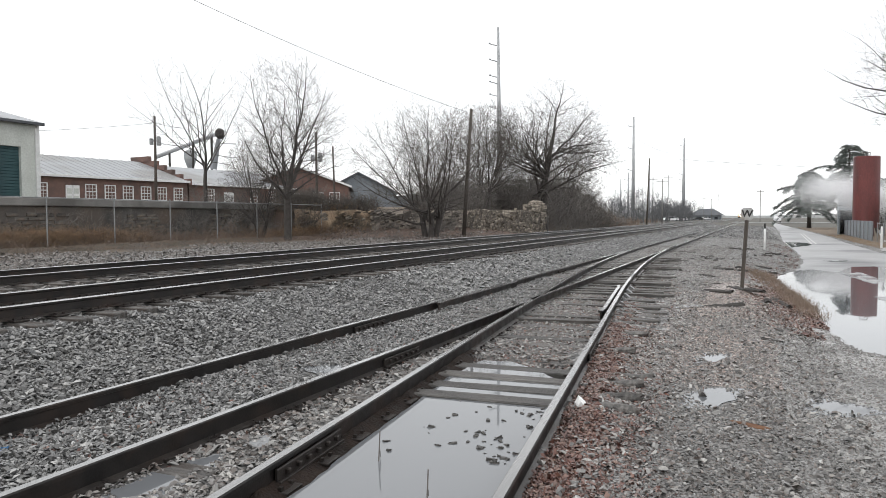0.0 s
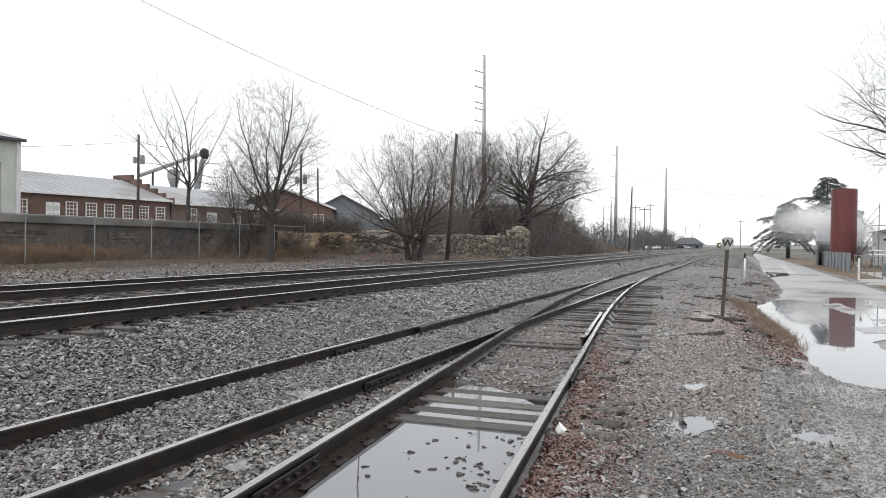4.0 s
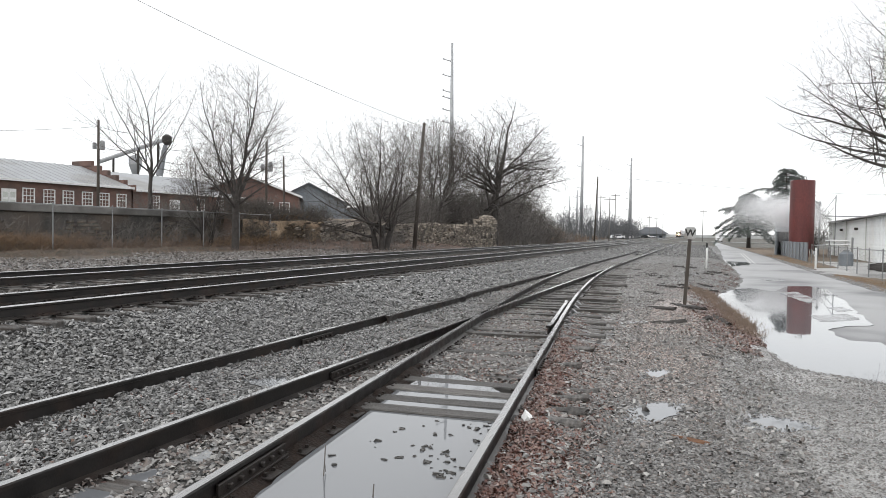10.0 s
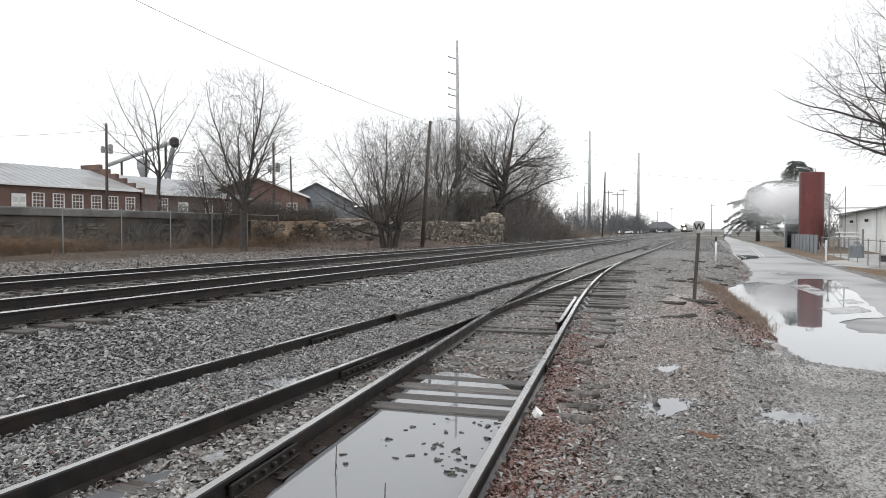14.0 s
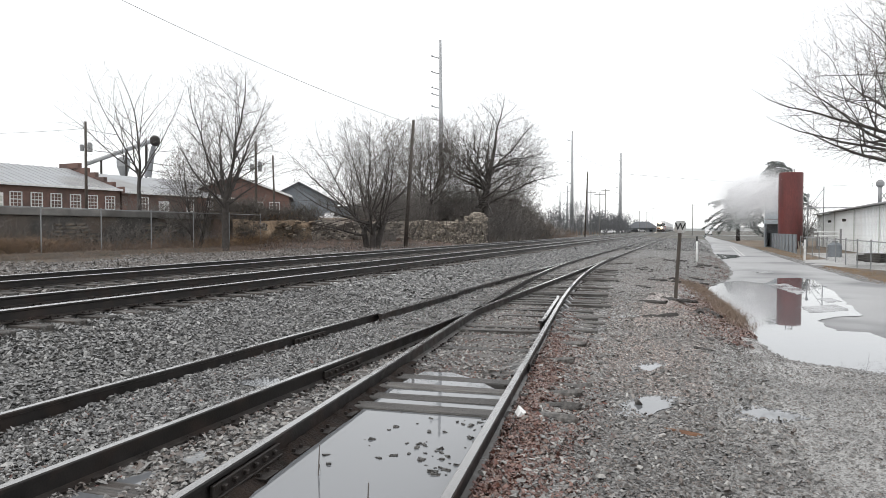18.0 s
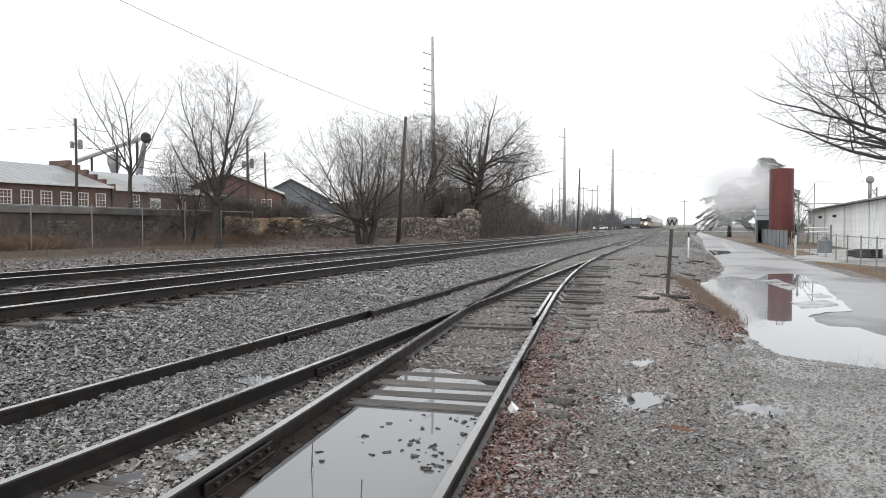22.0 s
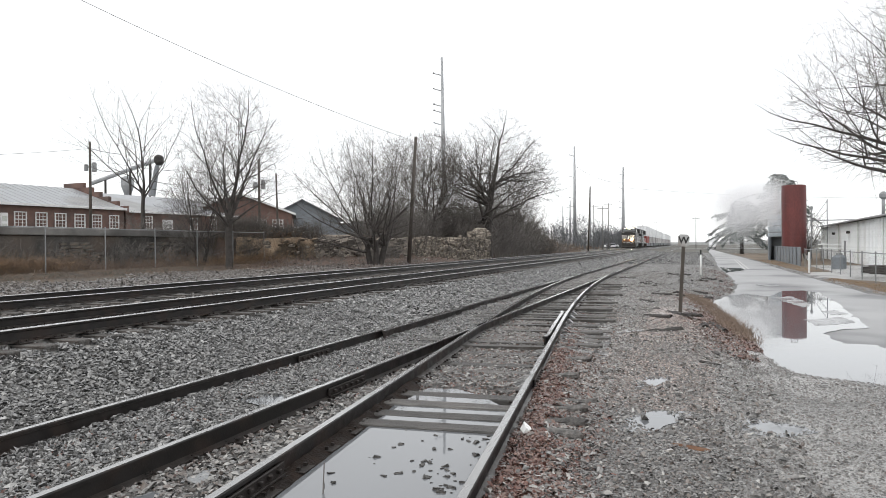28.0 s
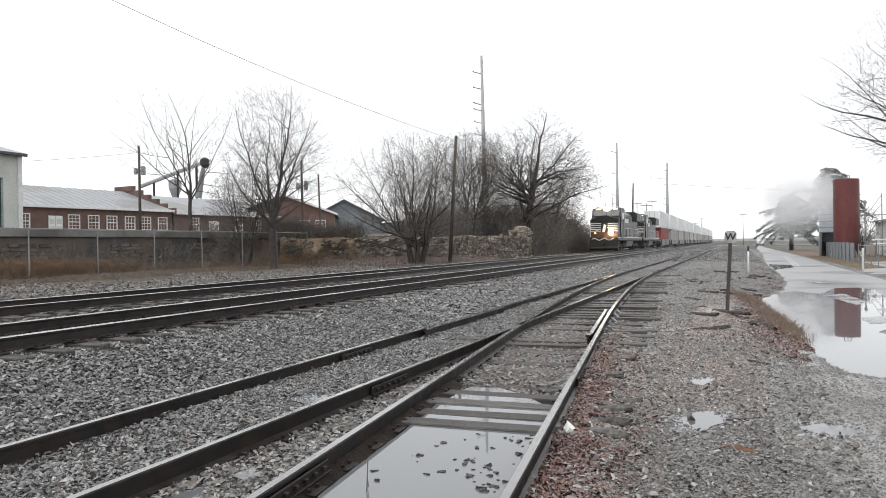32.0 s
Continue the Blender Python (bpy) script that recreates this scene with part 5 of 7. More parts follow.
# ---- left side: fence, walls, buildings ----
def build_fence(m, length, step, h, label, rows=6):
    """Chain-link: posts, top rail and a mesh of crossing wires."""
    fe = empty("chain_link_fence", m, label, "fence")
    k = int(length / step)
    post = MB().tube((0, 0, -0.3), (0, 0, h), 0.028, n=8).lathe([(0.04, 0), (0.04, 0.02), (0.015, 0.05)], 8, (0, 0, h)).mesh("post", [M["galv"]])
    for i in range(k + 1):
        part("post", post, None, fe, m=pose(i * step, 0, 0))
    part("top_rail", MB().tube((0, 0, h - 0.04), (k * step, 0, h - 0.04), 0.022, n=6), M["galv"], fe)
    mb = MB()
    L, c = k * step, 0.16
    for i in range(int((L + h) / c)):
        for sg in (0, 1):
            a, b = i * c - h, i * c
            x0, x1 = max(0, a), min(L, b)
            if x1 <= x0:
                continue
            z0, z1 = x0 - a, x1 - a
            if sg:
                z0, z1 = h - z0, h - z1
            mb.tube((x0, 0.03, z0), (x1, 0.03, z1), 0.0009, n=3, caps=False)
    part("wire_mesh", mb, M["mesh"], fe, "woven wire mesh")
    return fe


FENCE = TRACK @ pose(3.4, 27, 0.5)
build_fence(FENCE, 41, 3.42, 2.15, "weathered chain-link fence on bent steel posts")

def retaining_wall():
    """Dark wall along the street: rendered above, bare courses of old stone below, under a grey kerb."""
    w = thing("wall_retaining", MB().box((-5, 30.15, 1.26), (92, 0.5, 2.1), 0.02), M["concrete"], TRACK, "dark stained retaining wall of old stone and concrete", "wall", kind="structure")
    thing("coping", MB().box((-5, 30.1, 2.50), (92.2, 0.7, 0.37), 0.03), M["coping"], TRACK, "grey concrete kerb on the retaining wall", "wall", kind="structure")
    rg = random.Random(12)
    meshes = []
    for k in range(7):
        mb = MB().box((0, 0, 0), (rg.uniform(0.35, 0.95), 0.09, rg.uniform(0.13, 0.2)), 0.025)
        mb.v = [tuple(c + rg.uniform(-0.014, 0.014) for c in q) for q in mb.v]
        meshes.append(mb.mesh("stone", [M["wall_stone"]]))
    z = 0.62
    while z < 1.95:
        x = 12.0 + rg.uniform(0, 0.8)
        while x < 40.2:
            if noise.noise(Vector((x * 0.35, z * 0.9, 61))) > -0.12 - 0.25 * (1.3 - z):
                part("stone", rg.choice(meshes), None, w, m=pose(x, 29.9 - rg.uniform(0, 0.035), z + rg.uniform(-0.02, 0.02), 0, 0, rg.uniform(-2, 2)))
            x += rg.uniform(0.62, 0.95)
        z += 0.185


retaining_wall()


def stone_wall():
    """A ruined abutment of rubble stone, stepped at one end."""
    rg = random.Random(12)
    a, b = Vector((-1.9, 55.0, 0.3)), Vector((4.9, 59.6, 0.3))
    d = (b - a)
    L = d.length
    ang = math.degrees(math.atan2(d.y, d.x))
    wl_ = empty("stone_wall", pose(a.x, a.y, a.z, 0, 0, ang), "ruined pale rubble stone wall, stepped at one end", "wall")
    part("core", MB().box((L / 2, 0.55, 1.0), (L - 0.1, 0.8, 2.1)).box((L - 0.95, 0.55, 2.2), (1.7, 0.8, 0.65)), M["stonework"], wl_, "rough wall core")
    shapes = []
    for k in range(10):
        me = MB().box((0, 0, 0), (1, 1, 1), 0.12)
        me.v = [tuple(c + rg.uniform(-0.05, 0.05) for c in p) for p in me.v]
        shapes.append(me.mesh("stone", [M["stonework"]]))
    for i in range(300):
        w, h = rg.uniform(0.16, 0.62), rg.uniform(0.12, 0.34)
        x = rg.uniform(w / 2, L - w / 2)
        top = (2.1 if x < L - 1.9 else 2.75) + 0.25 * noise.noise(Vector((x * 0.9, 0, 4)))
        z = rg.uniform(0.0, top - h / 2)
        ob = new("stone", rg.choice(shapes))
        ob.parent = wl_
        ob.matrix_basis = pose(x, 0.1 + rg.uniform(-0.06, 0.06), z, rg.uniform(-6, 6), rg.uniform(-9, 9), rg.uniform(-6, 6)) @ Matrix.Diagonal((w, 0.3, h, 1))
    vine = MB()
    for i in range(150):
        x, z = rg.uniform(0.2, L - 0.2), rg.uniform(0.3, 2.2)
        p = Vector((x, -0.1, z))
        d = Vector((rg.gauss(0, 0.6), 0, -1 if i % 2 else 0.8)).normalized()
        for k in range(6):
            q = p + d * rg.uniform(0.12, 0.3) + Vector((0, rg.uniform(-0.02, 0.02), 0))
            q.z = max(0.05, q.z)
            vine.tube(p, q, 0.02, 0.014, 4, False)
            d = (d + Vector((rg.gauss(0, 0.5), 0, rg.gauss(0, 0.3)))).normalized()
            p = q
    part("vines", vine, M["twig"], wl_, "dark bare vines over the stones")["kind"] = "stuff"


def bank_wall():
    """An old wall holding the cut bank: crumbling yellow clay at one end, dark rubble at the other."""
    rg = random.Random(15)
    a, b = tp(39.4, 28.0, 0.4), tp(50.8, 20.5, 0.4)
    d = b - a
    L = d.length
    wl_ = empty("stone_wall", pose(a.x, a.y, a.z, 0, 0, math.degrees(math.atan2(d.y, d.x))), "low crumbling wall of yellow clay and dark rubble along the bank", "wall")
    k = 26
    for x0, x1, key, lab in ((0.0, L * 0.42, "clay_face", "crumbling yellow clay face"), (L * 0.42, L, "old_stone", "dark rubble face")):
        vs, fs = [], []
        for i in range(k + 1):
            x = x0 + (x1 - x0) * i / k
            top = 1.85 + 0.22 * noise.noise(Vector((x * 0.8, 0, 3)))
            for j in range(7):
                z = top * j / 6 - (0.2 if j == 0 else 0)
                vs.append((x, 0.12 * noise.noise(Vector((x * 1.5, z * 2.2, 6))) + 0.10 * j / 6, z))
            vs.append((x, 1.0, top))
        for i in range(k):
            for j in range(7):
                fs.append((i * 8 + j, (i + 1) * 8 + j, (i + 1) * 8 + j + 1, i * 8 + j + 1))
        part("face", MB().add(vs, fs), M[key], wl_, lab)
    shapes = {}
    for key in ("old_stone", "stonework", "clay_face"):
        me = MB().box((0, 0, 0), (1, 1, 1), 0.13)
        me.v = [tuple(c + rg.uniform(-0.06, 0.06) for c in p) for p in me.v]
        shapes[key] = me.mesh("stone", [M[key]])
    for i in range(210):
        w, h = rg.uniform(0.15, 0.5), rg.uniform(0.1, 0.28)
        x = rg.uniform(0.3, L - 0.3)
        key = rg.choice(("clay_face", "clay_face", "stonework")) if x < L * 0.42 else rg.choice(("old_stone", "old_stone", "old_stone", "stonework"))
        if x < L * 0.42 and rg.random() < 0.5:
            continue
        ob = new("stone", shapes[key])
        ob.parent = wl_
        ob.matrix_basis = pose(x, rg.uniform(-0.02, 0.1), rg.uniform(0.05, 1.75), rg.uniform(-8, 8), rg.uniform(-10, 10), rg.uniform(-8, 8)) @ Matrix.Diagonal((w, 0.26, h, 1))


def window(parent, x, z, w, h, m):
    """A steel-sash window with a white frame, set in a wall's face (x along, z up)."""
    fr = MB()
    for dx in (-w / 2, w / 2):
        fr.box((x + dx, -0.03, z), (0.09, 0.14, h + 0.09), 0.01)
    for dz in (-h / 2, h / 2, 0.0):
        fr.box((x, -0.03, z + dz), (w, 0.12, 0.09), 0.01)
    wi = part("window", fr, M["white"], parent, "white window frame", m)
    pm = MB()
    for i in range(1, 3):
        pm.box((x - w / 2 + w * i / 3, -0.02, z), (0.035, 0.05, h))
    for k in (-0.25, 0.25):
        pm.box((x, -0.02, z + h * k), (w, 0.05, 0.035))
    part("muntins", pm, M["white"], wi)
    part("pane", MB().box((x, 0.02, z), (w, 0.03, h)), M["glass"], wi, "dark glass pane")


def brick_building():
    """Long single-storey brick works with a pale metal roof and a stepped fire wall."""
    B = pose(-45.9, 73.6, 2.28, 0, 0, 63) @ Matrix.Scale(1.15, 4)          # x runs along the front, y to the back
    b = empty("brick_building", B, "long red brick works with a pale metal roof", "building")
    L0, L1, W, H, R = -40.0, 14.6, 16.4, 3.65, 6.1
    part("wall", MB().box(((L0 + L1) / 2, 0.15, H / 2 - 0.5), (L1 - L0, 0.3, H + 1), 0.01), M["brick"], b, "red brick front wall")
    part("wall", MB().box(((L0 + L1) / 2, W - 0.15, H / 2), (L1 - L0, 0.3, H)), M["brick"], b)
    part("end_wall", MB().prism([(0.3, -1), (W - 0.3, -1), (W - 0.3, H), (W / 2, R - 0.1), (0.3, H)], L0, L0 + 0.3, "yz"), M["brick"], b)
    part("plinth", MB().box((-3, -0.06, 0.05), (76, 0.12, 1.5), 0.02), M["plinth"], b, "stained grey concrete base")
    for y0, y1, z0, z1 in ((-0.35, W / 2, H - 0.1, R), (W / 2, W + 0.35, R, H - 0.1)):
        mb = MB().prism([(y0, z0), (y1, z1), (y1, z1 + 0.1), (y0, z0 + 0.1)], L0 - 0.2, L1, "yz")
        ro = part("roof", mb, M["roof_metal"], b, "pale ribbed metal roof slope")
        rib = MB().prism([(y0, z0 + 0.1), (y1, z1 + 0.1), (y1, z1 + 0.14), (y0, z0 + 0.14)], 0, 0.05, "yz").mesh("roof_rib", [M["roof_metal"]])
        for k in range(int((L1 - L0) / 0.9)):
            part("roof_rib", rib, None, ro, m=pose(L0 + k * 0.9, 0, 0))
    part("fascia", MB().box(((L0 + L1) / 2, -0.45, H - 0.06), (L1 - L0, 0.1, 0.24), 0.01), M["white"], b, "white eaves board")
    st = MB()
    for k in range(6):
        y0, y1 = k * W / 12, W - k * W / 12
        st.box((L1 + 0.2, W / 2, H - 0.05 + k * 0.56), (0.45, y1 - y0 + 0.5, 0.76), 0.02)
    part("stepped_parapet", st, M["brick"], b, "stepped brick fire wall")
    part("vent", MB().box((-1.5, W / 2 - 1, R + 0.1), (2.2, 1.0, 0.7), 0.04), M["slate_roof"], b, "dark roof vent")
    for x in (-13, -10.2, -7.4, -4.6, -1.75):
        window(b, x, 2.2, 1.1, 1.35, None)
    for x in (3.1, 5.15, 7.15, 9.25, 11.2, 13.3):
        window(b, x, 2.2, 1.12, 1.35, None)
    for x in (0.87, 1.57):
        dr_ = part("door", MB().box((x, -0.07, 1.5), (0.66, 0.1, 2.5), 0.02), M["white"], b, "white panelled door leaf")
        for z in (0.8, 1.5, 2.2):
            part("panel", MB().box((x, -0.125, z), (0.46, 0.02, 0.5), 0.008), M["cream"], dr_)
    # the next bay, a little lower
    part("wall", MB().box((L1 + 0.45 + 9, 0.45, H / 2 - 0.6), (18, 0.3, H + 0.8)), M["brick"], b)
    part("roof", MB().prism([(-0.1, H - 0.25), (W / 2, R - 0.2), (W, H - 0.25)], L1 + 0.45, L1 + 18.4, "yz"), M["roof_metal"], b)
    part("fascia", MB().box((L1 + 9.4, -0.2, H - 0.25), (18, 0.1, 0.22), 0.01), M["white"], b)
    part("door", MB().box((L1 + 6.2, 0.26, 1.55), (1.5, 0.1, 2.2), 0.02), M["white"], b, "white double door")
    for x in (L1 + 3.4, L1 + 10.2, L1 + 13.4):
        window(b, x, 2.25, 1.1, 1.4, pose(0, 0.3, 0))


def gable_shed(m, w, d, h, r, wallmat, roofmat, label, windows=()):
    """A shed with its gable to the front (x across the front, y to the back)."""
    b = empty("shed", m, label, "building")
    part("wall", MB().prism([(-w / 2, -0.6), (w / 2, -0.6), (w / 2, h), (0, r), (-w / 2, h)], 0, d, "xz"), wallmat, b)
    for sg in (-1, 1):
        part("roof", MB().prism([(sg * (w / 2 + 0.4), h - 0.2), (0, r + 0.05), (0, r + 0.22), (sg * (w / 2 + 0.4), h)], -0.4, d + 0.3, "xz"), roofmat, b)
        part("bargeboard", MB().prism([(sg * (w / 2 + 0.42), h - 0.22), (0, r + 0.03), (0, r + 0.25), (sg * (w / 2 + 0.42), h + 0.02)], -0.46, -0.405, "xz"), M["white"] if windows else roofmat, b)
    for x, z in windows:
        window(b, x, z, 1.1, 1.5, None)
    return b


def conveyor():
    c = empty("grain_conveyor", pose(0, 0, 1.69) @ Matrix.Scale(1.2, 4) @ pose(0, 0, -1.69), "grey inclined conveyor and cyclone above the works", "machine")
    a, b = Vector((-45.5, 95, 10.2)), Vector((-36.8, 95, 13.3))
    part("boom", MB().tube(a, b, 0.27, n=6), M["steel_pole"], c, "inclined enclosed conveyor")
    part("head", MB().lathe([(0.3, -0.7), (0.62, -0.3), (0.62, 0.4), (0.25, 0.7)], 12, (-36.4, 95, 13.3)), M["grime"], c, "dark rounded conveyor head")
    part("cyclone", MB().lathe([(0.3, 0), (0.85, 1.6), (0.85, 2.6), (0.3, 2.9)], 12, (-41, 96, 8.4)), M["steel_pole"], c, "grey cyclone hopper")
    part("chute", MB().tube((-36.6, 95, 12.6), (-37.4, 95, 8.5), 0.3, 0.5, 8), M["c_grey"], c)
    for x, z in ((-43.5, 10.8), (-40.2, 12.0), (-37.6, 12.8)):
        part("leg", MB().tube((x, 95, 2), (x, 95, z), 0.15, n=6), M["grime"], c)


def teal_building():
    m = pose(-23.76, 36.16, 1.94, 0, 0, 250) @ Matrix.Scale(0.8, 4)      # x towards the far end of its front
    b = empty("metal_building", m, "pale metal building with a teal roll-up door", "building")
    L, H = 16, 5.9
    part("wall", MB().box((0.55, -0.12, H / 2), (1.1, 0.25, H), 0.01).box((L - 4, -0.12, H / 2), (8, 0.25, H)).box((4.8, -0.12, H - 0.75), (7.5, 0.25, 1.5)), M["cream"], b, "pale front wall around the door opening")
    part("side_wall", MB().box((0.1, -6, H / 2), (0.2, 12, H)), M["cream"], b)
    part("corner_trim", MB().box((-0.02, -0.05, H / 2), (0.3, 0.34, H + 0.02), 0.02), M["white"], b)
    door = part("roll_up_door", MB().box((4.7, -0.29, 2.2), (7.3, 0.03, 4.4)), M["teal"], b, "teal slatted roll-up door")
    slat = MB().box((4.7, -0.24, 0.1), (7.3, 0.06, 0.185), 0.02).mesh("slat", [M["teal"]])
    for k in range(22):
        part("slat", slat, None, door, m=pose(0, 0, k * 0.2))
    part("roof", MB().prism([(0.35, H), (-6, H + 1.6), (-6, H + 1.75), (0.35, H + 0.16)], -0.35, L, "yz"), M["roof_metal"], b)
    part("gutter", MB().box((L / 2, 0.4, H + 0.05), (L + 0.6, 0.18, 0.2), 0.03), M["slate_roof"], b, "dark eaves gutter")


def utility_pole(m, h, label, box=False, arm=False, lean=0.0, r=0.15, mat="wood_pole"):
    p = empty("utility_pole", m @ pose(0, 0, 0, 0, lean, 0), label, "pole", "utility poles")
    part("pole", MB().tube((0, 0, -0.5), (0, 0, h), r, r * 0.7, 10), M[mat], p, smooth=True)
    if box:
        part("transformer", MB().lathe([(0.17, -0.42), (0.2, -0.38), (0.2, 0.3), (0.12, 0.4)], 12, (0.36, 0, h - 2.2)).lathe([(0.14, -0.3), (0.17, -0.27), (0.17, 0.2), (0.1, 0.28)], 12, (-0.33, 0, h - 2.25)), M["galv"], p, "grey transformer cans")
        part("bracket", MB().box((0, 0, h - 2.2), (0.9, 0.12, 0.12)), M["galv"], p)
    if arm:
        part("crossarm", MB().box((0, 0, h - 0.5), (2.4, 0.1, 0.13), 0.01), M[mat], p)
    return p


def monopole(m, h, label, arms=6, arm_len=2.2, gap=3.0, r=0.55, lean=0.0):
    arm_len *= 0.55
    p = empty("power_monopole", m @ pose(0, 0, 0, 0, lean, 0), label, "pole", "steel transmission poles")
    part("shaft", MB().tube((0, 0, -0.5), (0, 0, h), r, r * 0.36, 12), M["steel_pole"], p, smooth=True)
    for k in range(arms):
        z = h - 2.8 - k * gap * (1.0 if k < 3 else 0.8)
        part("insulator_arm", MB().tube((0, 0, z), (-arm_len, 0, z + 0.35), 0.10, 0.06, 6).lathe([(0.11, -0.1), (0.16, 0), (0.11, 0.12)], 8, (-arm_len, 0, z + 0.4)), M["steel_pole"], p)
    return p


def wire(name, a, b, sag, r, label, k=24):
    a, b = Vector(a), Vector(b)
    pts = [a.lerp(b, i / k) - Vector((0, 0, sag * 4 * (i / k) * (1 - i / k))) for i in range(k + 1)]
    side = (b - a).cross(Vector((0, 0, 1))).normalized() * r
    up = Vector((0, 0, r))
    v = [tuple(p + o) for p in pts for o in (side, up, -side, -up)]
    f = [(i * 4 + j, i * 4 + (j + 1) % 4, i * 4 + 4 + (j + 1) % 4, i * 4 + 4 + j) for i in range(k) for j in range(4)]
    mb = MB().add(v, f + [(3, 2, 1, 0), tuple(range(k * 4, k * 4 + 4))])
    thing(name, mb, M["wire"], Matrix(), label, "wire")


stone_wall()
bank_wall()
brick_building()
conveyor()
teal_building()
gable_shed(pose(-29.0, 106.6, 2.1, 0, 0, 10) @ Matrix.Scale(1.35, 4), 11.5, 14, 3.4, 5.5, M["brick"], M["slate_roof"], "brown brick shed with white-edged gable", [(-3.4, 1.8), (-0.3, 1.8), (2.4, 1.9), (4.2, 1.9)])
gable_shed(pose(-22.9, 124.8, 1.57, 0, 0, 12) @ Matrix.Scale(1.3, 4), 10, 20, 3.6, 6.2, M["grey_siding"], M["slate_roof"], "grey metal shed with a dark gable roof")
gable_shed(pose(-11.6, 167.4, 1.4, 0, 0, 10) @ Matrix.Scale(1.55, 4), 14, 14, 3.3, 4.2, M["grey_siding"], M["slate_roof"], "long low dark shed behind the trees")

utility_pole(pose(-29.7, 62, 2.0), 8.9, "dark wooden pole carrying grey transformer cans", True, r=0.145)
utility_pole(pose(-15.1, 62, 2.0), 7.3, "dark wooden pole carrying grey transformer cans", True, r=0.13)
utility_pole(pose(-15.2, 70, 2.0), 6.9, "bare leaning wooden pole", lean=-1.5, r=0.11)
pm = tp(46.15, 18.6, 0.4)
utility_pole(pose(pm.x, pm.y, pm.z), 8.9, "dark leaning wooden pole beside the tracks", lean=3.6, r=0.15)
monopole(pose(1.9, 110, 0.5), 30.3, "tall pale steel transmission pole behind the trees", 6, 2.4, 2.4, 0.5, -0.6)
monopole(pose(40.2, 200, 0), 29.4, "tall pale steel transmission pole", 6, 2.6, 6.0, 0.6)
monopole(pose(68.7, 255, -0.2), 29.6, "tall pale steel transmission pole by the car park", 5, 2.6, 5.0, 0.75, 0.3)
for x, y, h in ((1028, 322, 260), (1064, 300, 300), (1015, 332, 330)):
    az = math.atan((x - 784) / 1254.7)
    hh = (400 - y) / 1254.7 * h + 1.7
    monopole(pose(math.tan(az) * h, h, 0), hh, "distant pale steel transmission pole", 5, 2.6, 4.5, 0.5)
for x, y, dd in ((1070, 330, 170), (1086, 333, 150), (1096, 327, 190), (1252, 353, 230), (1157, 366, 300), (1170, 368, 340), (1181, 360, 380)):
    az = math.atan((x - 784) / 1254.7)
    utility_pole(pose(math.tan(az) * dd, dd, -0.1), (400 - y) / 1254.7 * dd + 1.8, "distant grey wooden utility pole", False, True, r=0.13, mat="grey_pole")
utility_pole(pose(29.0, 132, 0), 12.5, "dark leaning wooden pole beyond the thicket", lean=2.0, r=0.15)

wire("overhead_wire", tp(46.15, 18.2, 9.0), (-38, 22, 24.5), 1.6, 0.015, "thin sagging overhead wire from the wooden pole", 40)
wire("overhead_wire", (-29.7, 62, 10.3), (-60, 50, 9.6), 1.0, 0.014, "thin overhead wire between poles")
wire("overhead_wire", (-29.7, 62, 9.4), (-15.1, 62, 8.2), 0.5, 0.012, "thin overhead wire between poles")

# ---- right side ----
def whistle_post():
    p = tp(18.68, 0.23, -0.02)
    w = empty("whistle_post", pose(p.x, p.y, p.z, 0, 3.0, -22), "square white sign lettered W on a weathered post", "sign")
    part("post", MB().box((0, 0, 0.8), (0.085, 0.075, 1.9), 0.008), M["wood_pole"], w, "weathered dark post")
    part("plate", MB().prism([(-0.085, 1.64), (0.085, 1.64), (0.135, 1.69), (0.135, 1.89), (0.085, 1.94), (-0.085, 1.94), (-0.135, 1.89), (-0.135, 1.69)], -0.065, -0.045, "xz"), M["sign"], w, "pale sign plate with clipped corners")
    cu = bpy.data.curves.new("letter", "FONT")
    cu.body, cu.size, cu.extrude, cu.align_x, cu.align_y, cu.offset = "W", 0.235, 0.003, "CENTER", "CENTER", 0.006
    cu.materials.append(M["black"])
    ob = new("letter", cu)
    ob.parent = w
    ob.matrix_basis = pose(0, -0.068, 1.79, 90, 0, 0)


whistle_post()
p = tp(40.0, -0.55, -0.15)
mk = empty("marker_post", pose(p.x, p.y, p.z), "white marker post with a black top", "post")
part("shaft", MB().tube((0, 0, -0.2), (0, 0, 1.25), 0.045, n=10), M["white"], mk, smooth=True)
part("cap", MB().lathe([(0.047, 0), (0.049, 0.22), (0.025, 0.27)], 10, (0, 0, 1.25)), M["black"], mk, "black cap")


def red_silo():
    s = empty("silo", pose(37.3, 72.7, -0.3), "tall dull red cylindrical steel silo", "silo")
    part("shell", MB().lathe([(1.16, 0.9), (1.16, 7.85), (1.12, 7.92)], 40), M["silo"], s, smooth=False)
    part("skirt", MB().lathe([(0.75, 0), (0.75, 0.9), (1.1, 0.92)], 24), M["silo"], s)
    for z in (2.6, 4.3, 6.0):
        part("seam", MB().lathe([(1.165, z), (1.178, z + 0.02), (1.165, z + 0.04)], 40), M["silo"], s)
    part("rail", MB().tube((-0.35, 0, 7.9), (-0.35, 0, 8.3), 0.03, n=6).tube((0.35, 0, 7.9), (0.35, 0, 8.3), 0.03, n=6).tube((-0.37, 0, 8.3), (0.37, 0, 8.3), 0.03, n=6), M["grime"], s, "small hoop rail on the top")


red_silo()


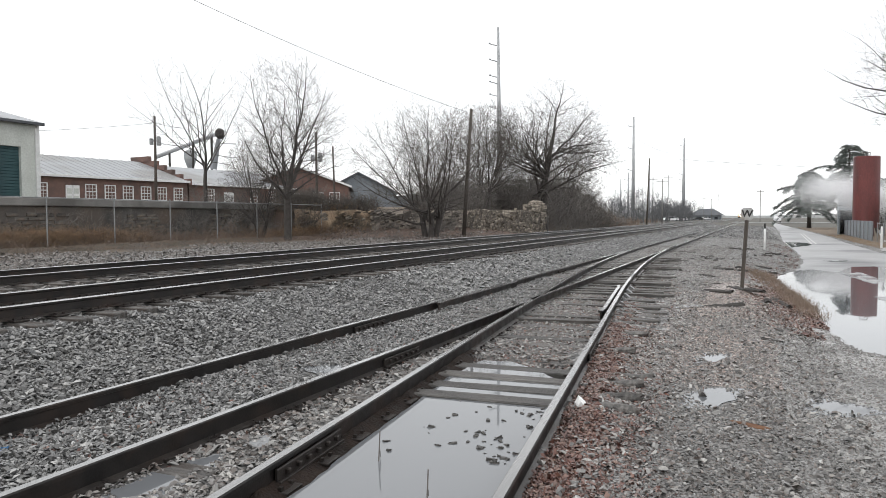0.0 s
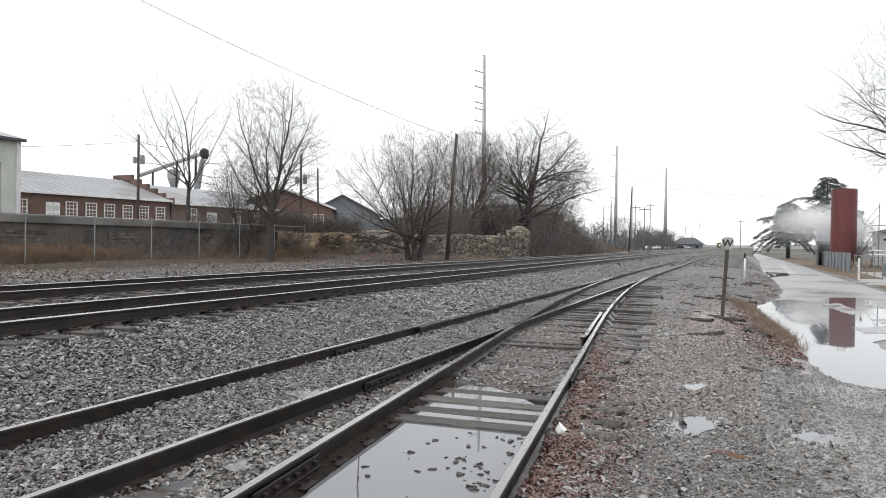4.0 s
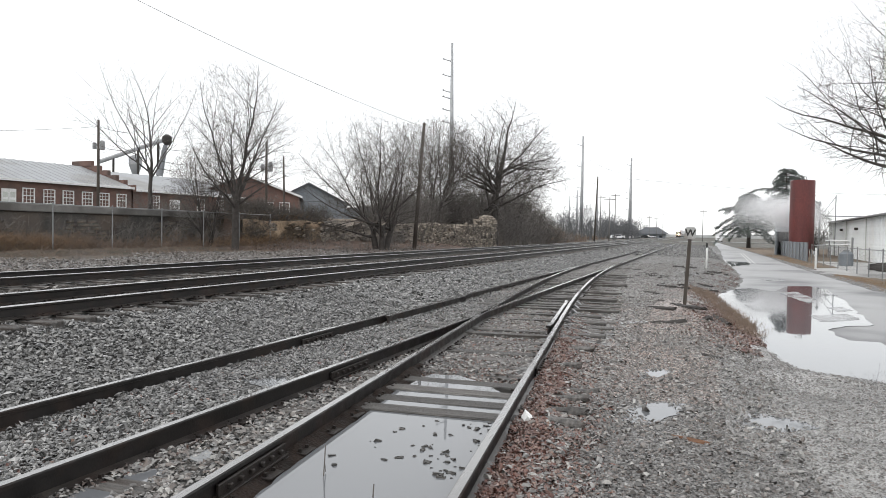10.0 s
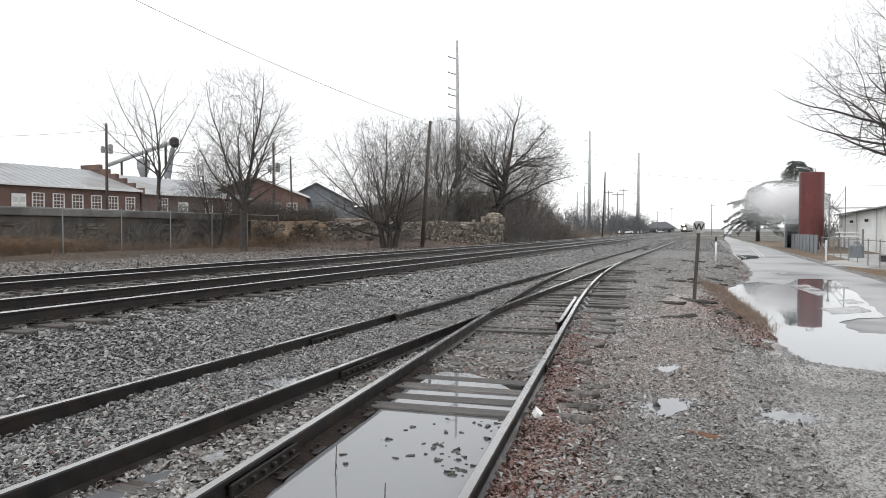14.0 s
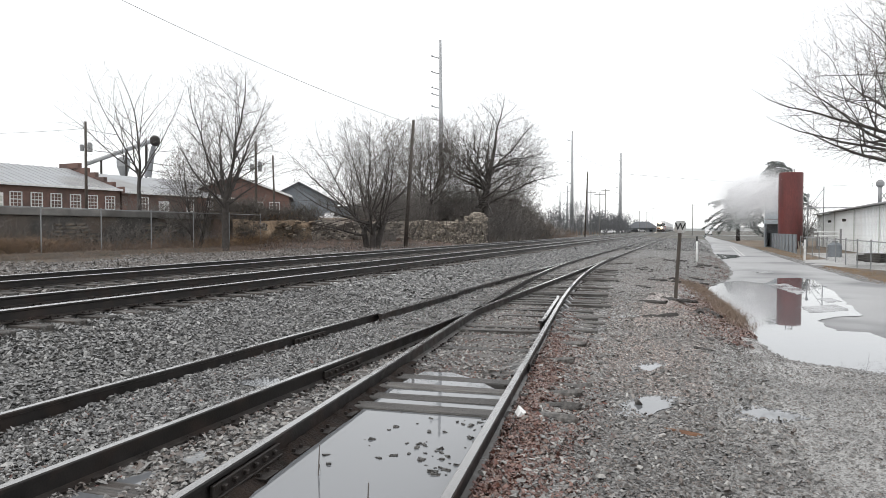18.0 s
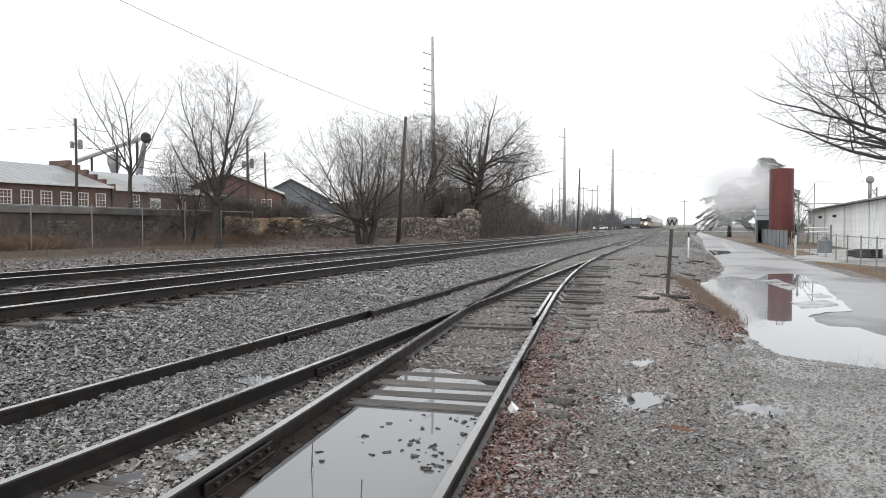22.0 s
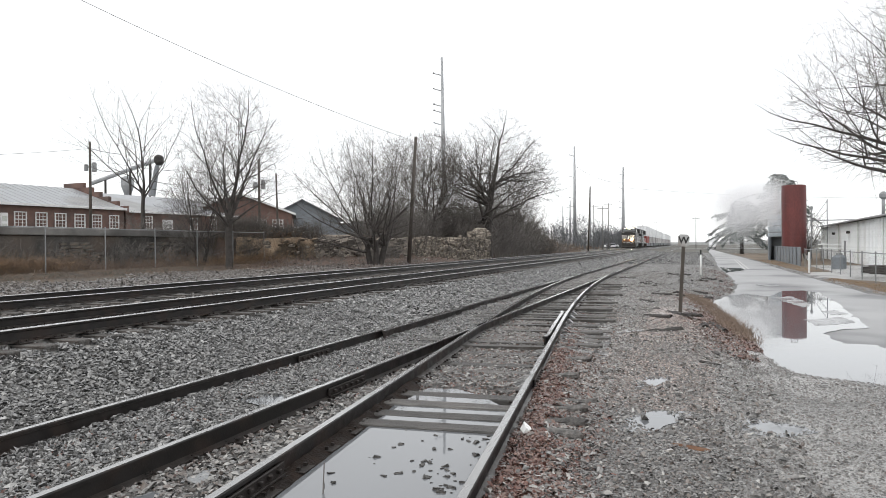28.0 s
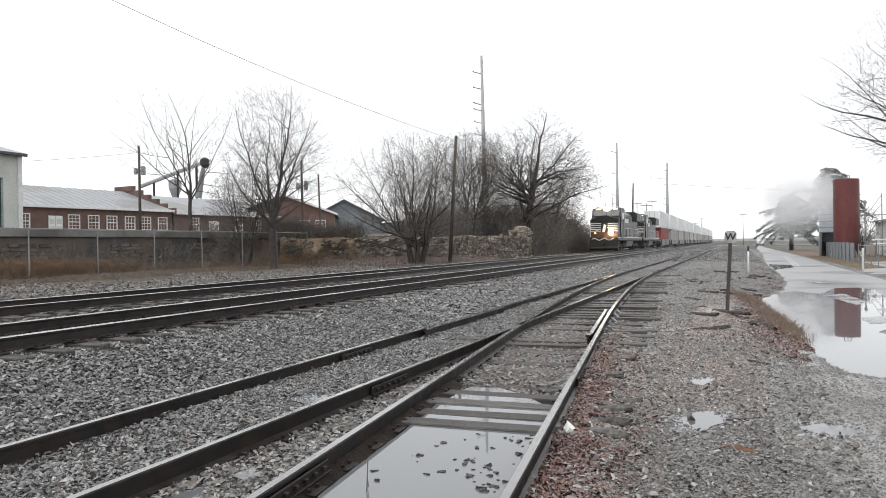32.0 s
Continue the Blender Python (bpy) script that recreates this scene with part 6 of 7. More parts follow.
def white_shed():
    m = pose(21.75, 24.5, -0.25, 0, 0, 67.2)     # x: along the wall, away from the road's near end
    b = empty("warehouse", m, "long white ribbed metal warehouse", "building")
    L, H = 68.0, 3.8
    wa = part("wall", MB().box((L / 2, -6, H / 2), (L, 12, H), 0.0), M["siding"], b, "white ribbed wall")
    rib = MB().box((0, 0.02, H / 2), (0.07, 0.05, H)).mesh("rib", [M["siding"]])
    for k in range(int(L / 0.6)):
        part("rib", rib, None, wa, m=pose(k * 0.6, 0, 0))
    part("roof", MB().prism([(0.4, H), (-6, H + 0.9), (-12.4, H), (-12.4, H + 0.15), (-6, H + 1.05), (0.4, H + 0.15)], -0.3, L + 0.3, "yz"), M["roof_metal"], b)
    part("gutter", MB().box((L / 2, 0.44, H + 0.05), (L + 0.6, 0.12, 0.10), 0.02), M["galv"], b)
    for x in (18, 29, 40, 52, 62):
        part("downpipe", MB().tube((x, 0.12, 0), (x, 0.12, H), 0.045, n=6), M["cream"], b)
    for x in (45, 55):
        part("wall_lamp", MB().box((x, 0.2, 2.9), (0.3, 0.3, 0.25), 0.04), M["grime"], b, "dark wall lamp")
    part("door", MB().box((48, 0.05, 1.05), (1.0, 0.08, 2.1), 0.02), M["galv"], b, "pale steel door")


white_shed()
vs_ = empty("roof_stack", pose(35.6, 55.5, 3.9), "steel vent stack with a round head on the warehouse roof", "vent")
part("pipe", MB().tube((0, 0, -0.4), (0, 0, 1.35), 0.13, n=10).tube((0.55, 0, -0.4), (0.55, 0, 0.9), 0.07, n=8), M["galv"], vs_, smooth=True)
part("head", MB().lathe([(0.14, 1.2), (0.3, 1.35), (0.3, 1.6), (0.12, 1.8)], 14), M["galv"], vs_, "round vent head")
part("brace", MB().tube((0, 0, 1.0), (0.55, 0, 0.2), 0.03, n=5).tube((0.55, 0, 0.85), (0, 0, 0.1), 0.03, n=5), M["galv"], vs_)
build_fence(TRACK @ pose(29.0, -8.1, -0.24, 0, 0, -0.8), 35, 3.0, 1.45, "chain-link fence on steel posts along the road")


def slat_fence():
    """Privacy slats on the fence beside the silo."""
    f = empty("slat_fence", TRACK @ pose(64, -8.55, -0.25, 0, 0, -1.2), "grey blue slatted fence beside the silo", "fence")
    slat = MB().box((0, 0, 0.8), (0.145, 0.02, 1.6), 0.006).mesh("slat", [M["grey_siding"]])
    for i in range(200):
        part("slat", slat, None, f, m=pose(i * 0.155, 0, 0))
    for i in range(12):
        part("post", MB().tube((i * 2.8, 0.06, -0.2), (i * 2.8, 0.06, 1.6), 0.04, n=8), M["galv"], f)


slat_fence()


def mailbox():
    p = tp(50.2, -7.17, -0.25)
    b = empty("mailbox", pose(p.x, p.y, p.z, 0, 0, -20), "white mailbox on a white post", "mailbox")
    part("post", MB().box((0, 0, 0.65), (0.11, 0.11, 1.4), 0.012), M["white"], b)
    part("arm", MB().box((0, 0.2, 0.88), (0.08, 0.75, 0.08), 0.01).tube((0, 0.0, 0.55), (0, 0.36, 0.86), 0.035, n=6), M["white"], b)
    part("box", MB().prism([(-0.09, 0.92), (0.09, 0.92), (0.09, 1.05), (0.05, 1.13), (-0.05, 1.13), (-0.09, 1.05)], 0.1, 0.6, "xz"), M["galv"], b, "grey metal letter box")


mailbox()


def plant_building():
    """Grey block beside the silo with a dark loading opening."""
    b = empty("plant_building", pose(39.2, 80, -0.3, 0, 0, -24), "grey metal plant building with a dark loading bay", "building")
    part("upper_wall", MB().box((0, 0, 3.9), (2.0, 3, 2.4), 0.03), M["blue_panel"], b, "pale blue panelled upper block")
    for z in (3.2, 3.9, 4.6):
        part("girt", MB().box((0, -1.52, z), (2.04, 0.06, 0.08)), M["galv"], b)
    part("lower_wall", MB().box((-0.9, 0, 1.35), (0.2, 3, 2.7)).box((0, 1.4, 1.35), (2.0, 0.2, 2.7)), M["grey_siding"], b, "dark open loading bay")
    part("roof", MB().box((0, 0, 5.15), (2.2, 3.2, 0.12), 0.02), M["roof_metal"], b)


plant_building()


def pipe_rack():
    b = empty("pipe_rack", pose(44, 80, -0.25, 0, 0, -24), "thin steel mast and braces above the warehouse", "machine")
    part("mast", MB().tube((0.75, 0, 0), (0.75, 0, 6.9), 0.055, n=6), M["galv"], b)
    part("brace", MB().tube((0.75, 0, 6.7), (-0.7, 0, 4.5), 0.035, n=5).tube((0.75, 0, 5.7), (-0.2, 0, 4.5), 0.035, n=5), M["galv"], b)
    part("mast", MB().tube((-0.85, 0, 0), (-0.85, 0, 5.7), 0.07, n=6).lathe([(0.06, 0), (0.16, 0.1), (0.16, 0.35), (0.06, 0.45)], 10, (-0.85, 0, 5.7)), M["galv"], b, "mast with a round head")
    part("pipe", MB().tube((-1.5, 0.5, 4.5), (7, 0.5, 4.5), 0.06, n=6), M["galv"], b)
    part("hopper", MB().prism([(3.4, 3.9), (4.8, 3.9), (4.3, 4.35), (4.1, 4.5), (3.9, 4.35)], -0.5, 0.5, "xz"), M["steel_pole"], b, "pale hopper roof")


pipe_rack()
pr_ = empty("pipe_run", pose(39.2, 71.5, -0.25, 0, 0, -22), "pale low pipes and a dock edge beside the silo", "pipes")
for z, y in ((1.35, 0.0), (1.75, 0.6)):
    part("pipe", MB().tube((0, y, z), (7.5, y, z), 0.08, n=8), M["siding"], pr_)
for x in (0.3, 2.6, 4.9, 7.2):
    part("stand", MB().box((x, 0.3, 0.85), (0.1, 0.8, 1.75), 0.01), M["galv"], pr_)
part("dock", MB().box((5.6, 1.6, 0.55), (3.6, 1.4, 1.1), 0.03), M["grime"], pr_, "dark loading dock")


def cedar(m, h, wide, flat, seed, label, low=0.27, tiers=74):
    """A flat-tiered conifer: trunk, boughs and drooping sprays."""
    rg = random.Random(seed)
    t = empty("cedar_tree", m, label, "tree")
    part("trunk", MB().tube((0, 0, -0.3), (0, 0, h * 0.95), 0.38, 0.06, 10), M["bark"], t, smooth=True)
    wood, leaf = MB(), MB()
    for k in range(tiers):
        z = h * (low + (0.99 - low) * (k / tiers) ** 0.85)
        reach = (wide * (1 - (z / h) ** flat) + 0.9) * rg.uniform(0.42, 1.08)
        a = k * 2.4 + rg.uniform(-0.7, 0.7)
        up, droop = rg.uniform(0.25, 0.75), rg.uniform(0.5, 0.95)
        out = Vector((math.cos(a), math.sin(a), 0))
        side = Vector((-math.sin(a), math.cos(a), 0))
        pts = [Vector((0, 0, z)) + out * reach * u + Vector((0, 0, reach * (up * u - droop * u * u))) for u in (0, 0.25, 0.5, 0.75, 1.0)]
        for p, q, r in zip(pts[:-1], pts[1:], (0.07, 0.055, 0.04, 0.025)):
            wood.tube(p, q, r, r * 0.7, 5, False)
        for q in range(int(10 + reach * 16)):
            u = rg.uniform(0.12, 1.0) ** 0.8
            i = min(3, int(u * 4))
            c = pts[i].lerp(pts[i + 1], u * 4 - i)
            sg = rg.choice((-1, 1))
            tw = (out * rg.uniform(0.2, 0.9) + side * sg * rg.uniform(0.5, 1.0)).normalized() * rg.uniform(0.35, 1.0) * (1.15 - 0.5 * u)
            e = c + tw + Vector((0, 0, -0.38 * tw.length + rg.gauss(0, 0.16)))
            for w in range(10):
                b0 = c.lerp(e, (w + rg.random()) / 10)
                d = (tw.normalized() * 0.5 + Vector((rg.gauss(0, 0.5), rg.gauss(0, 0.5), rg.gauss(-0.35, 0.3)))).normalized() * rg.uniform(0.14, 0.32)
                sd = d.orthogonal().normalized() * 0.05
                leaf.add([b0 - sd, b0 + sd, b0 + d], [(0, 1, 2)])
    part("bough_frame", wood, M["bark"], t)
    part("foliage", leaf, M["needle"], t, "flat tiers of dark needles")


cedar(pose(53.9, 110, -0.3), 12.9, 5.0, 4.0, 3, "dark flat-tiered cedar behind the silo")
cedar(pose(54.8, 125, -0.1), 9.6, 6.2, 2.2, 5, "broad dark cedar beside the road", 0.25, 92)
tree(pose(44.6, 84, -0.3), "tangled bare tree behind the silo", 37, 5.8, 2.4, 0.8, 0.11, mains=8, wide=(15, 70), stems=3, low=0.8, tip=0.011, gap=(0.4, 0.35, 0.3))
tree(pose(24.6, 30.5, -0.2), "large bare street tree reaching over the fence", 31, 14.8, 9.3, 5.0, 0.40, mains=16, wide=(32, 82), low=4.2, shape=0.36, tip=0.005, gap=(0.72, 0.46, 0.3), rise=0.006, crook=0.09)


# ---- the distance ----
def tree_line(name, s0, s1, n0, n1, h, count, seed, label, thick, mat="hazed_twig"):
    rg = random.Random(seed)
    mb = MB()
    for i in range(count):
        s, n = rg.uniform(s0, s1), rg.uniform(n0, n1)
        p = Vector((s, n, zg(s, n) - 0.1))
        hh = h * rg.uniform(0.5, 1.0) * (0.8 + 0.5 * noise.noise(Vector((s * 0.03, n * 0.05, seed))))
        mb.tube(p, p + Vector((0, 0, hh * 0.8)), thick * 1.5, thick * 0.5, 3, False)
        for k in range(16):
            a = rg.uniform(0, 6.283)
            q = p + Vector((0, 0, hh * rg.uniform(0.1, 0.8)))
            d = Vector((math.cos(a), math.sin(a), rg.uniform(0.2, 1.6))).normalized()
            e = q + d * hh * rg.uniform(0.15, 0.32)
            mb.tube(q, e, thick * 0.6, thick * 0.3, 3, False)
            for _ in range(2):
                w = (d + Vector((rg.gauss(0, 0.8), rg.gauss(0, 0.8), rg.gauss(0, 0.6)))).normalized()
                mb.tube(e, e + w * hh * 0.13, thick * 0.35, thick * 0.2, 3, False)
    thing(name, mb, M[mat], TRACK, label, "trees", kind="stuff")


tree_line("far_trees", 150, 215, 23, 46, 9, 120, 1, "bare grey woods along the far side of the tracks", 0.07, "grey_twig")
# These three keep the default twigs, with haze in their colour.
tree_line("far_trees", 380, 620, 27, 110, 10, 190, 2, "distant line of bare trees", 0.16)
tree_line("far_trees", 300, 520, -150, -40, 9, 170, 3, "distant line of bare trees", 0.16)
tree_line("far_trees", 90, 190, 60, 150, 8, 150, 4, "bare trees behind the works", 0.12)
for s_, n_, h_, q in ((168, 20.6, 7.4, 61), (176, 19.0, 6.4, 62), (163, 17.2, 5.6, 63), (160, 22.6, 8.2, 64), (186, 16.6, 5.8, 65), (150, 24.5, 7.0, 66)):
    tree(on_ground(s_, n_), "bare grey tree beside the far tracks", q, h_, h_ * 0.42, 1.0, 0.09, mains=7, wide=(12, 60), stems=2, low=1.0, tip=0.016, gap=(0.5, 0.4, 0.4), deep=3, mat="grey_twig")
tree_line("far_trees", 238, 272, 19, 31, 9.5, 130, 5, "clump of bare grey trees near the depot", 0.08, "grey_twig")
wire("overhead_wire", (68.7, 255, 22), (190, 270, 19), 1.5, 0.04, "thin distant overhead wire between steel poles")
wire("overhead_wire", (40.2, 200, 24), (68.7, 255, 24), 1.5, 0.035, "thin distant overhead wire between steel poles")
thicket("brush", 128, 200, 22, 34, 1.6, 300, 6, "low brown brush along the far bank", 0.04, "weed")
# Woods on the horizon, paled: the air's haze is painted into the grey.
M["hazed_woods"] = surf("distant woods paled by haze", (0.40, 0.41, 0.41), (0.50, 0.505, 0.505), 0.1, (0.9, 1.0), 0, 1)
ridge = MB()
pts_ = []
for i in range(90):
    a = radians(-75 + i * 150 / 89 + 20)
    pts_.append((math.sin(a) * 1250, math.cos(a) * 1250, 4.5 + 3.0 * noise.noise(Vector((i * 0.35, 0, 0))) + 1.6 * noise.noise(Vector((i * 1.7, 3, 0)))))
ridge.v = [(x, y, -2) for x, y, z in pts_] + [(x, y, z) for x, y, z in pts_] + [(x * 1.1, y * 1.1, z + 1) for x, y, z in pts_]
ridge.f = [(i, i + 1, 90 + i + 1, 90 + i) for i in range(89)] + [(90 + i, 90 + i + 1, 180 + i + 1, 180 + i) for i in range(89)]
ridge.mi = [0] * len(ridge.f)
thing("backdrop", ridge, M["hazed_woods"], Matrix(), "low wooded rise on the horizon", "woods", kind="structure")


def depot():
    """Low dark station building beyond the car park."""
    b = empty("depot", pose(118, 392, -0.3, 0, 0, -20), "low dark-roofed depot beyond the car park", "building")
    part("wall", MB().box((0, 0, 1.4), (15, 8, 3.2)), M["grey_siding"], b)
    part("roof", MB().add([(-9, -5.5, 3.0), (9, -5.5, 3.0), (9, 5.5, 3.0), (-9, 5.5, 3.0), (-3.5, 0, 6.6), (3.5, 0, 6.6)], [(0, 1, 5, 4), (1, 2, 5), (2, 3, 4, 5), (3, 0, 4), (3, 2, 1, 0)]), M["slate_roof"], b, "dark hipped roof")
    for x in (-5, -1.5, 1.5, 5):
        part("window", MB().box((x, -4.02, 1.5), (1.6, 0.1, 1.2)), M["glass"], b)


depot()


def parked_car(m, mat, label, van=0.0):
    c = empty("car", m, label, "car", "parked cars")
    body = [(-2.25, 0.35), (2.2, 0.35), (2.25, 0.8), (1.2, 0.95), (0.55, 1.45 + van), (-1.3, 1.48 + van), (-2.1, 1.0 + van), (-2.28, 0.85)]
    part("body", MB().prism(body, -0.88, 0.88, "xz"), mat, c)
    for q in (-0.89, 0.89):
        part("side_window", MB().prism([(-1.5, 1.0), (0.85, 1.0), (0.45, 1.38 + van), (-1.2, 1.4 + van)], q - 0.012, q + 0.012, "xz"), M["glass"], c)
    wh = MB().tube((0, -0.1, 0), (0, 0.1, 0), 0.32, n=14).mesh("wheel", [M["black"]])
    for x in (-1.4, 1.4):
        for q in (-0.82, 0.82):
            part("wheel", wh, None, c, m=pose(x, q, 0.32))
    return c


for az, r, tn, mat, lab in ((14.2, 236, 20, "car_white", "white car parked by the depot"), (14.9, 262, 200, "car_white", "white car parked by the depot"), (15.5, 300, 15, "galv", "silver car parked by the depot"), (16.1, 345, 190, "black", "dark car parked by the depot"), (16.7, 400, 10, "car_white", "white car parked by the depot"), (17.2, 440, 10, "car_white", "white car parked by the depot")):
    parked_car(pose(r * math.sin(radians(az)), r * math.cos(radians(az)), zg(r * math.cos(radians(20 - az)), r * math.sin(radians(20 - az))) + 0.02, 0, 0, tn), M[mat], lab)


def box_truck():
    t = empty("box_truck", pose(99, 250, -0.25, 0, 0, 250), "white box truck waiting by the crossing", "truck")
    part("box", MB().box((-1.2, 0, 2.2), (5.5, 2.4, 2.5), 0.05), M["car_white"], t)
    part("cab", MB().prism([(1.6, 0.6), (3.3, 0.6), (3.4, 1.5), (2.9, 2.4), (1.6, 2.5)], -1.1, 1.1, "xz"), M["car_white"], t)
    wh = MB().tube((0, -0.15, 0), (0, 0.15, 0), 0.45, n=14).mesh("wheel", [M["black"]])
    for x in (-2.6, 2.4):
        for q in (-0.95, 0.95):
            part("wheel", wh, None, t, m=pose(x, q, 0.45))


box_truck()
thing("crossing_road", MB().box((238, 0, -0.02), (8, 90, 0.12)), M["asphalt"], TRACK, "street crossing the tracks in the distance", "road", kind="structure")
for q in (0.0, 0.28):
    ln = MB()
    for k in range(10):
        s0, s1 = 57 + k * 3.4, 57 + (k + 1) * 3.4
        n0, n1 = -3.8 - k * 0.115 - q, -3.8 - (k + 1) * 0.115 - q
        ln.add([(s0, n0, ROAD_Z + 0.022), (s1, n1, ROAD_Z + 0.022), (s1, n1 - 0.11, ROAD_Z + 0.022), (s0, n0 - 0.11, ROAD_Z + 0.022)], [(3, 2, 1, 0)])
    thing("road_marking", ln, M["paint"], TRACK, "worn pale line along the road", "road marking", kind="structure")


def yard_tank(x, y, h, r, mat, label):
    t = empty("tank", pose(x, y, -0.25), label, "tank")
    part("shell", MB().lathe([(r, 0), (r, h), (r * 0.6, h + r * 0.35), (0.08, h + r * 0.4)], 20), M[mat], t)
    part("lid", MB().lathe([(0.2, 0), (0.2, 0.1), (0.15, 0.12)], 12, (0, 0, h + r * 0.4)), M["galv"], t)


def pallet_stack(x, y, k, label):
    t = empty("pallet_stack", pose(x, y, -0.25, 0, 0, 20), label, "pallets")
    deck = MB().box((0, 0, 0.13), (1.2, 1.0, 0.025)).box((0, 0, 0.012), (1.2, 1.0, 0.024)).box((-0.5, 0, 0.07), (0.1, 1.0, 0.09)).box((0.5, 0, 0.07), (0.1, 1.0, 0.09)).box((0, 0, 0.07), (0.1, 1.0, 0.09)).mesh("pallet", [M["tie"]])
    for i in range(k):
        part("pallet", deck, None, t, m=pose(0, 0, i * 0.145))


yard_tank(29.3, 50.5, 0.7, 0.35, "car_white", "white plastic tank behind the fence")
yard_tank(28.6, 49.5, 0.9, 0.45, "grey_siding", "blue grey drum tank behind the fence")
pallet_stack(26.6, 41.5, 4, "stack of weathered pallets behind the fence")
pallet_stack(27.3, 43.4, 3, "stack of weathered pallets behind the fence")


for s_, n_ in ((24.1, 33.4), (24.9, 33.2), (26.1, 33.5)):
    p = tp(s_, n_, zg(s_, n_))
    dr = empty("drum", pose(p.x, p.y, p.z), "low dull blue drum beside the metal building", "drum", "blue drums")
    part("shell", MB().lathe([(0.27, 0), (0.3, 0.05), (0.3, 0.42), (0.27, 0.46)], 16), M["slate_roof"], dr)
    part("lid", MB().lathe([(0.26, 0.46), (0.26, 0.5), (0.05, 0.51)], 16), M["black"], dr)

# the street above the retaining wall
st_ = MB()
rows_ = list(range(-120, 150, 6))
for s_ in rows_:
    for n_ in (53.6, 55.6, 57.6, 59.6):
        st_.v.append((s_, n_, zg(s_, n_) + 0.05))
for i in range(len(rows_) - 1):
    for j in range(3):
        st_.f.append((i * 4 + j, i * 4 + 4 + j, i * 4 + 5 + j, i * 4 + 1 + j))
        st_.mi.append(0)
thing("street", st_, M["asphalt"], TRACK, "street above the retaining wall", "road", kind="structure")


def pickup(label, cap):
    """A crew-cab pickup, or with cap a closed estate car; x runs forward."""
    c = empty("pickup_truck" if not cap else "estate_car", Matrix(), label, "truck" if not cap else "car", "passing vehicles")
    mt = M["car_white"] if not cap else M["silver"]
    if cap:
        side = [(-2.3, 0.4), (2.3, 0.4), (2.35, 0.85), (1.3, 1.05), (0.5, 1.6), (-1.9, 1.65), (-2.3, 1.1)]
        part("body", MB().prism(side, -0.9, 0.9, "xz"), mt, c)
        glass = [(-1.85, 1.08), (1.0, 1.08), (0.42, 1.52), (-1.7, 1.55)]
    else:
        part("body", MB().prism([(-2.75, 0.5), (2.7, 0.5), (2.75, 1.05), (1.5, 1.2), (0.75, 1.85), (-0.75, 1.88), (-0.95, 1.2), (-2.75, 1.2)], -0.95, 0.95, "xz"), mt, c)
        part("bed_liner", MB().box((-1.85, 0, 1.205), (1.6, 1.6, 0.02)), M["black"], c)
        part("bumper", MB().box((2.78, 0, 0.62), (0.12, 1.8, 0.22), 0.03).box((-2.8, 0, 0.62), (0.12, 1.8, 0.2), 0.03), M["galv"], c)
        glass = [(-0.75, 1.22), (1.25, 1.22), (0.7, 1.74), (-0.62, 1.76)]
    for q in (-1, 1):
        w = 0.955 if not cap else 0.905
        part("side_window", MB().prism(glass, q * w - 0.012, q * w + 0.012, "xz"), M["glass"], c)
    wh = MB().tube((0, -0.12, 0), (0, 0.12, 0), 0.38 if not cap else 0.33, n=16).mesh("wheel", [M["black"]])
    rim = MB().tube((0, -0.13, 0), (0, 0.13, 0), 0.2, n=12).mesh("rim", [M["galv"]])
    for x in (-1.65, 1.7) if not cap else (-1.4, 1.45):
        for q in (-0.84, 0.84):
            w_ = part("wheel", wh, None, c, m=pose(x, q, 0.38 if not cap else 0.33))
            part("rim", rim, None, w_)
    for ob in c.children:
        ob.matrix_basis = Matrix.Scale(0.9, 4) @ ob.matrix_basis
    return c


VEHICLES = [(pickup("silver estate car passing on the street above the wall", True), 55.5, 47.8, 15.1, 12.0),
            (pickup("white pickup truck passing on the street above the wall", False), 55.5, 47.2, 16.5, 14.5),
            (pickup("white pickup truck coming back along the street", False), 57.8, 110.2, -16.9, 27.2)]


# ---- clutter on the yard ground ----
def chunk(name, s, n, size, turn, mat, label, category, seed):
    rgc = random.Random(seed)
    if category in ("timber", "debris"):
        size = (size[0] * 0.75, size[1] * 0.75, size[2] * 0.65)
    k = max(2, int(size[0] / 0.12))
    ring = [(-0.5, -0.4), (-0.3, 0.3), (0.1, 0.55), (0.42, 0.2), (0.5, -0.4)]
    vs = []
    for i in range(k + 1):
        w = 0.55 + 0.45 * math.sin(math.pi * min(1, max(0.12, i / k))) ** 0.4
        vs += [((i / k - 0.5) * size[0] + rgc.uniform(-0.03, 0.03), a * size[1] * w * rgc.uniform(0.75, 1.2), (b + 0.25) * size[2] * rgc.uniform(0.6, 1.25)) for a, b in ring]
    mb = MB().add(vs, [(i * 5 + j, i * 5 + (j + 1) % 5, (i + 1) * 5 + (j + 1) % 5, (i + 1) * 5 + j) for i in range(k) for j in range(5)] + [(4, 3, 2, 1, 0), tuple(range(k * 5, k * 5 + 5))])
    thing(name, mb, M[mat], TRACK @ pose(s, n, zg(s, n), rgc.uniform(-4, 4), rgc.uniform(-4, 4), turn), label, category)


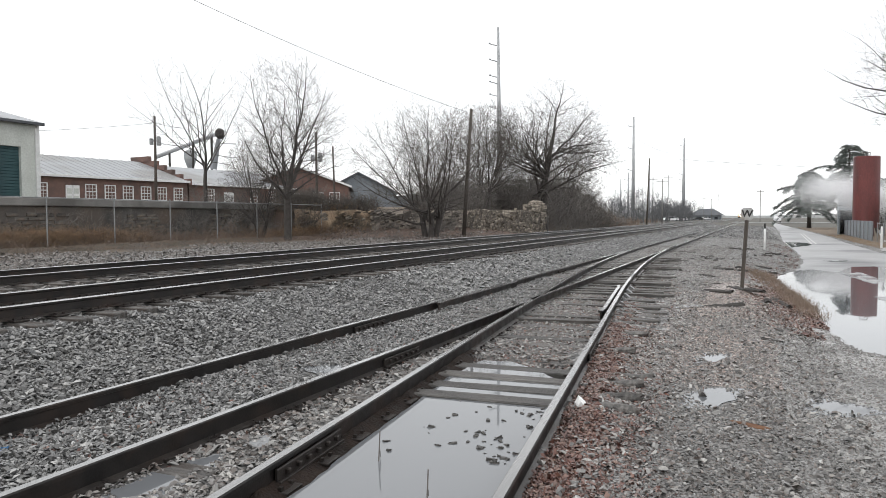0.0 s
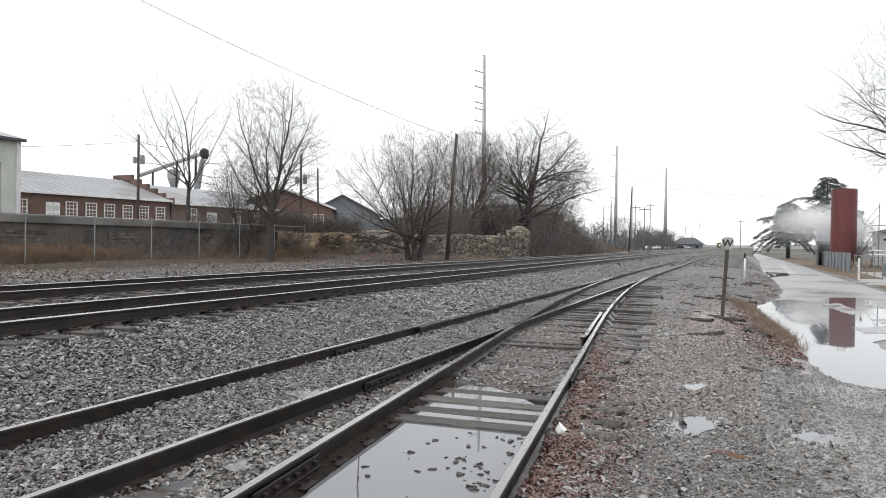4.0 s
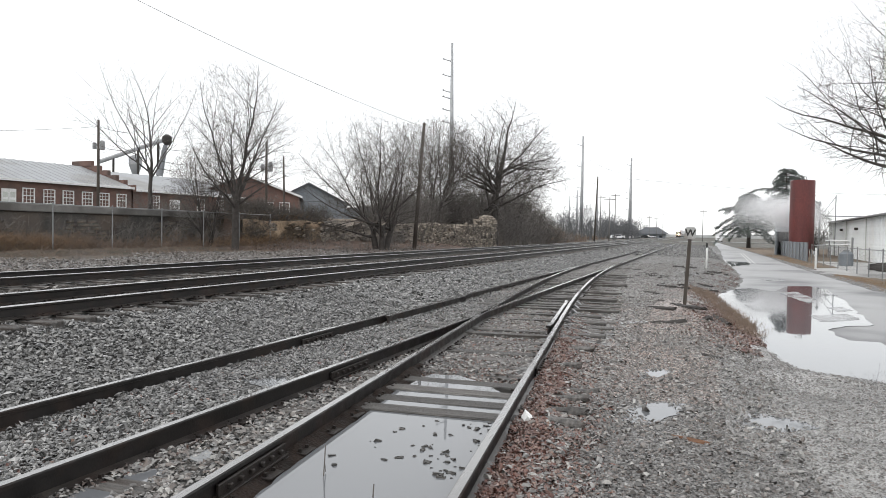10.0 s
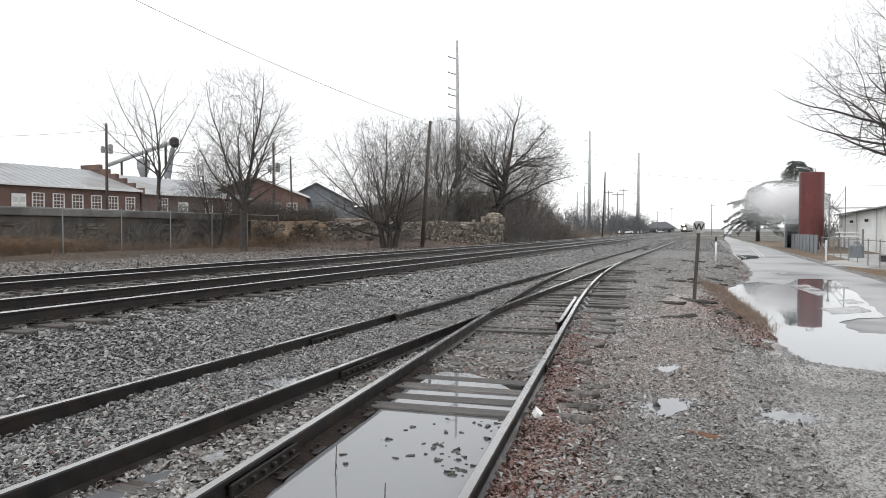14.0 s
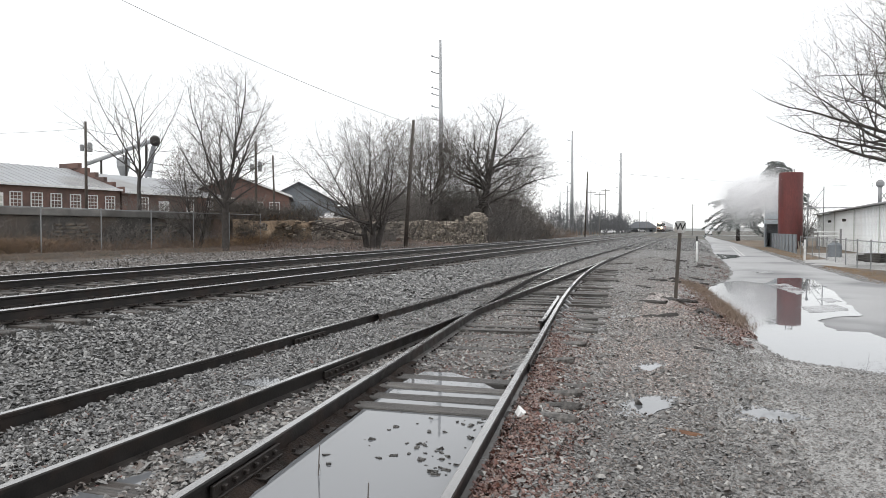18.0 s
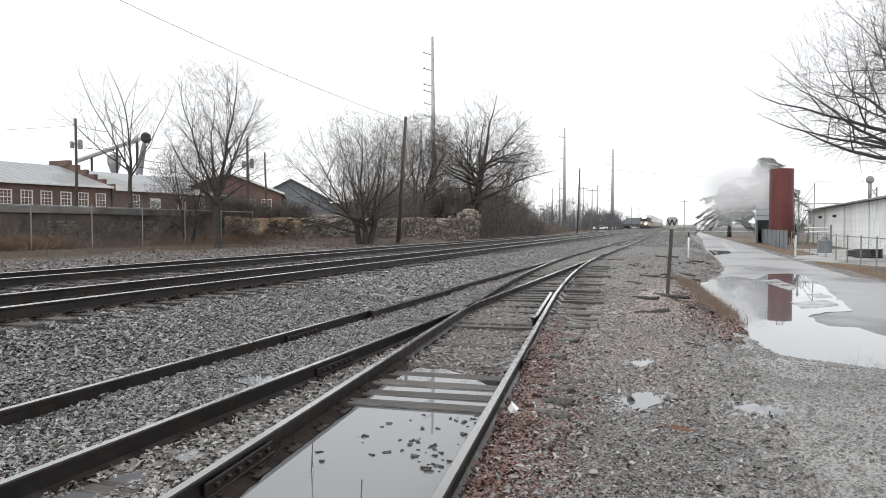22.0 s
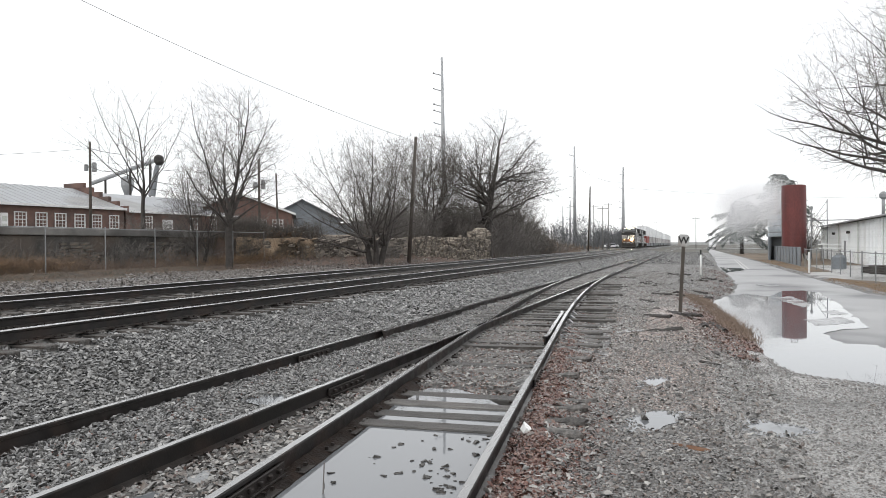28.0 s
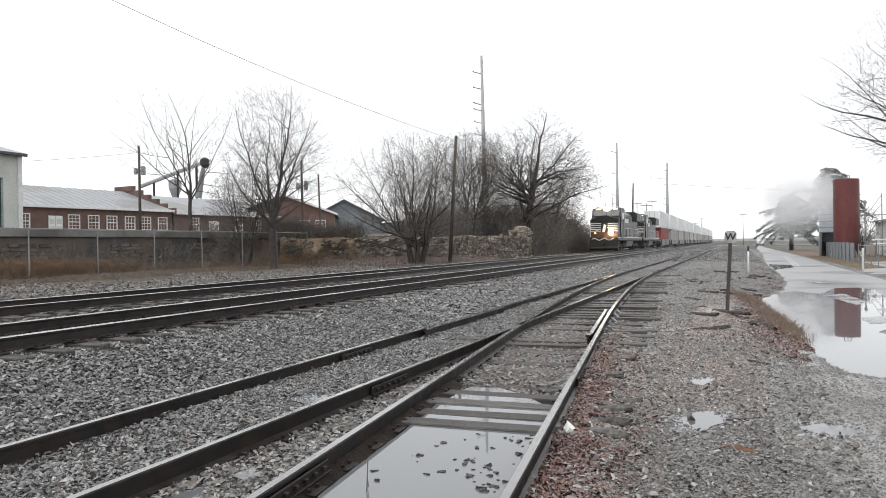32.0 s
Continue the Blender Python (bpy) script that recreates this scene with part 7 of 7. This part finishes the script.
chunk("tie_stub", 18.1, 0.2, (2.8, 0.24, 0.13), 23, "rotten", "rotten tie lying by the sign post", "timber", 1)
chunk("tie_stub", 17.2, 0.72, (0.9, 0.26, 0.13), 67, "rotten", "broken dark tie end in the gravel", "timber", 2)
chunk("stump", 15.9, -0.3, (0.42, 0.26, 0.2), 10, "rotten", "dark rotten stump on the bank", "timber", 3)
chunk("tie_stub", 14.5, 0.5, (1.1, 0.16, 0.1), -59, "rotten", "dark split timber beside a puddle", "timber", 4)
chunk("tie_stub", 10.7, -0.26, (0.42, 0.1, 0.06), 48, "rotten", "dark split timber on the gravel", "timber", 5)
chunk("tie_stub", 21.5, 1.2, (1.2, 0.22, 0.12), 30, "rotten", "rotten tie lying on the gravel", "timber", 6)
chunk("tie_stub", 24.5, 0.9, (0.9, 0.25, 0.14), 65, "rotten", "rotten tie lying on the gravel", "timber", 7)
rgt = random.Random(77)
for hs, hn in ((30.5, 1.5), (33.5, 0.2), (36.0, -0.9), (25.5, 0.4), (40.5, 0.6)):
    for k in range(6):
        chunk("rotten_timber", hs + rgt.gauss(0, 0.6), hn + rgt.gauss(0, 0.35), (rgt.uniform(0.3, 0.9), rgt.uniform(0.1, 0.2), rgt.uniform(0.08, 0.16)), rgt.uniform(0, 180), "rotten", "piece of dark rotten timber on the gravel", "debris", 80 + k)
chunk("tie_stub", 27.5, -0.3, (1.1, 0.2, 0.1), 45, "rotten", "rotten tie lying on the bank", "timber", 11)
chunk("tie_stub", 16.4, -0.56, (2.1, 0.2, 0.12), 10, "rotten", "dark rotten tie at the edge of the bank", "timber", 12)
chunk("rock", 6.06, 1.35, (0.15, 0.11, 0.07), 20, "white", "pale stone on the gravel by the rail", "stone", 13)
chunk("scrap", 6.25, 0.0, (0.3, 0.10, 0.03), 70, "rust_lampglow", "flaking rusty scrap on the gravel", "scrap", 14)
chunk("rock", 7.1, 0.42, (0.09, 0.08, 0.06), 20, "tie", "dark stone in a small puddle", "stone", 15)
chunk("tie_plate", 4.35, 3.42, (0.34, 0.2, 0.03), 10, "galv", "loose grey tie plate between the rails", "tie plate", 16)
chunk("tie_plate", 5.5, 3.1, (0.3, 0.18, 0.03), 40, "iron", "loose rusty tie plate beside the rail", "tie plate", 17)
for i, (s, n) in enumerate(((7.2, 1.2), (6.67, 1.15), (10.28, 1.57), (8.85, 1.52), (6.2, 1.12), (7.66, 1.15))):
    chunk("tie_end", s, n, (0.6, 0.24, 0.085), 95 + i, "tie", "sunken tie end beside the rail", "timber", 30 + i)
rgd = random.Random(9)
heaps = ((4.75, 0.50), (4.95, 0.42), (5.4, 0.58), (5.75, 0.5), (5.95, 0.56), (4.6, 0.55), (5.15, 0.25))
for i in range(70):
    if i < 56:
        hs, hn = heaps[i % 7]
        s, n = rgd.gauss(hs, 0.10), d_centre(hs) - hn + rgd.gauss(0, 0.075)
    else:
        s = rgd.uniform(4.4, 6.0)
        n = d_centre(s) + rgd.uniform(-0.3, 0.45)
    r = rgd.choice((0.007, 0.009, 0.012, 0.018)) * rgd.uniform(0.8, 1.25)
    mb = MB().box((0, 0, 0), (r * rgd.uniform(1.6, 3.4), r * rgd.uniform(1.2, 2.0), r * rgd.uniform(0.7, 1.3)), r * 0.25)
    mb.v = [tuple(c + rgd.uniform(-0.35, 0.35) * r for c in p) for p in mb.v]
    thing("stone", mb, M["tie"], TRACK @ pose(s, n, 0.012, rgd.uniform(-20, 20), rgd.uniform(-15, 15), rgd.uniform(0, 180)), "dark wet stone standing out of the puddle", "stone", "stones in the puddle")
for s, n, h in ((4.25, 2.35, 0.22), (3.75, 1.75, 0.2)):
    thing("weed_stalk", MB().tube((0, 0, -0.05), (0.01, 0.01, h), 0.005, 0.004, 6).tube((0.005, 0, h * 0.4), (0.06, 0.02, h * 0.1), 0.003, 0.002, 5), M["bush"], TRACK @ pose(s, n, 0.0, 3, 2, 0), "dark dead stalk standing in the puddle", "stalk")
thing("litter", MB().box((0, 0, 0.01), (0.12, 0.05, 0.012), 0.004), surf("blue plastic", (0.02, 0.10, 0.25), (0.03, 0.15, 0.33), 8, (0.3, 0.4), 0.1, 30), TRACK @ pose(3.4, 5.0, 0.01, 0, 0, 30), "scrap of blue plastic litter between the tracks", "litter")


# ---- steam ----
def puff(m, count, size, seed, label):
    """A cloud of tiny droplets."""
    rng = np.random.default_rng(seed)
    c = rng.normal(0, 1, (count, 3)) * np.array(size)
    v = (c[:, None, :] + rng.normal(0, 0.0082, (count, 3, 3))).reshape(-1, 3)
    f = np.arange(count * 3).reshape(-1, 3)
    ob = new("steam_puff", quick_mesh("steam_puff", v, f, [M["smoke"]]))
    ob.matrix_world = m
    return tagged(ob, label, "steam", "steam puffs", "stuff")


# ---- the train ----
def bogie(parent, x, axles, name="truck"):
    t = MB()
    for q in (-1, 1):
        t.box((x, q * 1.02, 0.62), (axles * 1.9 - 0.6, 0.16, 0.34), 0.04)
        for k in range(axles):
            ax = x + (k - (axles - 1) / 2) * 1.9
            t.box((ax, q * 1.02, 0.5), (0.4, 0.22, 0.42), 0.03)
            t.box((ax + 0.5, q * 1.04, 0.78), (0.24, 0.2, 0.5), 0.03)
    tr = part(name, t, M["grime"], parent, "cast truck frame")
    for k in range(axles):
        ax = x + (k - (axles - 1) / 2) * 1.9
        mb = MB()
        for q in (-1, 1):
            mb.tube((ax, q * 0.70, 0.5), (ax, q * 0.83, 0.5), 0.5, n=20)
        mb.tube((ax, -0.75, 0.5), (ax, 0.75, 0.5), 0.09, n=8)
        part("wheelset", mb, M["grime"], tr)


def locomotive(label, lit):
    """A wide-nosed six-axle diesel; x runs forward, the front at x = 0, z from the railhead."""
    lo = empty("locomotive", Matrix(), label, "locomotive", "locomotives")
    bk = M["black_paint"]
    part("underframe", MB().box((-11.1, 0, 1.35), (21.4, 2.9, 0.42), 0.05), bk, lo)
    part("fuel_tank", MB().prism([(-1.3, 1.15), (-1.15, 0.5), (-0.8, 0.35), (0.8, 0.35), (1.15, 0.5), (1.3, 1.15)], -14.0, -8.6, "yz"), M["galv"], lo, "pale grimy fuel tank")
    part("pilot", MB().box((-0.55, 0, 0.85), (0.5, 3.0, 0.9), 0.06).prism([(-0.9, 0.15), (-0.35, 0.15), (-0.15, 0.35), (-0.35, 0.6), (-0.9, 0.6)], -1.5, 1.5, "xz"), M["grime"], lo, "dark plough pilot")
    part("nose", MB().prism([(-2.6, 1.5), (-1.0, 1.5), (-0.85, 2.3), (-0.92, 3.05), (-1.45, 3.6), (-2.6, 3.8)], -1.48, 1.48, "xz"), bk, lo, "wide sloped black nose")
    part("cab", MB().prism([(-5.0, 1.5), (-2.5, 1.5), (-2.2, 3.75), (-2.6, 4.5), (-2.95, 4.72), (-5.0, 4.72)], -1.56, 1.56, "xz"), bk, lo)
    for y in (-0.98, -0.30, 0.30, 0.98):
        w = 0.42 if abs(y) > 0.5 else 0.24
        part("windscreen", MB().prism([(-2.24, 3.86), (-2.17, 3.86), (-2.46, 4.44), (-2.53, 4.44)], y - w, y + w, "xz"), M["cab_glass_sky"], lo, "windscreen, sky reflection in its grey")
    part("nose_hood", MB().prism([(-1.5, 3.12), (1.5, 3.12), (1.5, 3.42), (0.35, 3.86), (-0.35, 3.86), (-1.5, 3.42)], -2.35, -0.94, "yz"), M["black"], lo, "matt black peaked hood over the nose")
    for y in (-1.57, 1.57):
        part("cab_window", MB().box((-3.7, y, 3.85), (1.3, 0.04, 0.75), 0.02), M["glass"], lo)
    part("hood", MB().prism([(-0.95, 1.5), (0.95, 1.5), (0.95, 4.2), (0.7, 4.5), (-0.7, 4.5), (-0.95, 4.2)], -20.9, -5.0, "yz"), bk, lo, "long engine hood")
    part("radiator", MB().prism([(-1.5, 3.6), (1.5, 3.6), (1.55, 4.55), (1.2, 4.75), (-1.2, 4.75), (-1.55, 4.55)], -20.7, -15.8, "yz"), bk, lo, "flared radiator")
    for k in range(9):
        for q in (-1, 1):
            part("hood_door", MB().box((-6.2 - k * 1.05, q * 0.965, 2.75), (0.95, 0.04, 1.9), 0.015), bk, lo)
    part("dynamic_brake", MB().box((-8.0, 0, 4.55), (2.6, 2.0, 0.45), 0.08), bk, lo)
    part("exhaust", MB().box((-11.5, 0, 4.62), (0.9, 0.5, 0.3), 0.05), M["grime"], lo)
    # white nose bands and sill stripe
    for z in (2.2, 2.4, 2.6, 2.8, 3.0):
        for q in (-1, 1):
            part("nose_band", MB().box((-0.87 - 0.05 * max(0.0, z - 2.3), q * 0.92, z), (0.08, 1.1, 0.085), 0.01), M["white"], lo, "white painted band")
    part("nose_emblem", MB().prism([(-0.26, 2.1), (-0.02, 2.95), (0.22, 2.8), (0.06, 2.1)], -0.93, -0.82, "yz"), M["white"], lo, "white painted emblem shape")
    for q in (-1, 1):
        part("sill_stripe", MB().box((-11.1, q * 1.47, 1.5), (21, 0.02, 0.1)), M["white"], lo)
        part("side_lettering", MB().box((-10.5, q * 0.995, 3.5), (3.4, 0.02, 0.5)), M["white"], lo, "white bar in place of lettering")
    for q in (-1, 1):
        part("number_board", MB().box((-2.70, q * 0.95, 4.60), (0.1, 0.5, 0.16), 0.02), M["dimlamp"], lo, "lit number board")
    # Warm glow of the ditch lights is put into this brown panel.
    part("nose_panel", MB().box((-0.86, 0, 1.72), (0.14, 2.9, 0.76), 0.02), M["rust_lampglow"], lo, "rusty brown lower nose with lamp glow in its colour")
    hose = MB()
    hp = [Vector((-0.12, -1.2 + 2.4 * k / 16, 1.32 + 0.12 * math.sin(k * 0.9))) for k in range(17)]
    for p, q in zip(hp[:-1], hp[1:]):
        hose.tube(p, q, 0.03, n=6)
    part("air_hose", hose, M["white"], lo, "pale looped air hoses")
    part("roof_cap", MB().prism([(-1.35, 4.70), (1.35, 4.70), (1.1, 4.88), (-1.1, 4.88)], -4.95, -2.95, "yz"), M["c_grey"], lo, "grey cab roof")
    for q in (-1, 1):
        part("cab_door", MB().box((-4.6, q * 1.57, 2.75), (0.6, 0.04, 2.0), 0.02), M["c_grey"], lo)
        part("step", MB().box((-1.4, q * 1.42, 0.6), (0.6, 0.12, 0.06)).box((-1.4, q * 1.42, 0.95), (0.6, 0.12, 0.06)).box((-1.4, q * 1.42, 1.25), (0.6, 0.12, 0.06)), M["c_grey"], lo)
        part("air_intake", MB().box((-14.6, q * 0.99, 3.6), (1.6, 0.05, 0.9), 0.02), M["c_grey"], lo, "grey louvred intake")
        part("equipment_box", MB().box((-7.0, q * 1.2, 2.0), (1.8, 0.4, 0.9), 0.03), M["grime"], lo)
    rails_ = MB()
    for q in (-1, 1):
        for k in range(14):
            x = -5.6 - k * 1.15
            rails_.tube((x, q * 1.42, 1.5), (x, q * 1.42, 2.55), 0.02, n=5)
        rails_.tube((-5.6, q * 1.42, 2.55), (-20.6, q * 1.42, 2.55), 0.022, n=5)
        rails_.tube((-0.5, q * 1.4, 1.5), (-0.5, q * 1.4, 2.5), 0.022, n=5)
        rails_.tube((-0.5, q * 1.4, 2.5), (-0.5, q * 0.5, 2.2), 0.022, n=5)
    part("handrails", rails_, M["white"], lo, "white handrails")
    part("horn", MB().tube((-3.6, 0.3, 4.75), (-3.1, 0.3, 4.78), 0.04, 0.1, 8).tube((-3.6, 0.0, 4.75), (-3.0, 0.0, 4.78), 0.04, 0.1, 8).box((-3.6, 0.15, 4.65), (0.1, 0.6, 0.2)), M["grime"], lo)
    bogie(lo, -5.2, 3)
    bogie(lo, -17.4, 3)
    part("coupler", MB().box((-0.15, 0, 0.88), (0.5, 0.26, 0.3), 0.05), M["grime"], lo)
    for y, z, x, key in ((0.13, 4.60, -2.66, "lamp"), (-0.13, 4.60, -2.66, "lamp"), (0.72, 1.98, -0.78, "lamp"), (-0.95, 1.98, -0.78, "amber")):
        r = 0.09 if key == "amber" else 0.19
        part("headlight", MB().lathe([(r * 0.3, -0.02), (r, 0.0), (r, 0.06), (r * 0.4, 0.1)], 14).mesh("headlight", [M[key] if lit else M["galv"]]), None, lo, "lit headlight" if lit else "unlit lamp", pose(x, y, z, 0, 90, 0))
    return lo


def well_car():
    w = empty("well_car", Matrix(), "grimy intermodal well car", "rail car", "well cars")
    part("side_sill", MB().box((-9.5, 1.32, 0.85), (15.5, 0.16, 0.95), 0.02).box((-9.5, -1.32, 0.85), (15.5, 0.16, 0.95), 0.02), M["c_grey"], w)
    part("floor", MB().box((-9.5, 0, 0.4), (15.5, 2.5, 0.12)), M["grime"], w)
    for x in (-0.9, -18.1):
        part("end_platform", MB().box((x, 0, 1.1), (1.9, 2.6, 0.25), 0.03), M["c_grey"], w)
        bogie(w, x, 2)
    for x in (-1.75, -9.5, -17.25):
        part("rib", MB().box((x, 1.42, 0.85), (0.16, 0.06, 0.95)).box((x, -1.42, 0.85), (0.16, 0.06, 0.95)), M["grime"], w)
    return w


def container(col, length, label):
    c = empty("container", Matrix(), label, "container", "stacked containers")
    mb = MB().box((0, 0, 1.43), (length, 2.5, 2.8), 0.0)
    k = int(length / 0.56)
    for i in range(k):
        x = -length / 2 + 0.4 + i * (length - 0.8) / (k - 1)
        for q in (-1, 1):
            mb.box((x, q * 1.26, 1.43), (0.28, 0.04, 2.5), 0.012)
    part("shell", mb, M[col], c, "corrugated steel shell")
    cp = MB().box((0, 0, 1.43), (0.18, 0.18, 2.88), 0.02).mesh("corner_post", [M[col]])
    for x in (-length / 2, length / 2):
        for q in (-1.2, 1.2):
            part("corner_post", cp, None, c, m=pose(x, q, 0))
    part("door_bars", MB().tube((length / 2 + 0.03, 0.4, 0.2), (length / 2 + 0.03, 0.4, 2.7), 0.03, n=5).tube((length / 2 + 0.03, -0.4, 0.2), (length / 2 + 0.03, -0.4, 2.7), 0.03, n=5), M["galv"], c)
    return c


TRAIN = []          # (object, metres behind the front, height over the railhead)
l1 = locomotive("black diesel locomotive with white nose bands and lit headlights", True)
TRAIN.append((l1, 0.0, 0.0))
l2 = locomotive("black diesel locomotive coupled behind the first", False)
TRAIN.append((l2, 22.6, 0.0))
car = well_car()
tops = container("c_white", 16.1, "white corrugated container on the upper tier")
reds = container("c_red", 13.6, "red corrugated container in a well car")
greys = container("c_hazed", 13.6, "pale grey corrugated container in a well car, haze in its colour")
rg = random.Random(77)
off = 46.6
for i in range(14):
    w_ = car if i == 0 else copy_thing(car, Matrix())
    TRAIN.append((w_, off, 0.0))
    lowc = (reds if i == 0 else copy_thing(reds, Matrix())) if i == 0 else (greys if i == 1 else copy_thing(greys, Matrix()))
    TRAIN.append((lowc, off + 9.5, 0.45))
    if i not in (7, 12):
        TRAIN.append((tops if i == 0 else copy_thing(tops, Matrix()), off + 9.5, 3.34))
    off += 20.2
RAIL_TOP = 0.68
SPEED, S_END = 22.3, 76.0


def motions():
    for ob, back, z in TRAIN:
        rows = []
        for t in (0.0, 16.0, 32.0):
            p = tp(S_END + SPEED * (32.0 - t) + back, A_N, RAIL_TOP + z)
            rows.append((t, pose(p.x, p.y, p.z, 0, 0, 250)))
        walk(ob, rows)
    for ob, n, s0, v, t0 in VEHICLES:
        rows = []
        for t in range(0, 33, 4):
            s = s0 + v * (t - t0)
            p = tp(s, n, zg(s, n) + 0.06)
            rows.append((float(t), pose(p.x, p.y, p.z, 0, 0, 70 if v > 0 else 250)))
        walk(ob, rows)
    for ob, a, b, c in STEAM:
        walk(ob, [(0.0, pose(*a)), (12.0, pose(*b)), (22.0, pose(*c)), (32.0, pose(*c))])


STEAM = []
CLOUD = ((38.4, 4.6, 0.7, 36.0, 5.8, 1.3), (36.4, 4.9, 0.8, 34.9, 6.4, 1.3), (35.0, 4.8, 1.0, 33.5, 6.2, 1.6), (35.4, 4.2, 1.0, 32.0, 5.2, 0.8), (33.2, 4.0, 1.0, 30.5, 4.4, 0.5),
         (39.2, 3.6, 0.8, 34.5, 7.7, 1.5), (39.4, 3.6, 0.8, 35.7, 7.6, 1.5), (39.2, 3.4, 0.9, 33.2, 7.2, 1.2), (38.8, 3.4, 0.9, 32.0, 6.4, 1.1),
         (38.4, 4.2, 0.8, 35.6, 4.2, 1.2), (37.4, 4.4, 0.8, 34.2, 4.4, 1.3), (38.8, 3.8, 0.9, 32.9, 3.9, 1.1),
         (39.4, 3.6, 0.7, 37.0, 6.4, 1.8), (39.4, 3.2, 0.7, 36.6, 5.2, 1.7), (38.6, 2.8, 1.0, 33.6, 2.8, 0.45))
for i, (x, z, k, x1, z1, dens) in enumerate(CLOUD):
    y = 75 + (i % 3)
    ob = puff(pose(x, y, z), int(80000 * k * k * dens), (1.35 * k, 0.8, 0.85 * k), i, "pale drifting steam beside the silo")
    STEAM.append((ob, (x, y, z), (x + (x1 - x) * 0.3, y, z + (z1 - z) * 0.3), (x1, y, z1)))


motions()
